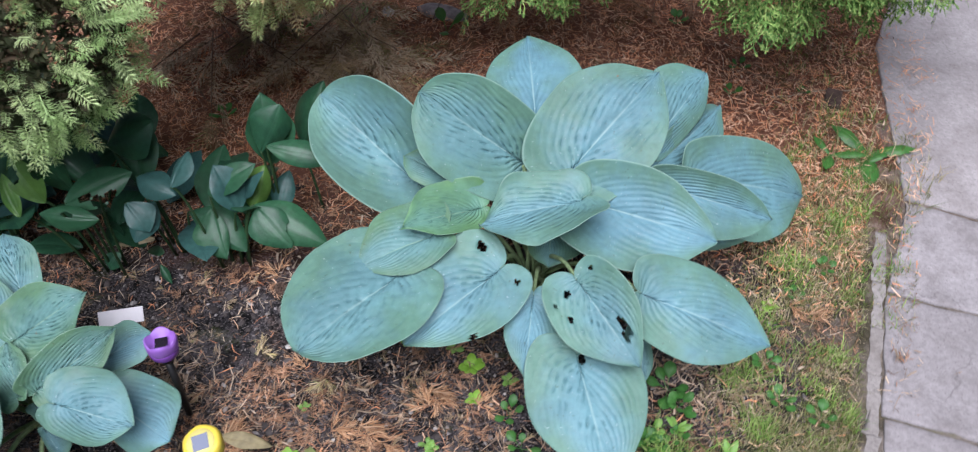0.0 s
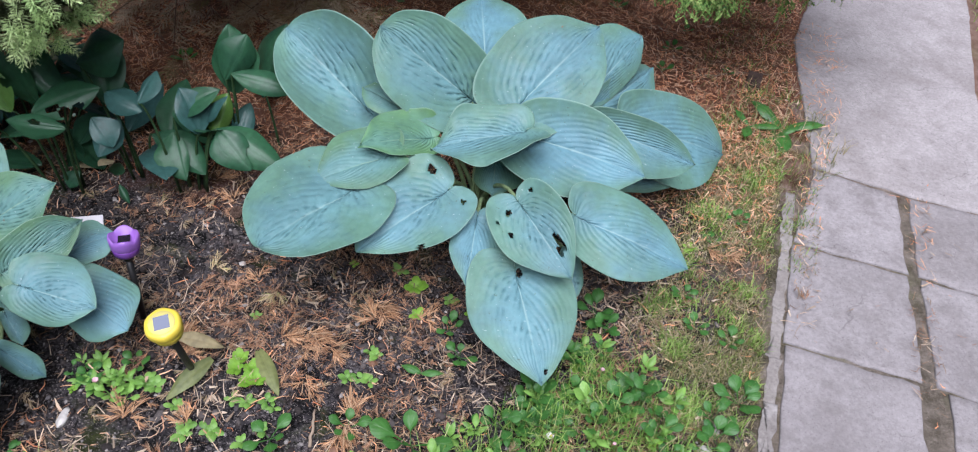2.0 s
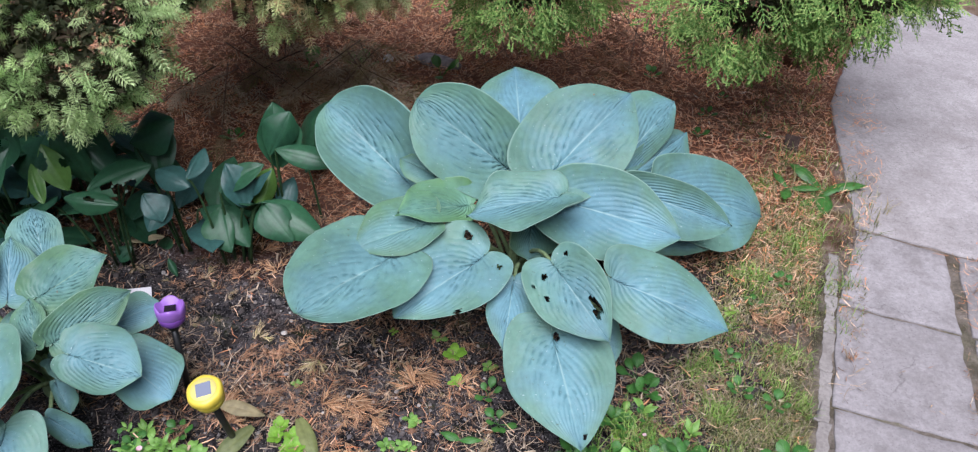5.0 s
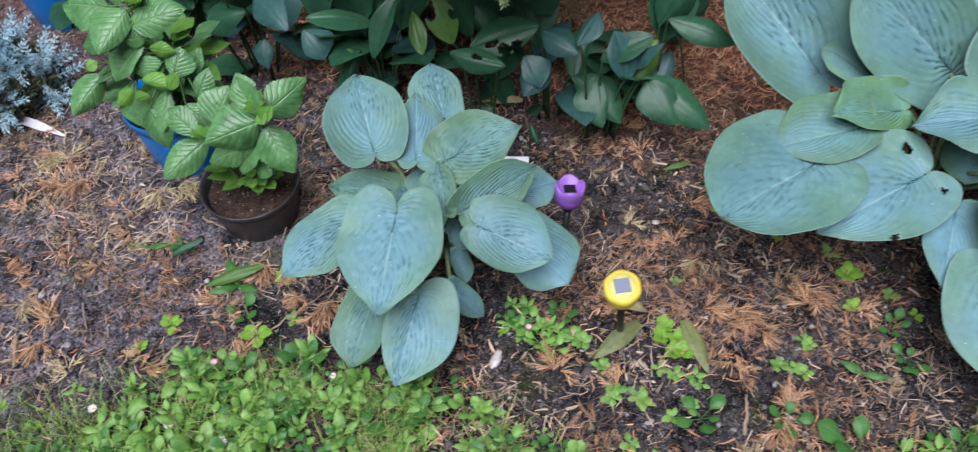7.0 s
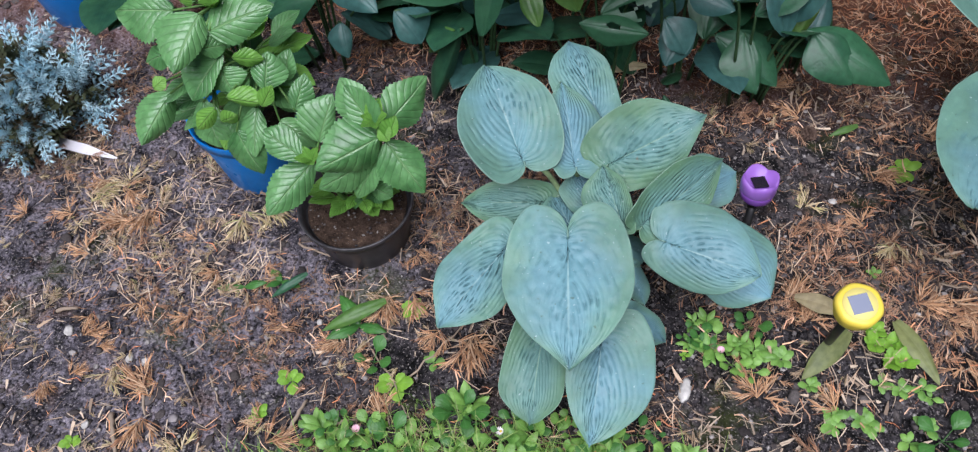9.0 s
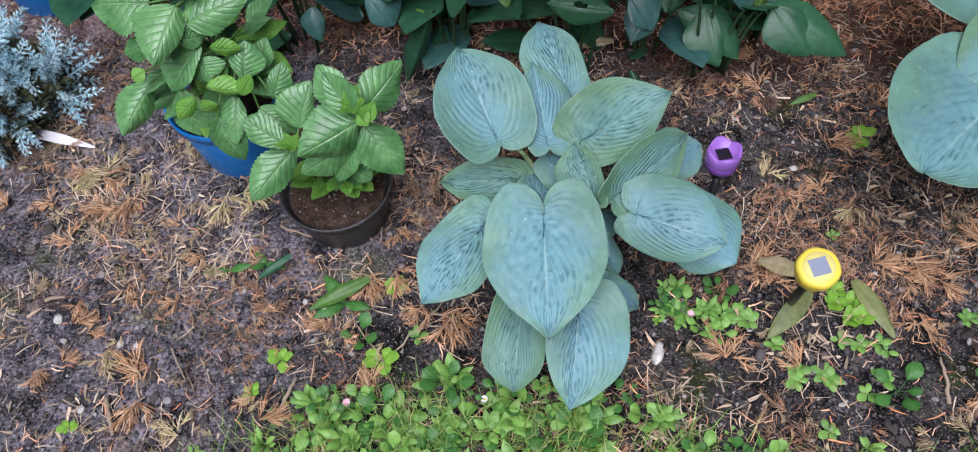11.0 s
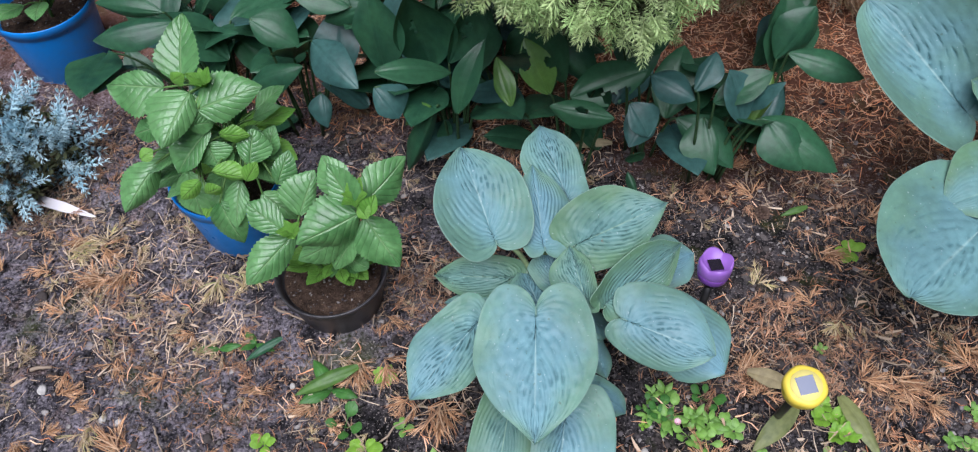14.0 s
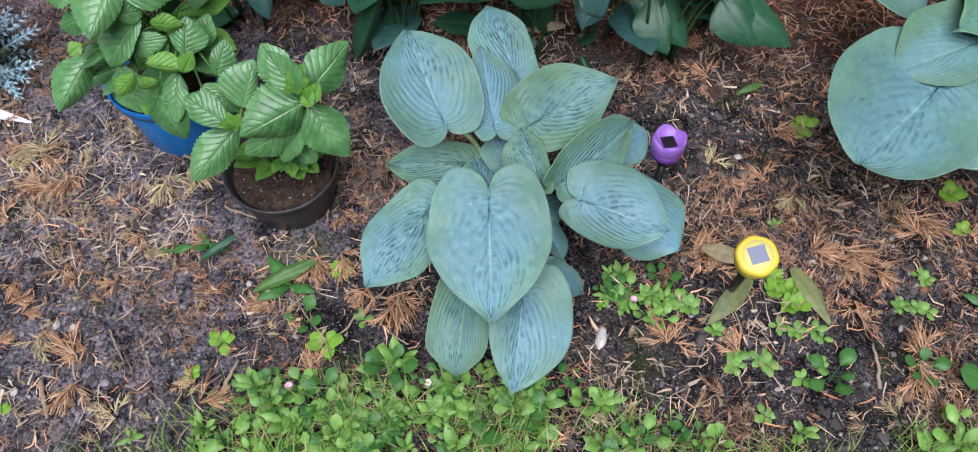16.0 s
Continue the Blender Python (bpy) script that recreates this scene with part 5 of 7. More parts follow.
shrub_leaf(tall_shrub, (-1.473, 0.789, 0.380), (-1.524, 0.780, 0.360), (-0.117, -0.777, 0.618), 0.019, 0.018, 0.65, -0.003, 779, node=GTOP)
shrub_leaf(tall_shrub, (-1.326, 0.754, 0.280), (-1.270, 0.742, 0.240), (0.423, -0.508, 0.750), 0.019, 0.022, 0.34, -0.001, 828, node=GMID)
shrub_leaf(tall_shrub, (-1.387, 0.772, 0.310), (-1.403, 0.794, 0.350), (0.097, -0.861, 0.500), 0.023, 0.030, 0.49, 0.009, 877, node=GMID)
shrub_leaf(tall_shrub, (-1.326, 0.807, 0.310), (-1.317, 0.839, 0.350), (-0.014, -0.778, 0.628), 0.024, 0.017, 0.44, 0.003, 926, node=GMID)
shrub_leaf(tall_shrub, (-1.421, 0.777, 0.400), (-1.387, 0.798, 0.390), (0.565, -0.707, 0.426), 0.017, 0.017, 0.50, 0.000, 975, node=GTOP)

# bright young whorls at the tips
rnd = random.Random(5)
for plant, tip in ((small_shrub, HTOP), (small_shrub, HLEFT), (tall_shrub, GTOP), (tall_shrub, GMID), (tall_shrub, GLOW)):
    for k in range(6):
        a = 1.047 * k + rnd.uniform(-0.3, 0.3)
        d = np.array((math.cos(a), math.sin(a) - 0.35, rnd.uniform(0.7, 1.3)))
        ln = rnd.uniform(0.026, 0.040)
        b = np.array(tip) + np.array((0.0, -0.012, 0.006))
        shrub_leaf(plant, b, b + unit(d) * ln, (-0.5 * math.cos(a), -0.5 * math.sin(a) - 0.3, 1), ln * 0.30, ln * 0.30, 0.42, 0.004, 640 + k, HYDRANGEA_YOUNG)

# young growth at the foot of the small shrub
for i in range(30):
    a = rnd.uniform(3.3, 6.1) if i < 22 else rnd.uniform(0, 6.28)
    q = rnd.uniform(0.01, 0.05)
    base = np.array((BLACK_POT[0] + 0.012 + q * math.cos(a), BLACK_POT[1] + 0.01 + q * math.sin(a), rnd.uniform(0.112, 0.15)))
    d = np.array((math.cos(a), math.sin(a), rnd.uniform(0.1, 0.5)))
    ln = rnd.uniform(0.024, 0.046)
    shrub_leaf(small_shrub, base, base + unit(d) * ln, (-0.3 * math.cos(a), -0.3 * math.sin(a), 1), ln * 0.33, ln * 0.33, 0.45, 0.003, 700 + i, HYDRANGEA_YOUNG if i % 5 else HYDRANGEA, (BLACK_POT[0] + 0.012, BLACK_POT[1] + 0.01, 0.11))

# leaves deeper inside the taller shrub
for i in range(46):
    plant, at, z0, z1, rad = tall_shrub, BLUE_POT, 0.21, 0.34, 0.078
    a = rnd.uniform(0, 6.283)
    q = rad * math.sqrt(rnd.random())
    c = np.array((at[0] + 0.04, at[1] - 0.02, rnd.uniform(z0, z1)))
    b = c + np.array((q * math.cos(a), q * math.sin(a), 0))
    el = rnd.uniform(-0.25, 0.45)
    d = np.array((math.cos(a) * math.cos(el), math.sin(a) * math.cos(el), math.sin(el)))
    ln = rnd.uniform(0.05, 0.08)
    shrub_leaf(plant, b, b + d * ln, np.cross(np.cross(d, (0, 0, 1)), d), ln * 0.34, ln * 0.34, 0.42, 0.005, 820 + i, HYDRANGEA_YOUNG if i % 6 == 0 else HYDRANGEA, c - np.array((0, 0, 0.04)))

# the plant in the far blue pot
far_shrub = shrub((-2.025, 1.265), 0.14, "bushy green hydrangea in the far blue pot")
for i in range(26):
    a, el = rnd.uniform(0, 6.28), rnd.uniform(-0.2, 0.9)
    c = np.array((-2.035, 1.29, rnd.uniform(0.17, 0.32)))
    d = np.array((math.cos(a) * math.cos(el), math.sin(a) * math.cos(el), math.sin(el)))
    b = c + d * np.array((0.05, 0.05, 0.03))
    ln = rnd.uniform(0.07, 0.1)
    shrub_leaf(far_shrub, b, b + d * ln, np.cross(np.cross(d, (0, 0, 1)), d), ln * 0.33, ln * 0.33, 0.42, 0.006, 760 + i, rnd.choice([HYDRANGEA, HYDRANGEA_YOUNG]), c - np.array((0, 0, 0.03)))
stem(far_shrub, (-2.025, 1.27, 0.13), (-2.03, 1.28, 0.32))


# ---- conifers ----
def needle_shoot(rr, length, needles, nl, nw, spread=0.9):
    """A shoot along +x: a thin twig set with needles all round."""
    k = 6
    verts = [np.array((length * i / k, sg * 0.0007, 0.0)) for i in range(k + 1) for sg in (-1, 1)]
    faces = [(2 * i, 2 * i + 1, 2 * i + 3, 2 * i + 2) for i in range(k)]
    for i in range(needles):
        t = (i + rr.random()) / needles
        a = rr.uniform(0, 6.283)
        lean = spread * (1 - 0.60 * t ** 2) + rr.uniform(-0.15, 0.15)
        root = 2 * round(t * k) + (math.cos(a) > 0)
        o = verts[root]
        out = np.array((0, math.cos(a), math.sin(a)))
        d = out * math.sin(lean) + np.array((math.cos(lean), 0, 0))
        side = unit(np.cross(d, (0.3, math.sin(a), -math.cos(a)))) * nw / 2
        l = nl * rr.uniform(0.75, 1.15) * (1 - 0.25 * t)
        b = len(verts)
        m = o + d * l * 0.5 + out * 0.0008
        verts += [m - side, o + d * l, m + side]
        faces += [(root, b, b + 1, b + 2)]
    return np.array(verts), faces


def conifer(name, at, lobes, label, material, shoots, gap, rr, droop, size=1.0, rough=0.22, front=0.35, brown=None, inside=1.0, stray=0.4, fade=0.025):
    """lobes: centre and radius. Shoots stand close together on the outside of the joined lobes, with an uneven skin."""
    lobes = [(*q, 1.0) if len(q) == 2 else q for q in lobes]
    p = thing(name, (at[0], at[1], gz(*at)), label, "conifer")
    o = np.array(p.location)
    crown, dead = Heap(), Heap()
    top = max(c[2] for c, r, g in lobes)
    v, f = tube([(0, 0, -0.02), (0.01, 0, top * 0.4), (0, 0.02, top * 0.8)], (0.03, 0.024, 0.010), 9)
    place("trunk", fast_mesh("trunk", v, f, BARK), parent=p)
    for c, r, g in lobes:
        c = np.array(c)
        root = np.array((o[0], o[1], c[2] * 0.6))
        for k in range(3):
            e = c + np.array((rr.uniform(-0.4, 0.4), rr.uniform(-0.6, 0.2), rr.uniform(-0.3, 0.3))) * r
            v, f = tube(bow(root, e, -0.03, 7) - o, np.linspace(0.009, 0.003, 7), 6)
            place("branch", fast_mesh("branch", v, f, BARK), parent=p)
        for i in range(int(12.57 * r * r / (g * gap) ** 2)):
            d = unit((rr.gauss(0, 1), rr.gauss(0, 1), rr.gauss(0, 1)))
            if d[1] > (front if g == 1.0 else 2.0):
                continue
            lump = 1 + rough * noise.noise(Vector((c + d * r) * 9.0)) + 0.5 * rough * noise.noise(Vector((c + d * r) * 22.0))
            e = c + d * r * lump * rr.uniform(0.86, 1.02)
            if any(np.linalg.norm(e - np.array(c2)) < 0.84 * r2 for c2, r2, g2 in lobes if c2 is not c):
                continue
            ax = unit(d + np.array((rr.gauss(0, stray), rr.gauss(0, stray), rr.gauss(0, stray) - droop)))
            fr = frame_of(ax, tuple(d + np.array((0, 0, 0.6))))
            roll = rr.uniform(-0.6, 0.6)
            m = np.eye(4)
            m[:3, :3] = np.stack([fr[:, 0], fr[:, 1] * math.cos(roll) + fr[:, 2] * math.sin(roll), fr[:, 2] * math.cos(roll) - fr[:, 1] * math.sin(roll)], axis=1) * rr.uniform(0.75, 1.25) * size * (0.3 + 0.7 * g)
            m[:3, 3] = e - ax * 0.012 - o
            sv, sf = rr.choice(shoots)
            (dead if brown is not None and rr.random() < fade else crown).add(sv, sf, m)
    # a core of inner shoots whose dark colour carries the crown's inner shade
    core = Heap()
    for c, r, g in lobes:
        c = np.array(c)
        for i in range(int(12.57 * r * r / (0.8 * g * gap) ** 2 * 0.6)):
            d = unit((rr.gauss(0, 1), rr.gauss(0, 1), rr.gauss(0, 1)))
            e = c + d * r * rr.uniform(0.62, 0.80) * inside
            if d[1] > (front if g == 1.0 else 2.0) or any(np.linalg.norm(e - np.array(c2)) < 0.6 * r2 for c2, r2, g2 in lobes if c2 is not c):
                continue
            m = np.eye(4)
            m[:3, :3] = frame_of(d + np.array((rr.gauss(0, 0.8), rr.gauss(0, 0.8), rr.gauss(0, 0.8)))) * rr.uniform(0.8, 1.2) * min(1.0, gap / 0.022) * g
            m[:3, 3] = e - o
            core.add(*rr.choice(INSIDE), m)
    place("inner_foliage", core.mesh("inner_foliage", INNER, False), parent=p, label="inner needles and twigs, darkened for the shade within the crown")
    place("crown", crown.mesh("crown", material, False), parent=p)
    if dead.n:
        place("withered_shoots", dead.mesh("withered_shoots", brown, False), parent=p, label="withered orange-brown shoots", kind="stuff")
    return p


def spray(rr, length, droop=0.15, order=2, width=0.0024, seg=0.011, bend=0.35, keep=0.85, lift=0.0):
    """A flat fan of scaly twigs along +x."""
    verts, faces = [], []

    def strip(a, b, w):
        k = len(verts)
        a, b = np.array(a), np.array(b)
        d = unit(b - a)
        s = unit(np.cross(d, (0, 0, 1))) * w / 2
        m = a * 0.45 + b * 0.55 + np.array((0, 0, w * 0.2))
        verts.extend([a - d * 0.002, m - s * 1.3, b + d * 0.001, m + s * 1.3])
        faces.append((k, k + 1, k + 2, k + 3))

    def grow(a, ang, ln, level):
        n = max(3, int(ln / seg))
        p = np.array(a)
        turn = rr.uniform(-bend, bend)
        for i in range(n):
            t = (i + 1) / n
            ang += turn / n
            q = p + np.array((math.cos(ang), math.sin(ang), -droop * t * 0.6 + rr.uniform(-lift, lift))) * ln / n
            strip(p, q, width * (1.15 - 0.4 * t))
            if level and i > 0:
                for sg in (1, -1):
                    if rr.random() < keep:
                        grow(q, ang + sg * rr.uniform(0.55, 0.85), ln * (0.52 if level == 2 else 0.42) * (1.1 - 0.75 * t), level - 1)
            p = q

    grow((0, 0, 0), 0.0, length, order)
    return np.array(verts), faces


rr = random.Random(11)
INSIDE = [needle_shoot(rr, 0.035, 13, 0.026, 0.008, 1.2) for _ in range(5)]
SHOOTS = [needle_shoot(rr, rr.uniform(0.024, 0.038), 86, 0.0165, 0.0011, 1.30) for _ in range(7)]
conifer("spruce_bush", (-0.90, 2.35), [((-0.825, 1.11, 0.615), 0.200), ((-0.96, 1.15, 0.640), 0.205), ((-1.05, 1.28, 0.68), 0.22), ((-0.66, 1.48, 0.76), 0.23), ((-0.72, 1.38, 0.66), 0.13), ((-0.80, 1.85, 0.90), 0.42, 1.5)],
        "dense pale green dwarf spruce overhanging the bed", SPRUCE, SHOOTS, 0.0250, rr, 0.05, front=0.6, stray=0.25, brown=FAN_ORANGE, fade=0.006)
conifer("spruce_bush", (-0.60, 2.35), [((-0.46, 1.50, 0.70), 0.24), ((-0.31, 1.60, 0.63), 0.18)],
        "yellowish dwarf spruce with brown tips beside the greener one", SPRUCE_YELLOW, SHOOTS, 0.0250, rr, 0.05, front=0.4, stray=0.25, brown=FAN_ORANGE, fade=0.05)
BLUES = [needle_shoot(rr, rr.uniform(0.045, 0.070), 130, 0.0145, 0.0017, 1.25) for _ in range(6)]
conifer("blue_spruce", (-1.98, 0.93), [((-1.984, 0.959, 0.10), 0.060), ((-1.950, 0.866, 0.07), 0.055), ((-1.896, 0.957, 0.07), 0.050), ((-2.067, 0.856, 0.10), 0.080)],
        "small silver-blue dwarf spruce standing on needle litter", BLUE_SPRUCE, BLUES, 0.0215, rr, -0.15, 1.0, 0.3, 1.0, inside=1.0, stray=0.3)
SPRAYS = [spray(rr, rr.uniform(0.075, 0.11), seg=0.013, width=0.0027) for _ in range(6)]
conifer("thuja_bush", (0.15, 2.30), [((0.08, 1.82, 0.58), 0.25), ((-0.06, 2.0, 0.60), 0.24), ((0.18, 2.05, 0.66), 0.24)],
        "green scaly-leaved conifer with drooping sprays", THUJA, SPRAYS, 0.029, rr, 0.35, 1.0, 0.25, 0.2, THUJA_DRY)
conifer("thuja_bush", (0.98, 2.15), [((0.62, 1.63, 0.585), 0.215), ((0.82, 1.63, 0.63), 0.23), ((0.98, 1.86, 0.66), 0.24), ((0.72, 1.88, 0.68), 0.24)],
        "green scaly-leaved conifer leaning over the path", THUJA, SPRAYS, 0.029, rr, 0.35, 1.0, 0.25, 0.2, THUJA_DRY)

# bare dead branches low under the conifers
DEAD = [needle_shoot(rr, 0.10, 70, 0.036, 0.0018, 0.7) for _ in range(4)]
for k, (x0, x1, y0, y1, n) in enumerate(((-0.85, -0.30, 1.45, 1.80, 34), (-0.1, 1.0, 1.75, 2.15, 40))):
    loc = np.array(((x0 + x1) / 2, y1, 0.0))
    tw, nd = Heap(), Heap()
    for i in range(n):
        a = np.array((rr.uniform(x0, x1), y1 + rr.uniform(0, 0.25), rr.uniform(0.03, 0.20)))
        b = a + np.array((rr.uniform(-0.3, 0.3), -rr.uniform(0.1, 0.32), -rr.uniform(0.0, 0.12)))
        b[1] = max(b[1], y0 - 0.05)
        b[2] = max(b[2], 0.02)
        tv, tf = tube(bow(a, b, -0.03, 7) - loc, np.linspace(0.0022, 0.0008, 7), 5)
        tw.add(tv, tf)
        if k == 0 or i % 2 == 0:
            for _ in range(7 if k == 0 else 3):
                m = np.eye(4)
                m[:3, :3] = frame_of((b - a) + np.array((rr.gauss(0, 0.22), rr.gauss(0, 0.22), rr.gauss(0, 0.05))))
                m[:3, 3] = b - loc - (b - a) * rr.uniform(0.0, 0.9)
                sv, sf = rr.choice(DEAD)
                nd.add(sv, sf, m)
    place("dead_twigs", tw.mesh("dead_twigs", BARK), loc, label="tangle of bare brown twigs under the conifer", category="dead twigs", kind="stuff")
    place("dry_tufts", nd.mesh("dry_tufts", THUJA_PALE if k == 0 else THUJA_DRY, False), loc, label="dry brown needle tufts under the conifer", category="dead twigs", kind="stuff")


# ---- solar garden lamps ----
def solar_lamp(top, foot, colour, upper, panel, label, closed, turn):
    """top: the middle of the tulip head; foot: where the spike enters the soil."""
    p = thing("solar_lamp", (foot[0], foot[1], gz(foot[0], foot[1])), label, "garden lamp")
    o = np.array(p.location)
    top = np.array(top)
    axis = unit(top - o)
    fr = frame_of(axis, (math.cos(turn), math.sin(turn), 0.0))
    m = np.eye(4)
    m[:3, :3] = np.stack([fr[:, 1], fr[:, 2], fr[:, 0]], axis=1) * (1.0 if closed else 0.9)
    m[:3, 3] = top - o

    def lay(name, v, f, mat, smooth=True, label="", on=None):
        v = np.asarray(v) @ m[:3, :3].T + m[:3, 3]
        return place(name, fast_mesh(name, v, f, mat, smooth), parent=on or p, label=label)

    v, f = tube([-o * 0 + np.array((0, 0, -0.03)), top - o - axis * 0.03], (0.006, 0.007), 12)
    place("spike", fast_mesh("spike", v, f, BLACK), parent=p, label="black plastic ground spike")
    v, f = lathe([(0.008, -0.040), (0.0115, -0.038), (0.0115, -0.024), (0.009, -0.022)], 20)
    lay("collar", v, f, BLACK)
    v, f = lathe([(0.010, -0.027), (0.019, -0.024), (0.0265, -0.015), (0.0285, -0.004), (0.0285, 0.000)], 40)
    lay("cup", v, f, colour)
    if closed:
        # a blunt, faceted head with the panel on its flat top
        petal = lambda a, i: (1 + (0.018 if 0 < i < 5 else 0.01) * math.cos(6 * a), 0.0)
        v, f = lathe([(0.0285, 0.0), (0.0305, 0.004), (0.031, 0.014), (0.0295, 0.019), (0.0265, 0.0215), (0.004, 0.0218)], 48, petal)
        head = lay("head", v, f, upper)
        v, f = lathe([(0.0225, 0.0212), (0.0222, 0.0226), (0.004, 0.0229)], 40)
        lay("cap", v, f, YELLOW_PALE, on=head)
        hz, s = 0.0232, 0.0125
    else:
        # petals with a notched rim round a hollow
        petal = lambda a, i: (1 + (0.03 if i > 1 else 0.0) * math.cos(4 * a), (0.0075 * abs(math.cos(2 * a)) if 2 <= i <= 4 else 0.0))
        v, f = lathe([(0.0285, 0.0), (0.0297, 0.002), (0.0302, 0.013), (0.0285, 0.022), (0.0258, 0.0215), (0.0225, 0.012), (0.004, 0.011)], 56, petal)
        head = lay("head", v, f, upper)
        hz, s = 0.0165, 0.0115
    sq = [(-s, -s), (s, -s), (s, s), (-s, s)]
    v = [(x * 1.03, y * 1.03, hz - 0.0022) for x, y in sq] + [(x * 1.03, y * 1.03, hz - 0.0004) for x, y in sq] + [(x, y, hz) for x, y in sq]
    f = [(0, 3, 2, 1), (8, 9, 10, 11)] + [(i + a, (i + 1) % 4 + a, (i + 1) % 4 + a + 4, i + a + 4) for a in (0, 4) for i in range(4)]
    lay("solar_panel", v, f, panel, False, "square grey solar panel" if closed else "dark square solar panel", head)


solar_lamp((-0.602, 0.776, 0.188), (-0.606, 0.752), PURPLE, PURPLE_PALE, PANEL_DARK, "purple tulip-shaped solar garden lamp on a black spike", False, 0.3)
solar_lamp((-0.477, 0.585, 0.195), (-0.468, 0.625), YELLOW, YELLOW, PANEL, "yellow tulip-shaped solar garden lamp on a black spike", True, 0.35)


# ---- plant labels ----
def box_mesh(name, size, mat, bend=0.0, taper=0.0, n=12):
    """A thin strip along x, bent upwards, pointed at the end if tapered."""
    L, w, t = size
    verts, faces = [], []
    for i in range(n + 1):
        s = i / n
        ww = w * (1 - taper * max(0, s - 0.6) / 0.4)
        for y, z in ((-ww / 2, 0), (ww / 2, 0), (ww / 2, t), (-ww / 2, t)):
            verts.append((s * L, y, z + bend * 4 * s * (1 - s)))
    for i in range(n):
        for k in range(4):
            faces.append((i * 4 + k, i * 4 + (k + 1) % 4, (i + 1) * 4 + (k + 1) % 4, (i + 1) * 4 + k))
    faces += [(3, 2, 1, 0), tuple(n * 4 + k for k in range(4))]
    return fast_mesh(name, verts, faces, mat, False)


tag = thing("plant_label", (-0.745, 0.915, gz(-0.745, 0.915)), "small white plastic plant label behind the hosta", "plant label")
v, f = tube([(0, 0, -0.02), (-0.003, -0.006, 0.10)], 0.003, 8)
place("stake", fast_mesh("stake", v, f, LABEL), parent=tag)
plate = place("plate", box_mesh("plate", (0.085, 0.030, 0.0015), LABEL), (-0.047, -0.016, 0.10), tag)
plate.rotation_euler = (radians(38), 0, radians(11))
ribbon = place("ribbon_label", box_mesh("ribbon_label", (0.155, 0.020, 0.0012), LABEL, 0.014, 0.8), (-1.925, 0.868, 0.016), label="curled white plastic loop label beside the blue spruce", category="plant label")
ribbon.rotation_euler = (radians(24), 0, radians(-10))


# ---- stones, cones, wood ----
def stone(name, x, y, size, mat, label, category="stone", seed=1, up=0.35, group=""):
    rr = random.Random(seed)
    bm = bmesh.new()
    bmesh.ops.create_icosphere(bm, subdivisions=3, radius=1.0)
    for q in bm.verts:
        d = 1 + 0.22 * noise.noise(q.co * 1.4 + Vector((seed, 0, 0))) + 0.06 * noise.noise(q.co * 5 + Vector((0, seed, 0)))
        q.co = Vector((q.co.x * size[0] * d, q.co.y * size[1] * d, q.co.z * size[2] * d))
    me = bpy.data.meshes.new(name)
    bm.to_mesh(me)
    bm.free()
    me.polygons.foreach_set("use_smooth", [True] * len(me.polygons))
    me.materials.append(mat)
    ob = place(name, me, (x, y, gz(x, y) + size[2] * up), label=label, category=category, group=group)
    ob.rotation_euler = (0, 0, rr.uniform(0, 3.1))
    return ob


white = stone("white_stone", -0.677, 0.518, (0.009, 0.021, 0.008), WHITE_STONE, "smooth oval white stone on the soil", seed=4)
white.rotation_euler = (0, 0, -0.12)
back = stone("flat_stone", -0.19, 2.10, (0.085, 0.032, 0.018), GREY_STONE, "flat pale grey stone in the needle litter", seed=9)
back.rotation_euler = (0, 0, -0.35)
stone("white_stone", -0.355, 2.103, (0.022, 0.017, 0.014), WHITE_STONE, "small whitish stone under the conifers", seed=11)
for i, (x, y, s) in enumerate(((-0.28, 1.265, 0.006), (-0.44, 0.905, 0.007), (-0.36, 1.21, 0.005), (-0.09, 0.66, 0.005), (-1.575, 0.448, 0.008), (-1.545, 0.445, 0.007), (-1.66, 0.575, 0.008), (-1.70, 0.48, 0.010), (-1.28, 0.56, 0.006), (-1.46, 0.36, 0.008), (-1.60, 0.33, 0.007), (-0.32, 0.70, 0.005), (-1.36, 0.52, 0.006))):
    stone("pebble", x, y, (s, s * 0.8, s * 0.6), WHITE_STONE if i % 3 else GREY_STONE, "small pale pebble on the soil", "pebble", 30 + i, group="pebbles on the bed")
stone("snail_shell", -0.195, 0.475, (0.013, 0.011, 0.008), BROWN_STONE, "small brown shell fragment in the weeds", "shell", 51)
stone("brown_stone", -0.14, 0.665, (0.008, 0.008, 0.006), BROWN_STONE, "small round brown stone by the seedlings", "stone", 52)
for i, (x, y, s) in enumerate(((0.47, 0.60, 0.020), (0.52, 0.545, 0.014), (0.49, 0.50, 0.016), (0.37, 0.54, 0.010), (0.46, 0.43, 0.013))):
    stone("rubble", x, y, (s, s * 0.6, s * 0.4), WHITE_STONE, "whitish concrete crumb beside the kerb", "rubble", 60 + i, group="concrete crumbs by the kerb")


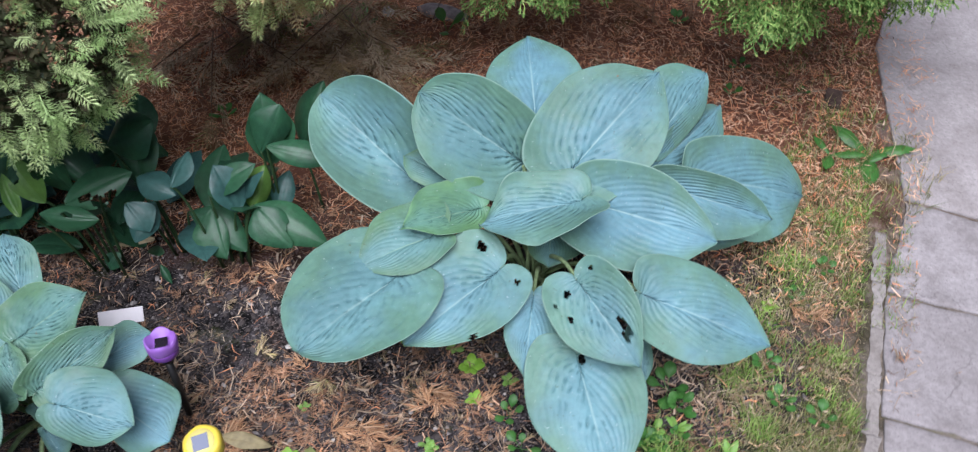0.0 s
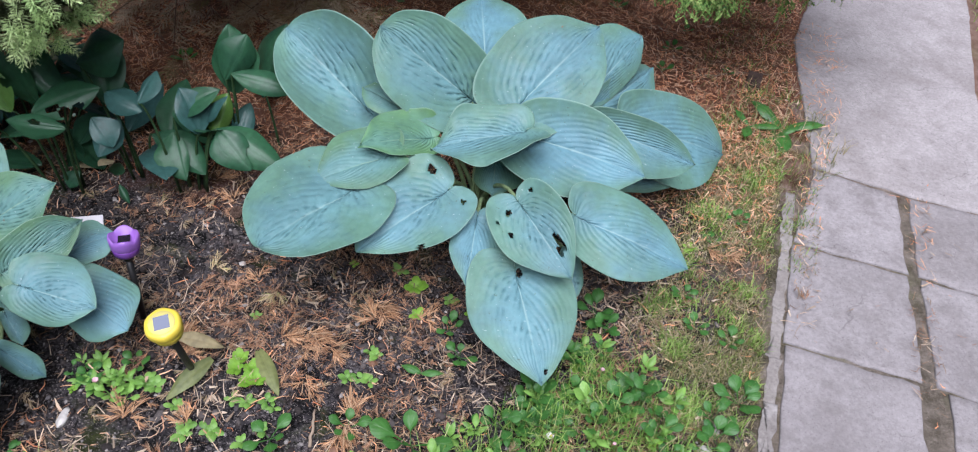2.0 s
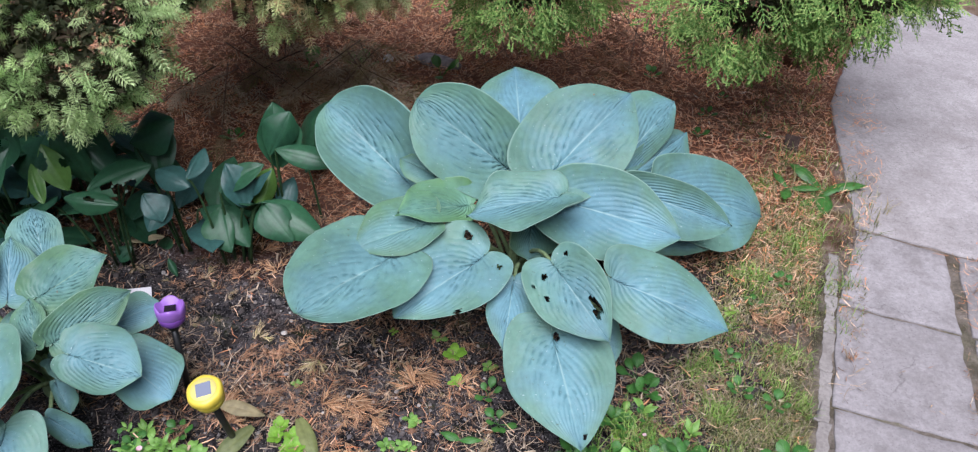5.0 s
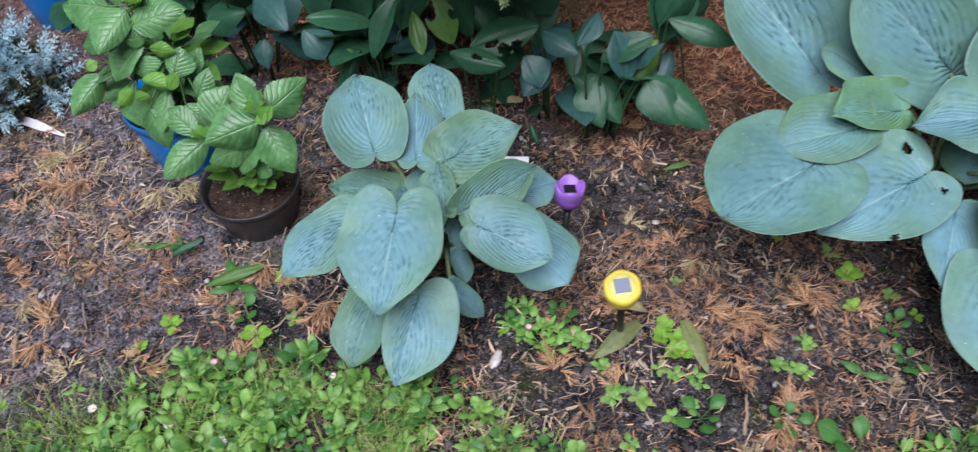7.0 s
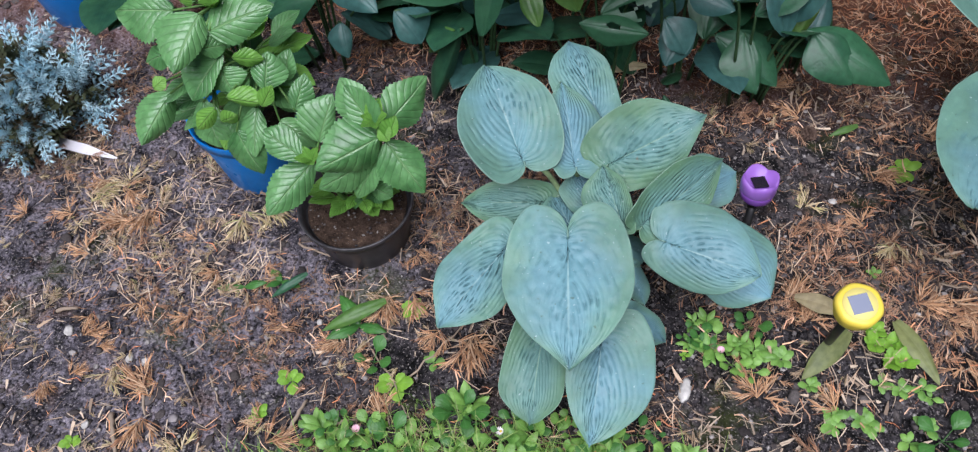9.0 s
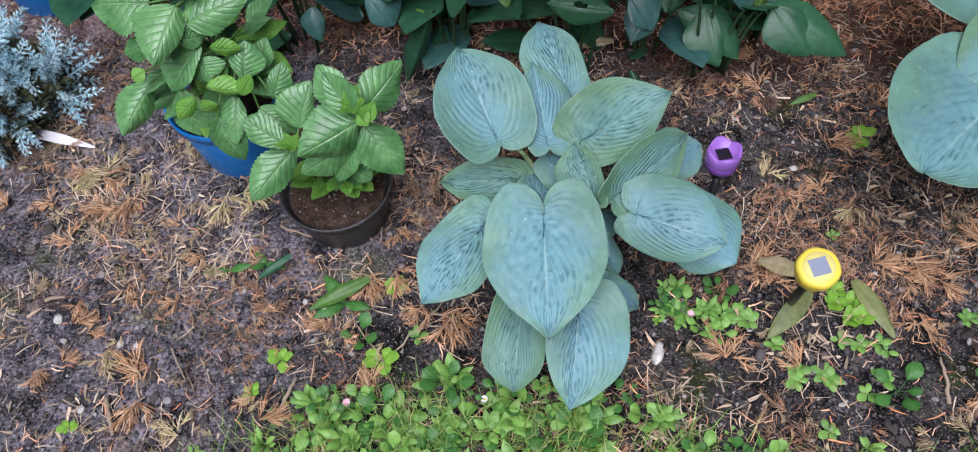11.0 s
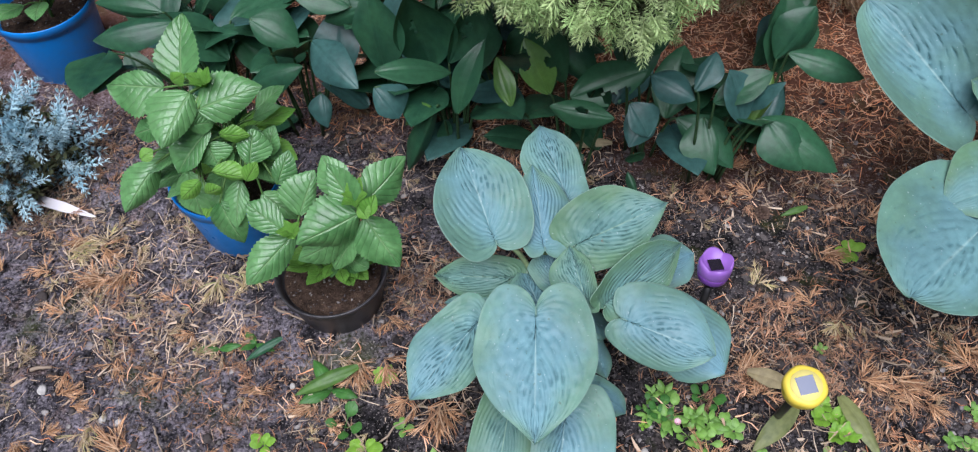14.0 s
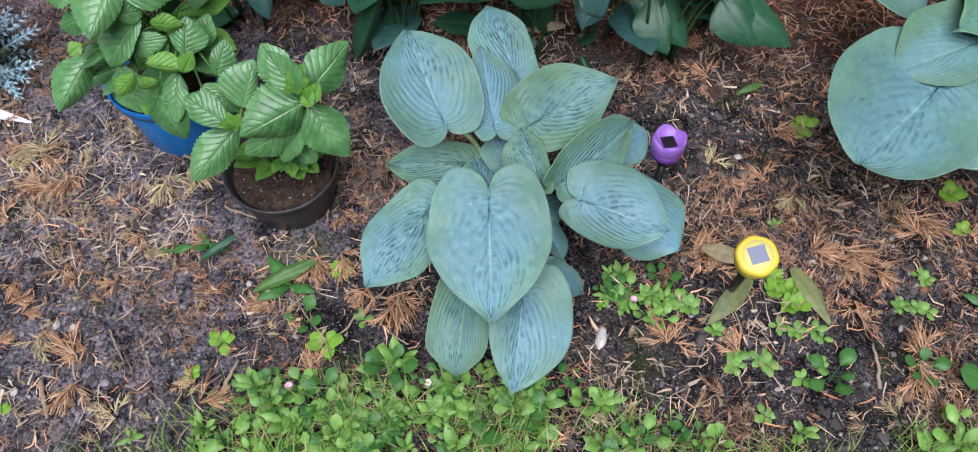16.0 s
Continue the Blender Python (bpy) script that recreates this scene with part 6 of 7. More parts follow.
def cone(x, y):
    h = Heap()
    rr = random.Random(8)
    for i in range(46):
        t = i / 46
        a = i * 2.39996
        r = 0.013 * math.sin(0.5 + 2.5 * t)
        fr = np.eye(4)
        c, s = math.cos(a), math.sin(a)
        fr[:3, :3] = np.array(((c, -s, 0), (s, c, 0), (0, 0, 1)))
        v = np.array([(r * 0.3, -0.003, t * 0.03), (r, -0.0045, t * 0.03 + 0.004), (r * 1.15, 0, t * 0.03 + 0.006), (r, 0.0045, t * 0.03 + 0.004), (r * 0.3, 0.003, t * 0.03), (r * 0.8, 0, t * 0.03 + 0.0075)])
        h.add(v, [(0, 1, 5), (1, 2, 5), (2, 3, 5), (3, 4, 5), (0, 5, 4)], fr)
    ob = place("pine_cone", h.mesh("pine_cone", CONE, False), (x, y, gz(x, y) + 0.012), label="small open brown cone on the litter", category="cone")
    ob.rotation_euler = (1.35, 0.2, 0.6)


cone(-0.489, 1.056)
peg = place("wooden_stump", box_mesh("wooden_stump", (0.075, 0.040, 0.02), WOOD), (0.845, 1.645, gz(0.83, 1.62) - 0.005), label="weathered dark piece of wood in the grass", category="wood")
peg.rotation_euler = (0, 0, radians(68))


# ---- small plants ----
def leaf_pool(kind, ln, ratio, wide, material, seed, n=4):
    """A few single leaves that many plants share."""
    out = []
    for i in range(n):
        w = ln * ratio * (0.9 + 0.07 * i) / 2
        out.append((leaf_grid(kind, ln, w, w, wide, 0.12 * w, 0.10 * ln, seed + i, wave=1.0, curl=0.10), material))
    return [(fast_mesh("leaf", g[0], g[1], m, True, g[2]), g) for g, m in out]


POOLS = {
    "spoon": leaf_pool("spoon", 0.046, 0.42, 0.72, WEED, 300),
    "dark": leaf_pool("spoon", 0.050, 0.46, 0.72, WEED_DARK, 320),
    "round": leaf_pool("round", 0.036, 0.52, 0.74, WEED, 340),
    "lime": leaf_pool("lobed", 0.034, 0.66, 0.55, WEED_LIME, 360),
    "tiny": leaf_pool("lobed", 0.016, 0.62, 0.55, WEED, 380),
    "dandelion": leaf_pool("dandelion", 0.115, 0.34, 0.6, WEED_DARK, 400),
    "plantain": leaf_pool("spoon", 0.062, 0.40, 0.62, WEED, 440),
    "lance": leaf_pool("lance", 0.040, 0.40, 0.5, WEED, 460),
    "broad": leaf_pool("lily", 0.060, 0.42, 0.45, WEED_DARK, 420),
}


def leaf_turns(rr, n, tilt, size):
    for i in range(n):
        a = 6.283 * i / n + rr.uniform(-0.4, 0.4)
        yield pose(0, 0, 0.003, 0, -math.degrees(tilt + rr.uniform(-0.2, 0.25)), math.degrees(a)) @ Matrix.Scale(size * rr.uniform(0.7, 1.15), 4), rr.randrange(4)


def sprout(kind, x, y, n=5, size=1.0, tilt=0.35, name="weed", label="", category="weed", group="", seed=None):
    """A small plant with each leaf its own part."""
    rr = random.Random(int(abs(x * 9773 + y * 6131)) if seed is None else seed)
    p = thing(name, (x, y, gz(x, y)), label, category, group)
    for m, k in leaf_turns(rr, n, tilt, size):
        ob = new("leaf", POOLS[kind][k][0])
        ob.parent, ob.matrix_basis = p, m
    return p


LIME_LABEL, TINY_LABEL = "lime green seedling with rounded leaves on bare soil", "tiny green seedling on the soil"
sprout("lime", -0.067, 0.860, 7, 0.80, 0.25, "seedling", LIME_LABEL, "seedling", group="seedlings on the bed")
sprout("lime", -0.059, 0.785, 6, 0.72, 0.25, "seedling", LIME_LABEL, "seedling", group="seedlings on the bed")
sprout("lime", 0.049, 0.787, 4, 0.56, 0.25, "seedling", LIME_LABEL, "seedling", group="seedlings on the bed")
sprout("lime", -0.320, 0.982, 8, 0.92, 0.25, "seedling", LIME_LABEL, "seedling", group="seedlings on the bed")
sprout("lime", -1.292, 0.450, 5, 0.80, 0.25, "seedling", LIME_LABEL, "seedling", group="seedlings on the bed")
sprout("lime", -1.328, 0.387, 5, 0.56, 0.25, "seedling", LIME_LABEL, "seedling", group="seedlings on the bed")
sprout("lime", 0.547, 1.009, 5, 0.64, 0.25, "seedling", LIME_LABEL, "seedling", group="seedlings on the bed")
sprout("lime", 0.270, 0.669, 5, 0.64, 0.25, "seedling", LIME_LABEL, "seedling", group="seedlings on the bed")
sprout("lime", -1.124, 0.466, 5, 0.96, 0.25, "seedling", LIME_LABEL, "seedling", group="seedlings on the bed")
sprout("lime", -1.125, 0.600, 6, 0.72, 0.25, "seedling", LIME_LABEL, "seedling", group="seedlings on the bed")
sprout("lime", -1.610, 0.300, 5, 0.56, 0.25, "seedling", LIME_LABEL, "seedling", group="seedlings on the bed")
sprout("lime", -0.203, 0.912, 4, 0.40, 0.25, "seedling", LIME_LABEL, "seedling", group="seedlings on the bed")
sprout("tiny", 0.007, 0.828, 5, 1.30, 0.25, "seedling", TINY_LABEL, "seedling", group="seedlings on the bed")
sprout("tiny", -0.105, 0.897, 5, 1.30, 0.25, "seedling", TINY_LABEL, "seedling", group="seedlings on the bed")
sprout("tiny", -0.188, 0.631, 4, 1.20, 0.25, "seedling", TINY_LABEL, "seedling", group="seedlings on the bed")
sprout("tiny", -0.158, 0.629, 5, 1.10, 0.25, "seedling", TINY_LABEL, "seedling", group="seedlings on the bed")
sprout("tiny", -0.135, 0.683, 5, 1.20, 0.25, "seedling", TINY_LABEL, "seedling", group="seedlings on the bed")
sprout("tiny", -0.462, 0.510, 5, 1.40, 0.25, "seedling", TINY_LABEL, "seedling", group="seedlings on the bed")
sprout("tiny", -0.410, 0.502, 5, 1.30, 0.25, "seedling", TINY_LABEL, "seedling", group="seedlings on the bed")
sprout("tiny", -0.391, 0.570, 4, 1.10, 0.25, "seedling", TINY_LABEL, "seedling", group="seedlings on the bed")
sprout("tiny", -0.361, 0.564, 4, 1.10, 0.25, "seedling", TINY_LABEL, "seedling", group="seedlings on the bed")
sprout("tiny", -0.329, 0.512, 5, 1.30, 0.25, "seedling", TINY_LABEL, "seedling", group="seedlings on the bed")
sprout("tiny", -0.329, 0.572, 4, 1.20, 0.25, "seedling", TINY_LABEL, "seedling", group="seedlings on the bed")
sprout("tiny", -0.364, 0.563, 5, 1.20, 0.25, "seedling", TINY_LABEL, "seedling", group="seedlings on the bed")
sprout("tiny", -0.186, 0.625, 4, 1.20, 0.25, "seedling", TINY_LABEL, "seedling", group="seedlings on the bed")
sprout("tiny", -0.146, 0.692, 4, 1.20, 0.25, "seedling", TINY_LABEL, "seedling", group="seedlings on the bed")
sprout("tiny", -0.142, 0.624, 5, 1.30, 0.25, "seedling", TINY_LABEL, "seedling", group="seedlings on the bed")
sprout("tiny", -0.315, 0.562, 4, 1.00, 0.25, "seedling", TINY_LABEL, "seedling", group="seedlings on the bed")
sprout("tiny", -0.382, 0.766, 4, 0.90, 0.25, "seedling", TINY_LABEL, "seedling", group="seedlings on the bed")
sprout("tiny", -0.460, 0.494, 5, 1.40, 0.25, "seedling", TINY_LABEL, "seedling", group="seedlings on the bed")
sprout("tiny", -0.416, 0.509, 5, 1.50, 0.25, "seedling", TINY_LABEL, "seedling", group="seedlings on the bed")
sprout("tiny", -0.356, 0.484, 5, 1.40, 0.25, "seedling", TINY_LABEL, "seedling", group="seedlings on the bed")
sprout("tiny", -0.418, 0.418, 5, 1.40, 0.25, "seedling", TINY_LABEL, "seedling", group="seedlings on the bed")
sprout("tiny", -0.535, 0.589, 8, 1.30, 0.25, "seedling", TINY_LABEL, "seedling", group="seedlings on the bed")
sprout("tiny", -0.492, 0.554, 6, 1.20, 0.25, "seedling", TINY_LABEL, "seedling", group="seedlings on the bed")
sprout("tiny", -0.553, 0.600, 7, 1.40, 0.25, "seedling", TINY_LABEL, "seedling", group="seedlings on the bed")
sprout("tiny", -1.070, 0.512, 4, 1.20, 0.25, "seedling", TINY_LABEL, "seedling", group="seedlings on the bed")
sprout("dark", 0.009, 0.749, 5, 0.80, 0.50, "weed", "leafy dark green weed on the soil", "weed", group="seedlings on the bed")
sprout("dark", 0.029, 0.680, 6, 0.80, 0.50, "weed", "leafy dark green weed on the soil", "weed", group="seedlings on the bed")
sprout("dark", 0.313, 0.808, 6, 1.10, 0.50, "weed", "leafy dark green weed on the soil", "weed", group="seedlings on the bed")
sprout("dark", 0.512, 0.867, 5, 0.80, 0.50, "weed", "leafy dark green weed on the soil", "weed", group="seedlings on the bed")
sprout("dark", 0.575, 0.600, 7, 1.10, 0.50, "weed", "leafy dark green weed on the soil", "weed", group="seedlings on the bed")
sprout("dark", 0.518, 0.564, 6, 1.00, 0.50, "weed", "leafy dark green weed on the soil", "weed", group="seedlings on the bed")
sprout("dark", 0.589, 0.744, 5, 0.80, 0.50, "weed", "leafy dark green weed on the soil", "weed", group="seedlings on the bed")
sprout("dark", 0.523, 0.782, 5, 0.80, 0.50, "weed", "leafy dark green weed on the soil", "weed", group="seedlings on the bed")
sprout("dark", -1.166, 0.497, 4, 0.90, 0.50, "weed", "leafy dark green weed on the soil", "weed", group="seedlings on the bed")
sprout("dark", -0.309, 0.494, 5, 1.00, 0.50, "weed", "leafy dark green weed on the soil", "weed", group="seedlings on the bed")
sprout("dark", -0.171, 0.516, 5, 0.90, 0.50, "weed", "leafy dark green weed on the soil", "weed", group="seedlings on the bed")
sprout("dark", -0.055, 0.486, 5, 1.60, 0.50, "weed", "leafy dark green weed on the soil", "weed", group="seedlings on the bed")
sprout("dark", 0.685, 1.106, 6, 0.70, 0.50, "weed", "leafy dark green weed on the soil", "weed", group="seedlings on the bed")
sprout("dark", 0.608, 1.031, 5, 0.60, 0.50, "weed", "leafy dark green weed on the soil", "weed", group="seedlings on the bed")
sprout("dandelion", 0.890, 1.470, 3, 1.15, 0.20, "dandelion", "dandelion with long toothed leaves beside the path", "weed", group="seedlings on the bed")
sprout("dandelion", 0.863, 1.434, 3, 0.80, 0.20, "dandelion", "dandelion with long toothed leaves beside the path", "weed", group="seedlings on the bed")
sprout("dandelion", 0.791, 1.457, 3, 0.70, 0.20, "dandelion", "dandelion with long toothed leaves beside the path", "weed", group="seedlings on the bed")
sprout("broad", -0.044, 0.642, 2, 0.85, 0.25, "weed", "small weed with a few broad dark leaves", "weed", group="seedlings on the bed")
sprout("broad", -1.366, 0.624, 3, 0.75, 0.25, "weed", "small weed with a few broad dark leaves", "weed", group="seedlings on the bed")
sprout("broad", -1.208, 0.560, 3, 1.00, 0.25, "weed", "small weed with a few broad dark leaves", "weed", group="seedlings on the bed")
sprout("broad", -1.428, 0.605, 2, 0.80, 0.25, "weed", "small weed with a few broad dark leaves", "weed", group="seedlings on the bed")
sprout("dark", -0.729, 1.611, 5, 1.00, 0.60, "weed", "small dark green weed among the needle litter", "weed", group="seedlings on the bed")
sprout("dark", 0.499, 2.035, 6, 0.80, 0.60, "weed", "small dark green weed among the needle litter", "weed", group="seedlings on the bed")
sprout("dark", 0.644, 1.831, 5, 0.70, 0.60, "weed", "small dark green weed among the needle litter", "weed", group="seedlings on the bed")
sprout("dark", 0.597, 1.710, 5, 0.70, 0.60, "weed", "small dark green weed among the needle litter", "weed", group="seedlings on the bed")
sprout("dark", -0.431, 1.994, 5, 1.80, 0.60, "weed", "small dark green weed among the needle litter", "weed", group="seedlings on the bed")
sprout("dark", -0.602, 1.996, 4, 2.10, 0.60, "weed", "small dark green weed among the needle litter", "weed", group="seedlings on the bed")
sprout("dark", -0.171, 1.995, 3, 1.80, 0.60, "weed", "small dark green weed among the needle litter", "weed", group="seedlings on the bed")
sprout("dark", 0.787, 1.713, 4, 0.50, 0.60, "weed", "small dark green weed among the needle litter", "weed", group="seedlings on the bed")
sprout("dark", 0.708, 1.925, 5, 0.60, 0.60, "weed", "small dark green weed among the needle litter", "weed", group="seedlings on the bed")
sprout("lime", -0.394, 0.632, 8, 0.66, 0.55, "rosette_plant", "rosette of pale oval leaves beside the yellow lamp", "weed", group="seedlings on the bed")
sprout("lime", -0.367, 0.640, 8, 0.66, 0.55, "rosette_plant", "rosette of pale oval leaves beside the yellow lamp", "weed", group="seedlings on the bed")
sprout("lime", -0.354, 0.610, 8, 0.66, 0.55, "rosette_plant", "rosette of pale oval leaves beside the yellow lamp", "weed", group="seedlings on the bed")
sprout("lime", -0.372, 0.608, 8, 0.66, 0.55, "rosette_plant", "rosette of pale oval leaves beside the yellow lamp", "weed", group="seedlings on the bed")
sprout("lime", -0.392, 0.657, 8, 0.66, 0.55, "rosette_plant", "rosette of pale oval leaves beside the yellow lamp", "weed", group="seedlings on the bed")
sprout("lime", -0.350, 0.634, 8, 0.66, 0.55, "rosette_plant", "rosette of pale oval leaves beside the yellow lamp", "weed", group="seedlings on the bed")

rnd = random.Random(58)
for i in range(7):
    sprout("dark" if i % 3 else "spoon", rnd.uniform(-0.66, -0.57), rnd.uniform(0.55, 0.64), 5, rnd.uniform(0.5, 0.85), rnd.uniform(0.3, 0.8), "weed", "leafy green weed in the shade of the hosta", "weed", group="seedlings on the bed", seed=580 + i)


def strap_leaf(base, tip, w, material, label, kind="strap"):
    """A loose leaf lying on the ground."""
    o = thing("strap_leaf", base, label, "dead leaf", "withered leaves")
    tip, b = np.array(tip), np.array(base)
    x = unit(tip - b)
    blade(kind, o, base, tip, np.array((0.1, -0.25, 1.0)), w / 2, w / 2, 0.45, 0.25 * w, material, int(abs(b[0] * 999)), arch=0.10, wave=1.5)


strap_leaf((-0.517, 0.688, 0.030), (-0.426, 0.678, 0.012), 0.030, DRY_LEAF, "withered greyish-brown strap leaf lying on the soil")
strap_leaf((-0.438, 0.639, 0.030), (-0.507, 0.556, 0.012), 0.034, OLIVE_LEAF, "withered olive-green strap leaf lying on the soil")
strap_leaf((-0.362, 0.676, 0.010), (-0.306, 0.578, 0.006), 0.032, OLIVE_LEAF, "withered olive-green strap leaf lying on the soil")
strap_leaf((-0.779, 1.164, 0.035), (-0.883, 1.158, 0.020), 0.024, STRAW_LEAF, "pale dry curled leaf under the dark green strip")
strap_leaf((-1.166, 0.597, 0.030), (-1.264, 0.535, 0.015), 0.026, LILY_YELLOW, "narrow green leaf lying on the soil")
strap_leaf((-1.313, 0.631, 0.030), (-1.369, 0.584, 0.015), 0.016, LILY, "narrow dark leaf lying on the soil")
strap_leaf((-0.393, 1.066, 0.020), (-0.443, 1.042, 0.012), 0.014, LILY_YELLOW, "short green leaf lying on the litter")


def flower(x, y, size, open_, height=0.035):
    """A daisy head on a thin stalk."""
    p = thing("daisy", (x, y, gz(x, y)), "small pink daisy bud on a thin stalk" if not open_ else "small white daisy with pinkish petals", "flower", "daisies in the lawn edge")
    v, f = tube([(0, 0.004, -0.004), (0.002, 0, height)], 0.0009, 5)
    place("stalk", fast_mesh("stalk", v, f, TWIG_GREEN), parent=p)
    h = Heap()
    for i in range(13):
        a = 6.283 * i / 13
        c, s = math.cos(a), math.sin(a)
        up = 0.25 if open_ else 1.1
        r = size * (1.0 if open_ else 0.55)
        pts = []
        for t, w in ((0.15, 0.10), (0.6, 0.22), (0.9, 0.20), (1.05, 0.06)):
            z = height + size * up * t * (1.0 if open_ else 0.8)
            for sg in (-1, 1):
                pts.append((c * r * t - s * sg * w * size * 0.8, s * r * t + c * sg * w * size * 0.8, z))
        h.add(pts, [(0, 1, 3, 2), (2, 3, 5, 4), (4, 5, 7, 6)])
    place("petals", h.mesh("petals", PETAL_WHITE if open_ else PETAL), parent=p)
    v, f = lathe([(0.30 * size, 0.0), (0.34 * size, 0.1 * size), (0.2 * size, 0.28 * size), (0.03 * size, 0.33 * size)], 12)
    place("disc", fast_mesh("disc", v + np.array((0.002, 0, height + (0.05 * size if open_ else -0.1 * size))), f, POLLEN if open_ else TWIG_GREEN), parent=p)


flower(-1.155, 0.374, 0.011, False)
flower(-1.131, 0.398, 0.008, False)
flower(-0.630, 0.575, 0.010, False)
flower(-1.322, 0.245, 0.008, True)
flower(-1.081, 0.241, 0.013, True)
flower(-1.183, 0.252, 0.008, True)
flower(-0.944, 0.406, 0.006, True)
flower(0.304, 0.638, 0.007, False)
flower(0.310, 0.482, 0.006, False)
flower(0.196, 0.500, 0.007, True)


def stick(a, b, r, material, label, seed):
    q = random.Random(seed)
    a, b = np.array((*a, gz(*a) + r)), np.array((*b, gz(*b) + r))
    t = np.linspace(0, 1, 9)[:, None]
    side = unit(np.cross(b - a, (0, 0, 1)))
    pts = a + (b - a) * t + side * np.linalg.norm(b - a) * np.array([[0.0]] + [[q.uniform(-0.03, 0.03)] for _ in range(7)] + [[0.0]]) + np.array((0, 0, 0.004)) * np.sin(t * 3.1)
    v, f = tube(pts, np.linspace(r, r * 0.6, 9), 7)
    place("twig", fast_mesh("twig", v, f, material), label=label, category="twig", group="twigs on the bed")


stick((-1.361, 0.705), (-1.241, 0.664), 0.0022, STRAW, "pale dry stalk lying on the soil", 93)
stick((-1.764, 0.625), (-1.773, 0.667), 0.0030, STRAW, "pale dry stalk lying on the soil", 94)
stick((-1.748, 0.627), (-1.748, 0.667), 0.0030, STRAW, "pale dry stalk lying on the soil", 95)
stick((-1.696, 0.681), (-1.704, 0.737), 0.0030, STRAW, "pale dry stalk lying on the soil", 96)
stick((-1.209, 0.391), (-1.171, 0.403), 0.0025, STRAW, "pale dry stalk lying on the soil", 97)
stick((-1.535, 0.409), (-1.507, 0.358), 0.0030, STRAW, "pale dry stalk lying on the soil", 98)
stick((-1.738, 0.512), (-1.703, 0.522), 0.0040, STRAW, "pale dry stalk lying on the soil", 99)
stick((-0.236, 0.481), (-0.237, 0.558), 0.0035, STRAW, "pale dry stalk lying on the soil", 101)
stick((-1.483, 0.448), (-1.441, 0.397), 0.0020, STRAW, "pale dry stalk lying on the soil", 102)
stick((-1.432, 0.442), (-1.400, 0.396), 0.0020, STRAW, "pale dry stalk lying on the soil", 103)
stick((-1.193, 0.548), (-1.078, 0.405), 0.0016, STRAW, "pale dry stalk lying on the soil", 104)
stick((-1.270, 0.368), (-1.259, 0.422), 0.0040, STRAW, "pale dry stalk lying on the soil", 105)
stick((-0.284, 0.761), (-0.178, 0.747), 0.0014, STRAW, "pale dry stalk lying on the soil", 106)
stick((0.795, 1.713), (1.109, 1.759), 0.0012, STRAW, "pale dry stalk lying on the soil", 107)
stick((0.707, 1.691), (0.864, 1.728), 0.0015, STRAW, "pale dry stalk lying on the soil", 108)
stick((0.965, 1.619), (1.137, 1.787), 0.0014, STRAW, "pale dry stalk lying on the soil", 109)
stick((-1.561, 0.352), (-1.530, 0.294), 0.0050, STRAW, "pale dry stalk lying on the soil", 110)
stick((-1.104, 0.483), (-1.027, 0.589), 0.0018, STRAW, "pale dry stalk lying on the soil", 111)
stick((-1.599, 0.185), (-1.537, 0.207), 0.0020, STRAW, "pale dry stalk lying on the soil", 112)
stick((-1.234, 0.376), (-1.182, 0.398), 0.0025, STRAW, "pale dry stalk lying on the soil", 113)
stick((0.148, 2.358), (0.259, 2.026), 0.0030, BARK, "thin brown twig on the litter", 114)
stick((0.386, 2.415), (0.576, 2.241), 0.0030, BARK, "thin brown twig on the litter", 115)
stick((0.363, 2.277), (0.427, 2.071), 0.0025, BARK, "thin brown twig on the litter", 116)
stick((-0.072, 2.326), (-0.169, 2.537), 0.0030, BARK, "thin brown twig on the litter", 117)
stick((-0.341, 2.006), (-0.251, 2.126), 0.0030, BARK, "thin brown twig on the litter", 118)
stick((-0.911, 1.810), (-0.736, 1.625), 0.0030, BARK, "thin brown twig on the litter", 119)
stick((0.590, 1.819), (0.826, 1.759), 0.0015, BARK, "thin brown twig on the litter", 120)
stick((-0.831, 1.780), (-0.687, 1.659), 0.0030, BARK, "thin brown twig on the litter", 121)

# spoon-leaved weeds of the lawn edge
rnd = random.Random(21)
EDGE = np.array([(-2.2, 0.12), (-1.6, 0.20), (-1.37, 0.30), (-1.25, 0.39), (-1.1, 0.46), (-0.95, 0.46), (-0.8, 0.45), (-0.65, 0.42), (-0.5, 0.40), (-0.3, 0.42), (-0.1, 0.46), (0.1, 0.57), (0.2, 0.66), (0.3, 0.80), (0.42, 0.66), (0.55, 0.45)])


def edge_at(x):
    return float(np.interp(x, EDGE[:, 0], EDGE[:, 1]))


def weedy(x, y):
    """How thickly the low weeds grow."""
    d = min(max((edge_at(x) + 0.01 - y) / 0.08, 0.0), 1.0)
    if -0.62 < x < -0.12:
        d *= 0.45
    if x < -1.3 or x > 0.45:
        d *= 0.35
    d *= min(1.0, max(0.25, 0.85 + 1.3 * noise.noise(Vector((x * 8, y * 8, 40.0)))))
    if x > 0.0:
        d *= 0.5
    under = 0.95 - math.hypot((x - 0.30) / 0.11, (y - 0.69) / 0.11)
    return max(d, 0.9 - math.hypot((x + 0.63) / 0.11, (y - 0.60) / 0.07), under)


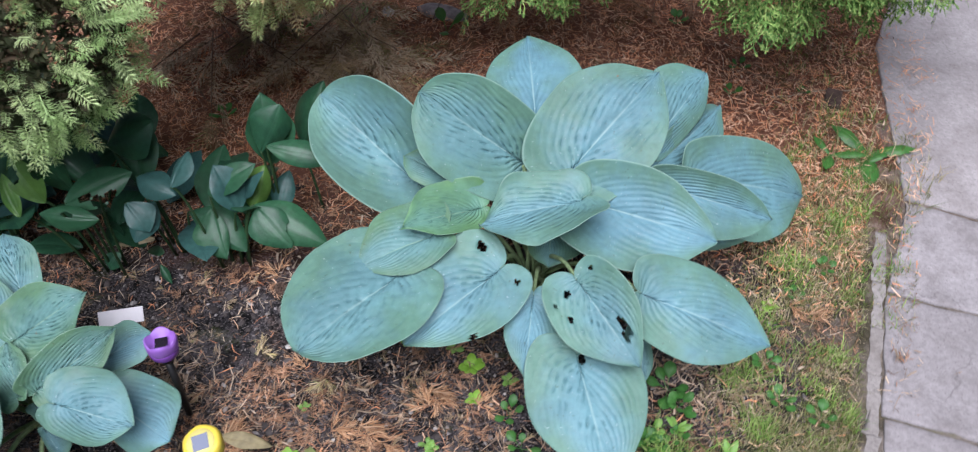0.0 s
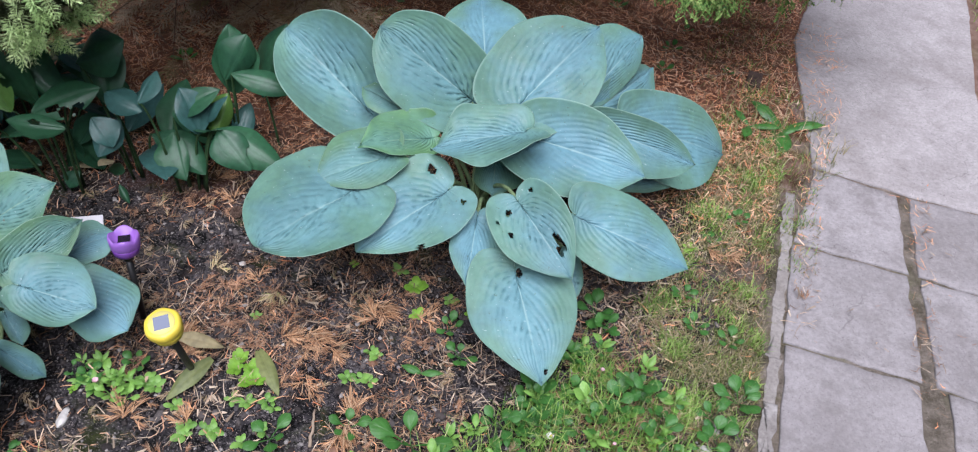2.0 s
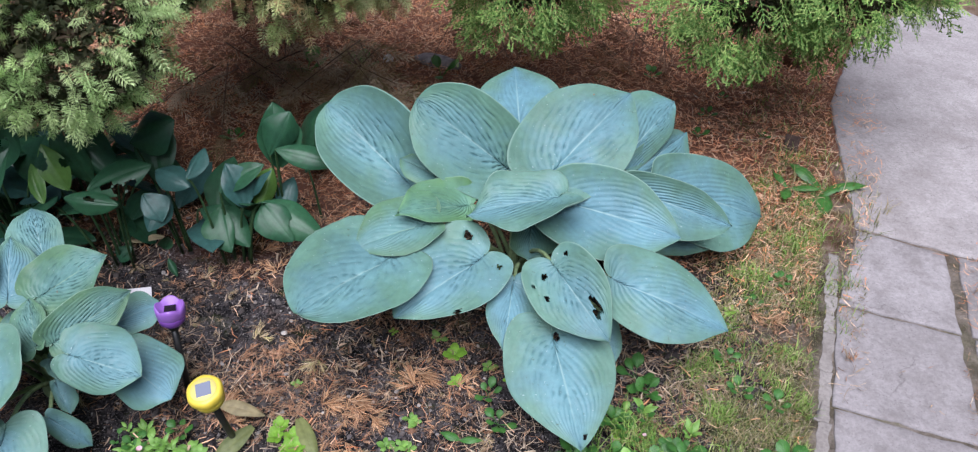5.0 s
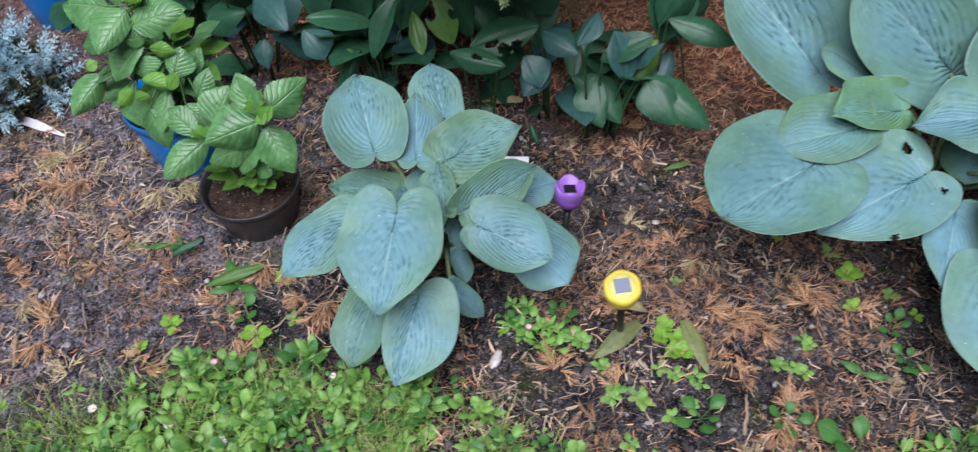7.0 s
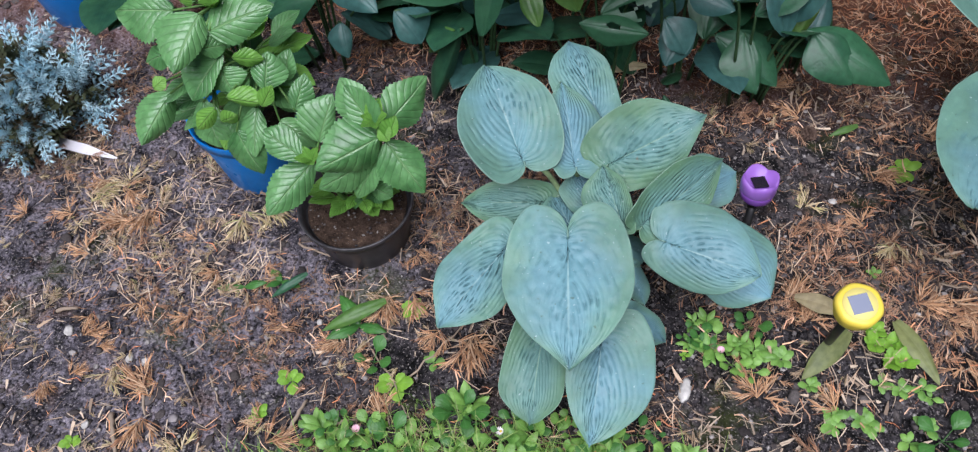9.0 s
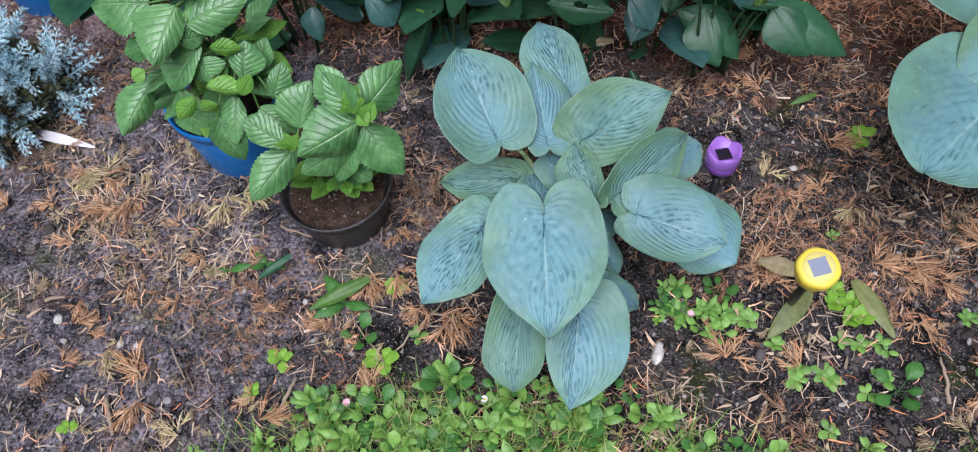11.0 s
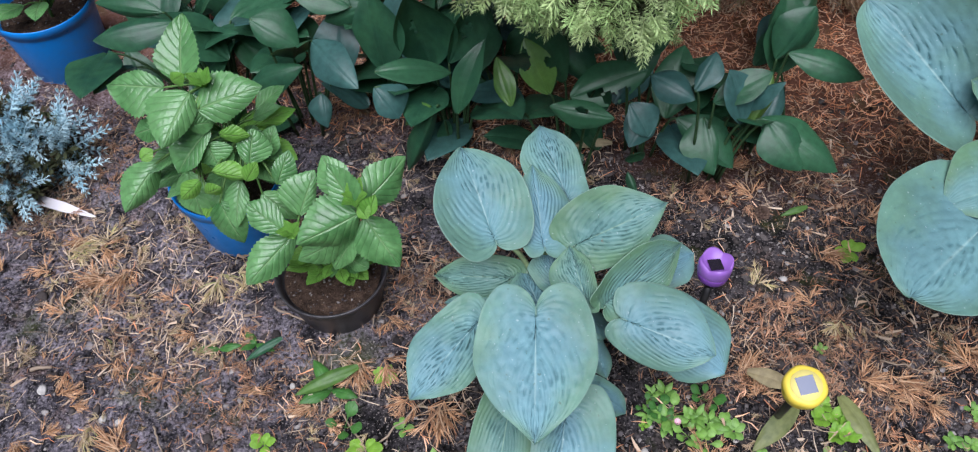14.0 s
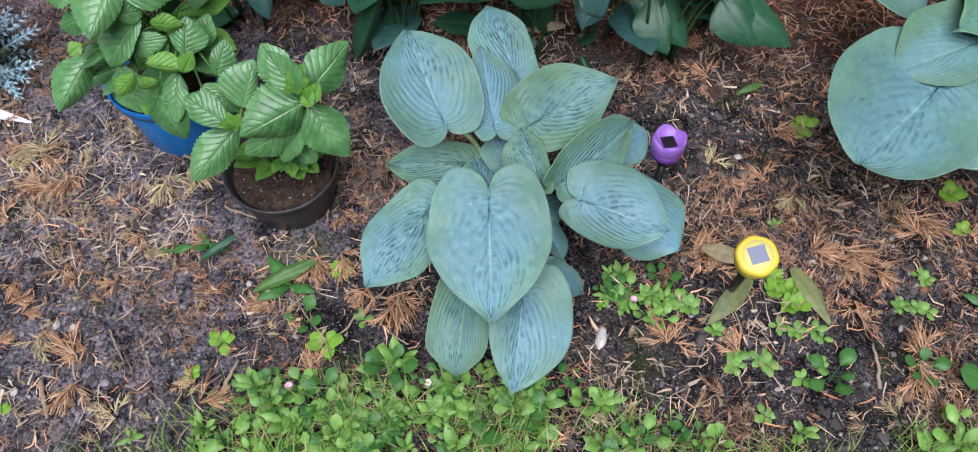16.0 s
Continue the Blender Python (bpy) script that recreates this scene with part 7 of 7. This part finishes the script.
MATS = {"dark": WEED_DARK, "lime": WEED_LIME}
carpet, count, singles = {}, 0, 0
while count < 900:
    x, y = rnd.uniform(-1.75, 0.52), rnd.uniform(0.05, 0.82)
    if rnd.random() > weedy(x, y):
        continue
    count += 1
    kind, n, size = rnd.choice([("spoon", 5, 1.0), ("plantain", 4, 0.8), ("dark", 5, 0.9), ("dark", 4, 0.6), ("round", 4, 0.8), ("lance", 6, 0.8), ("lance", 5, 0.6), ("lance", 7, 0.9), ("lime", 4, 0.5)])
    size *= rnd.uniform(0.55, 1.2)
    if x > 0.05 and rnd.random() < 0.7:
        kind = "dark"
    tilt = rnd.uniform(0.25, 0.95)
    if singles < 110 and y > edge_at(x) - 0.14:
        singles += 1
        sprout(kind, x, y, n, size, tilt, label="low weed with spoon-shaped bright green leaves" if kind != "round" else "low weed with small round scalloped leaves", group="weeds along the lawn edge", seed=count)
        continue
    V, F, U = carpet.setdefault(MATS.get(kind, WEED).name, ([], [], []))
    for m, q in leaf_turns(rnd, n, tilt, size):
        g = POOLS[kind][q][1]
        a = np.array(Matrix.Translation((x, y, gz(x, y) + rnd.uniform(0, 0.03))) @ m)
        k = sum(len(w) for w in V[-1:]) and U[-1][1]
        V.append(g[0] @ a[:3, :3].T + a[:3, 3])
        F.extend([tuple(i + k for i in f) for f in g[1]])
        U.append((g[2], k + len(g[0])))
for key, (V, F, U) in carpet.items():
    place("weed_carpet", fast_mesh("weed_carpet", np.concatenate(V), F, bpy.data.materials[key], True, np.concatenate([u for u, _ in U])), label={WEED.name: "mat of low bright green weeds", WEED_DARK.name: "mat of low dark green weeds"}.get(key, "pale lime green seedlings among the weeds"), category="weeds", kind="stuff")


# ---- litter and grass ----
def litter(n, where, ln, w, rr, curve=0.25, up=0.004, tilt=0.25):
    h = Heap()
    got = 0
    while got < n:
        x, y = rr.uniform(-2.5, 1.2), rr.uniform(0.05, 3.0)
        if rr.random() > where(x, y):
            continue
        got += 1
        l = rr.uniform(*ln)
        a, el = rr.uniform(0, 6.283), rr.gauss(0, tilt)
        d = np.array((math.cos(a) * math.cos(el), math.sin(a) * math.cos(el), math.sin(el)))
        s = np.array((-math.sin(a), math.cos(a), rr.uniform(-0.4, 0.4))) * w * rr.uniform(0.6, 1.3) / 2
        b = rr.uniform(-curve, curve) * l * np.array((-math.sin(a), math.cos(a), 0))
        uu, vv = path_uv(x, y)
        o = np.array((x, y, gz(x, y) + up * rr.random() + abs(math.sin(el)) * l / 2 + (0.009 if vv > 0.05 else 0.004 if vv > 0.0 else 0.0) + (0.007 if vv > 0.0 and uu > 0.88 else 0.0)))
        p0, p1, p2 = o - d * l / 2, o + b, o + d * l / 2
        h.add([p0 - s, p0 + s, p1 + s * 0.9, p1 - s * 0.9, p2 + s * 0.2, p2 - s * 0.2], [(0, 1, 2, 3), (3, 2, 4, 5)])
    return h


def bedness(x, y):
    u, v = path_uv(x, y)
    if 0.045 < v < 0.105 and 0.28 < u < 0.9 or 0.3 < v < 0.36 and u < 0.88:
        return 0.22
    if 0.1 < v < 0.66 and 0.0 < u < 0.95:
        return 0.005
    if 0.0 < v < 0.12 + 0.08 * noise.noise(Vector((u * 9, 1.0, 2.0))) and 0.85 <= u < 1.6:
        return 0.22
    return 0.0 if v > -0.01 and u < 0.9 or v > 0.0 and u >= 0.9 else 1.0


def red_zone(x, y):
    if x < -1.7 or y > 2.55:
        return 0.0
    if x > 0.5 and y > 1.15:
        return bedness(x, y)
    return bedness(x, y) * min(max((y - 1.12 + (x + 0.3) * (0.18 if x > -0.3 else -0.05)) / 0.35, 0.04), 1.0)


def bed_zone(x, y):
    if y > 1.5 or y < 0.1:
        return 0.1 * bedness(x, y)
    n1 = noise.noise(Vector((x * 4.5, y * 4.5, 11.0)))
    return bedness(x, y) * min(max((0.42 if x > -0.85 and y > 0.66 else 0.16) + 1.9 * n1, 0.05), 1.0) * (0.6 if x < -1.2 and y < 0.62 else 1.0)


def pale_zone(x, y):
    left = max(0.0, 1.0 - math.hypot((x + 1.65) / 0.42, (y - 0.72) / 0.28))
    n1 = noise.noise(Vector((x * 5.5, y * 5.5, 21.0)))
    return bedness(x, y) * min(max(-0.02 + 0.75 * left + 1.3 * n1, 0.04), 1.0) * (0.3 if y > 1.3 else 0.85 if x < -1.3 and y < 0.6 else 1.0)


rr = random.Random(31)

# dry sprays shed by the conifers
def tuft(rr, n, length, spread, wide=0.0011):
    """A withered twig along +x: many fine curved strands that leave it on both sides."""
    h = Heap()
    bend = rr.uniform(-0.5, 0.5)
    for i in range(n):
        t = 0.65 * rr.random() ** 1.2
        a0 = bend * t
        o = np.array((t * length * math.cos(a0), t * length * math.sin(a0), 0.002 + 0.006 * rr.random()))
        a = a0 + rr.gauss(0, spread)
        l = length * (1.0 - 0.75 * t) * rr.uniform(0.25, 0.75)
        turn = -0.7 * (a - a0) + rr.gauss(0, 0.25)
        el = rr.gauss(0.10, 0.22)
        pts = [o]
        for k in range(3):
            pts.append(pts[-1] + np.array((math.cos(a), math.sin(a), el)) * l / 3)
            a += turn / 3
            el -= 0.16
        w = wide * rr.uniform(0.6, 1.4) / 2
        vs = []
        for k, q in enumerate(pts):
            s = np.array((-math.sin(a), math.cos(a), rr.uniform(-0.5, 0.5))) * w * (1.0, 1.15, 0.9, 0.25)[k]
            vs += [q - s, q + s]
        h.add(vs, [(2 * k, 2 * k + 1, 2 * k + 3, 2 * k + 2) for k in range(3)])
    return np.concatenate(h.v), h.f


def clump_of(rr, n, wide):
    """Several small twigs tangled together."""
    h = Heap()
    a0 = rr.uniform(-0.4, 0.4)
    for i in range(n):
        v, f = tuft(rr, rr.randrange(14, 30), rr.uniform(0.035, 0.06), rr.uniform(0.35, 0.9), wide)
        h.add(v, f, Matrix.Translation((rr.gauss(0.015, 0.016), rr.gauss(0, 0.012), rr.uniform(0, 0.006))) @ pose(0, 0, 0, rr.uniform(-25, 25), rr.uniform(-15, 10), math.degrees(a0 + rr.gauss(0, 0.9))))
    return np.concatenate(h.v), h.f


DRY = [clump_of(rr, rr.randrange(1, 4), 0.0012) for _ in range(12)]


def dry_fan(rr):
    """A shed branchlet with its flat scaly twigs spread like a fan."""
    h = Heap()
    for k in range(rr.randrange(3, 6)):
        v, f = tuft(rr, rr.randrange(18, 30), rr.uniform(0.055, 0.105), rr.uniform(0.40, 0.75), 0.0022)
        h.add(v, f, pose(rr.uniform(-0.02, 0.02), rr.uniform(-0.02, 0.02), 0.003 * k, rr.uniform(-20, 20), rr.uniform(-12, 4), rr.gauss(0, 50)))
    return np.concatenate(h.v), h.f


FULL = [dry_fan(rr) for _ in range(5)]
DRY_MESH = [[fast_mesh("dry_spray", v, f, m, False) for v, f in FULL[:3] + DRY[:2]] for m in (FAN_ORANGE, FAN_PALE)]


def dry_spray(x, y, size=1.0, turn=0.0, pale=0, i=0):
    ob = place("dry_spray", DRY_MESH[pale][i % 5], (x, y, gz(x, y) + 0.006), label="dry orange-brown conifer spray on the soil" if not pale else "dry straw-coloured conifer spray on the soil", category="dry spray", group="dry sprays on the bed")
    ob.rotation_euler = (rr.uniform(-0.12, 0.12), rr.uniform(-0.15, 0.05), turn)
    ob.scale = (size * 0.48,) * 3


dry_spray(-1.604, 0.547, 1.15, -1.6, 0, 0)
dry_spray(-1.510, 0.341, 1.49, -1.5, 0, 1)
dry_spray(-1.020, 0.547, 1.72, -1.3, 0, 2)
dry_spray(-0.991, 0.568, 1.49, -1.8, 0, 3)
dry_spray(-1.060, 0.532, 1.38, -2.6, 0, 4)
dry_spray(-0.558, 0.513, 1.38, 0.6, 0, 5)
dry_spray(-0.577, 0.532, 1.15, 2.6, 0, 6)
dry_spray(-0.513, 0.700, 1.15, 1.0, 0, 7)
dry_spray(-0.493, 0.666, 1.15, 3.6, 0, 8)
dry_spray(-0.313, 0.690, 1.38, 0.9, 0, 9)
dry_spray(-0.279, 0.676, 1.26, -0.6, 0, 10)
dry_spray(-0.219, 0.682, 1.26, -0.4, 0, 11)
dry_spray(-0.142, 0.786, 1.49, -0.5, 0, 12)
dry_spray(-0.237, 0.623, 1.38, -1.2, 0, 13)
dry_spray(-0.193, 0.794, 1.15, 2.2, 0, 14)
dry_spray(-1.603, 0.418, 1.26, -1.6, 1, 15)
dry_spray(-1.475, 0.736, 1.72, -1.2, 1, 16)
dry_spray(-1.436, 0.768, 1.38, -0.6, 1, 17)
dry_spray(-0.342, 0.760, 1.26, 2.2, 0, 18)
dry_spray(-0.411, 1.000, 1.15, 1.0, 0, 19)
dry_spray(-0.488, 1.094, 1.26, 2.0, 0, 20)
dry_spray(-0.535, 1.155, 1.26, 1.0, 0, 21)
dry_spray(-0.369, 0.953, 1.15, 0.0, 0, 22)
dry_spray(-0.239, 0.922, 1.15, 1.6, 0, 23)
dry_spray(-1.168, 0.925, 1.15, 1.0, 0, 24)
dry_spray(-1.148, 0.700, 1.15, -1.0, 0, 25)
dry_spray(-1.076, 0.559, 1.15, -2.0, 0, 26)
dry_spray(-1.132, 0.419, 1.03, 2.0, 0, 27)
dry_spray(-1.528, 0.611, 1.26, 0.6, 1, 28)
dry_spray(-1.644, 0.762, 1.26, 1.6, 1, 29)
dry_spray(-1.721, 0.799, 1.26, 2.6, 1, 30)
dry_spray(-1.577, 0.857, 1.15, 1.0, 1, 31)
dry_spray(-1.777, 0.750, 1.26, 0.3, 1, 32)
dry_spray(-1.719, 0.529, 1.15, 2.0, 0, 33)
dry_spray(-1.384, 0.414, 1.03, 1.0, 0, 34)
dry_spray(-1.419, 0.315, 1.15, 2.3, 1, 35)
dry_spray(-0.460, 0.523, 1.15, 2.2, 0, 36)
dry_spray(-0.163, 0.545, 1.26, 1.8, 0, 37)
dry_spray(-0.544, 0.550, 1.38, -0.3, 0, 38)
dry_spray(-0.585, 0.556, 1.26, 2.8, 0, 39)
dry_spray(-0.276, 0.618, 1.49, -1.6, 0, 40)
dry_spray(-0.314, 0.712, 1.38, 0.4, 0, 41)
dry_spray(-0.265, 0.714, 1.38, -0.3, 0, 42)
dry_spray(-0.124, 0.823, 1.38, 1.2, 0, 43)
dry_spray(-0.079, 0.727, 1.49, -0.9, 0, 44)
dry_spray(-0.043, 0.760, 1.26, 0.2, 0, 45)
dry_spray(-0.146, 0.773, 1.38, 2.4, 0, 46)
dry_spray(-0.181, 0.513, 1.38, -1.4, 0, 47)
dry_spray(-0.301, 0.631, 1.38, -2.0, 0, 48)
dry_spray(-0.165, 0.579, 1.15, -1.1, 0, 49)
dry_spray(-0.484, 0.655, 1.26, 0.8, 0, 50)
dry_spray(-0.479, 0.685, 1.15, 2.6, 0, 51)
dry_spray(-0.268, 1.056, 1.26, 0.6, 0, 52)
dry_spray(-0.536, 1.191, 1.38, 1.6, 0, 53)
dry_spray(-0.569, 1.082, 1.38, 0.5, 0, 54)
dry_spray(-0.390, 0.864, 1.15, 2.0, 0, 55)
dry_spray(0.592, 0.996, 1.15, -0.5, 0, 56)
dry_spray(0.632, 0.978, 1.03, 0.2, 0, 57)
dry_spray(-0.435, 0.828, 1.15, -0.9, 0, 58)
dry_spray(-0.015, 0.698, 1.15, 1.2, 0, 59)
dry_spray(-0.484, 0.878, 1.15, 0.9, 1, 60)
dry_spray(-0.356, 0.815, 1.15, -1.9, 1, 61)
for i in range(84):
    x, y = rr.uniform(-2.0, -1.12), rr.uniform(0.26, 0.86)
    if math.hypot(x - BLACK_POT[0], y - BLACK_POT[1]) > 0.15 and math.hypot(x - BLUE_POT[0], y - BLUE_POT[1]) > 0.13 and (y > 0.60 or i % 2 == 0):
        dry_spray(x, y, rr.uniform(0.8, 1.5), rr.uniform(0, 6.283), int(i % 5 > 2), i)
for mat, nm, zone, n in ((THUJA_DRY, "orange", bed_zone, 820), (THUJA_PALE, "pale", pale_zone, 460)):
    h = Heap()
    while n:
        x, y = rr.uniform(-2.3, 0.85), rr.uniform(0.2, 1.35)
        if rr.random() < zone(x, y):
            n -= 1
            v, f = rr.choice(DRY)
            h.add(v, f, Matrix.Translation((x, y, gz(x, y) + 0.005)) @ pose(0, 0, 0, rr.uniform(-9, 9), rr.uniform(-8, 6), rr.uniform(0, 360)) @ Matrix.Scale(rr.uniform(0.28, 0.80), 4))
    place("spray_litter", h.mesh("spray_litter", mat, False), label="bits of dry " + nm + " conifer sprays on the soil", category="litter", kind="stuff")

place("needle_litter", litter(44000, red_zone, (0.012, 0.034), 0.0019, rr, up=0.014).mesh("needle_litter", RED_NEEDLES, False), label="rust-red carpet of fallen conifer needles", category="litter", kind="stuff")
place("fallen_needles", litter(50000, bed_zone, (0.007, 0.022), 0.0014, rr, 0.1).mesh("fallen_needles", NEEDLES, False), label="brown fallen needles scattered over the soil", category="litter", kind="stuff")
place("dry_straw", litter(8200, pale_zone, (0.012, 0.045), 0.0015, rr, 0.07, 0.006).mesh("dry_straw", STRAW, False), label="pale dry straw and stalk bits on the soil", category="litter", kind="stuff")

place("straw_chips", litter(1300, pale_zone, (0.010, 0.030), 0.0042, rr, 0.05, 0.008).mesh("straw_chips", STRAW, False), label="short pale chips of dry stalk on the soil", category="litter", kind="stuff")

h = Heap()
for i in range(16000):
    x, y = rr.uniform(-2.3, 0.6), rr.uniform(0.1, 1.3)
    if bedness(x, y):
        s = 0.0012 + 0.0046 * rr.random() ** 4
        v, f = crumb(rr, s * 1.15) if s < 0.0050 else pebble(rr, s)
        h.add(v + np.array((x, y, gz(x, y) + s * 0.2)), f)
place("soil_grit", h.mesh("soil_grit", PEBBLE), label="fine pebbles and soil crumbs on the bed", category="grit", kind="stuff")
h = Heap()
for i in range(14000):
    x, y = rr.uniform(-2.3, 0.6), rr.uniform(0.1, 1.4)
    if bedness(x, y) and rr.random() < 0.5 + noise.noise(Vector((x * 6, y * 6, 2.0))):
        s = 0.002 + 0.009 * rr.random() ** 3
        v, f = crumb(rr, s * 1.15) if s < 0.0078 else pebble(rr, s)
        h.add(v + np.array((x, y, gz(x, y))), f)
place("soil_clods", h.mesh("soil_clods", CLOD), label="dark crumbly clods of soil", category="soil", kind="stuff")


def blades(n, where, ln, w, rr, lean):
    h = Heap()
    got = 0
    while got < n:
        x, y = rr.uniform(-2.0, 2.4), rr.uniform(0.0, 2.7)
        if rr.random() > where(x, y):
            continue
        got += 1
        a, l = rr.uniform(0, 6.283), rr.uniform(*ln)
        k = rr.uniform(0.2, lean)
        c = np.array((math.cos(a), math.sin(a), 0)) * k * l
        s = np.array((-math.sin(a), math.cos(a), 0)) * w * rr.uniform(0.7, 1.3) / 2
        o = np.array((x, y, gz(x, y) - 0.002))
        zz = np.array((0, 0, 1.0)) * l * math.sqrt(max(0.05, 1 - min(k, 0.97) ** 2))
        p1, p2 = o + c * 0.3 + zz * 0.6, o + c + zz * 0.85
        h.add([o - s, o + s, p1 + s * 0.8, p1 - s * 0.8, p2], [(0, 1, 2, 3), (3, 2, 4)])
    return h


def lawn(x, y):
    return bedness(x, y) * min(max((edge_at(x) - 0.01 - y) / 0.10, 0.0), 1.0) * (1.0 if x > -1.5 else 0.6) * (0.55 + noise.noise(Vector((x * 9, y * 9, 8.0))))


def strip_zone(x, y):
    u, v = path_uv(x, y)
    a = min(max((v + 0.30) / 0.15, 0.0), 1.0) if -0.32 < v < 0.0 and 0.0 < u < 1.6 else 0.0
    if 0.5 < u < 1.3 and 0.0 <= v < 0.1:
        a = 0.12
    a *= min(max((1.10 - u) / 0.35, 0.10), 1.0)
    return a * (0.55 + noise.noise(Vector((x * 8, y * 8, 5.0))))


def verge(x, y):
    u, v = path_uv(x, y)
    return 1.0 if u > 1.2 and 0.56 < v < 1.1 else 0.0


place("lawn_grass", blades(17000, lawn, (0.02, 0.10), 0.0017, rr, 0.9).mesh("lawn_grass", GRASS, False), label="thin green grass at the lawn edge", category="grass", kind="stuff")
place("mossy_grass", blades(17000, strip_zone, (0.008, 0.034), 0.0014, rr, 0.97).mesh("mossy_grass", DRYGRASS, False), label="short dry mossy grass beside the kerb", category="grass", kind="stuff")
place("green_tufts", blades(3600, lambda x, y: strip_zone(x, y) * max(0.0, 3.0 * noise.noise(Vector((x * 14, y * 14, 17.0)))), (0.015, 0.05), 0.0020, rr, 0.95).mesh("green_tufts", GRASS, False), label="green grass tufts in the dry strip beside the kerb", category="grass", kind="stuff")
place("verge_grass", blades(1800, verge, (0.03, 0.07), 0.003, rr, 0.9).mesh("verge_grass", GRASS, False), label="green grass on the far side of the path", category="grass", kind="stuff")
place("tall_grass", blades(420, lambda x, y: 1.0 if math.hypot((x - 0.88) / 0.8, y - 1.45) < 0.20 else 0.0, (0.03, 0.085), 0.0020, rr, 0.95).mesh("tall_grass", DRYGRASS, False), label="tuft of half-dry grass at the path's edge", category="grass", kind="stuff")
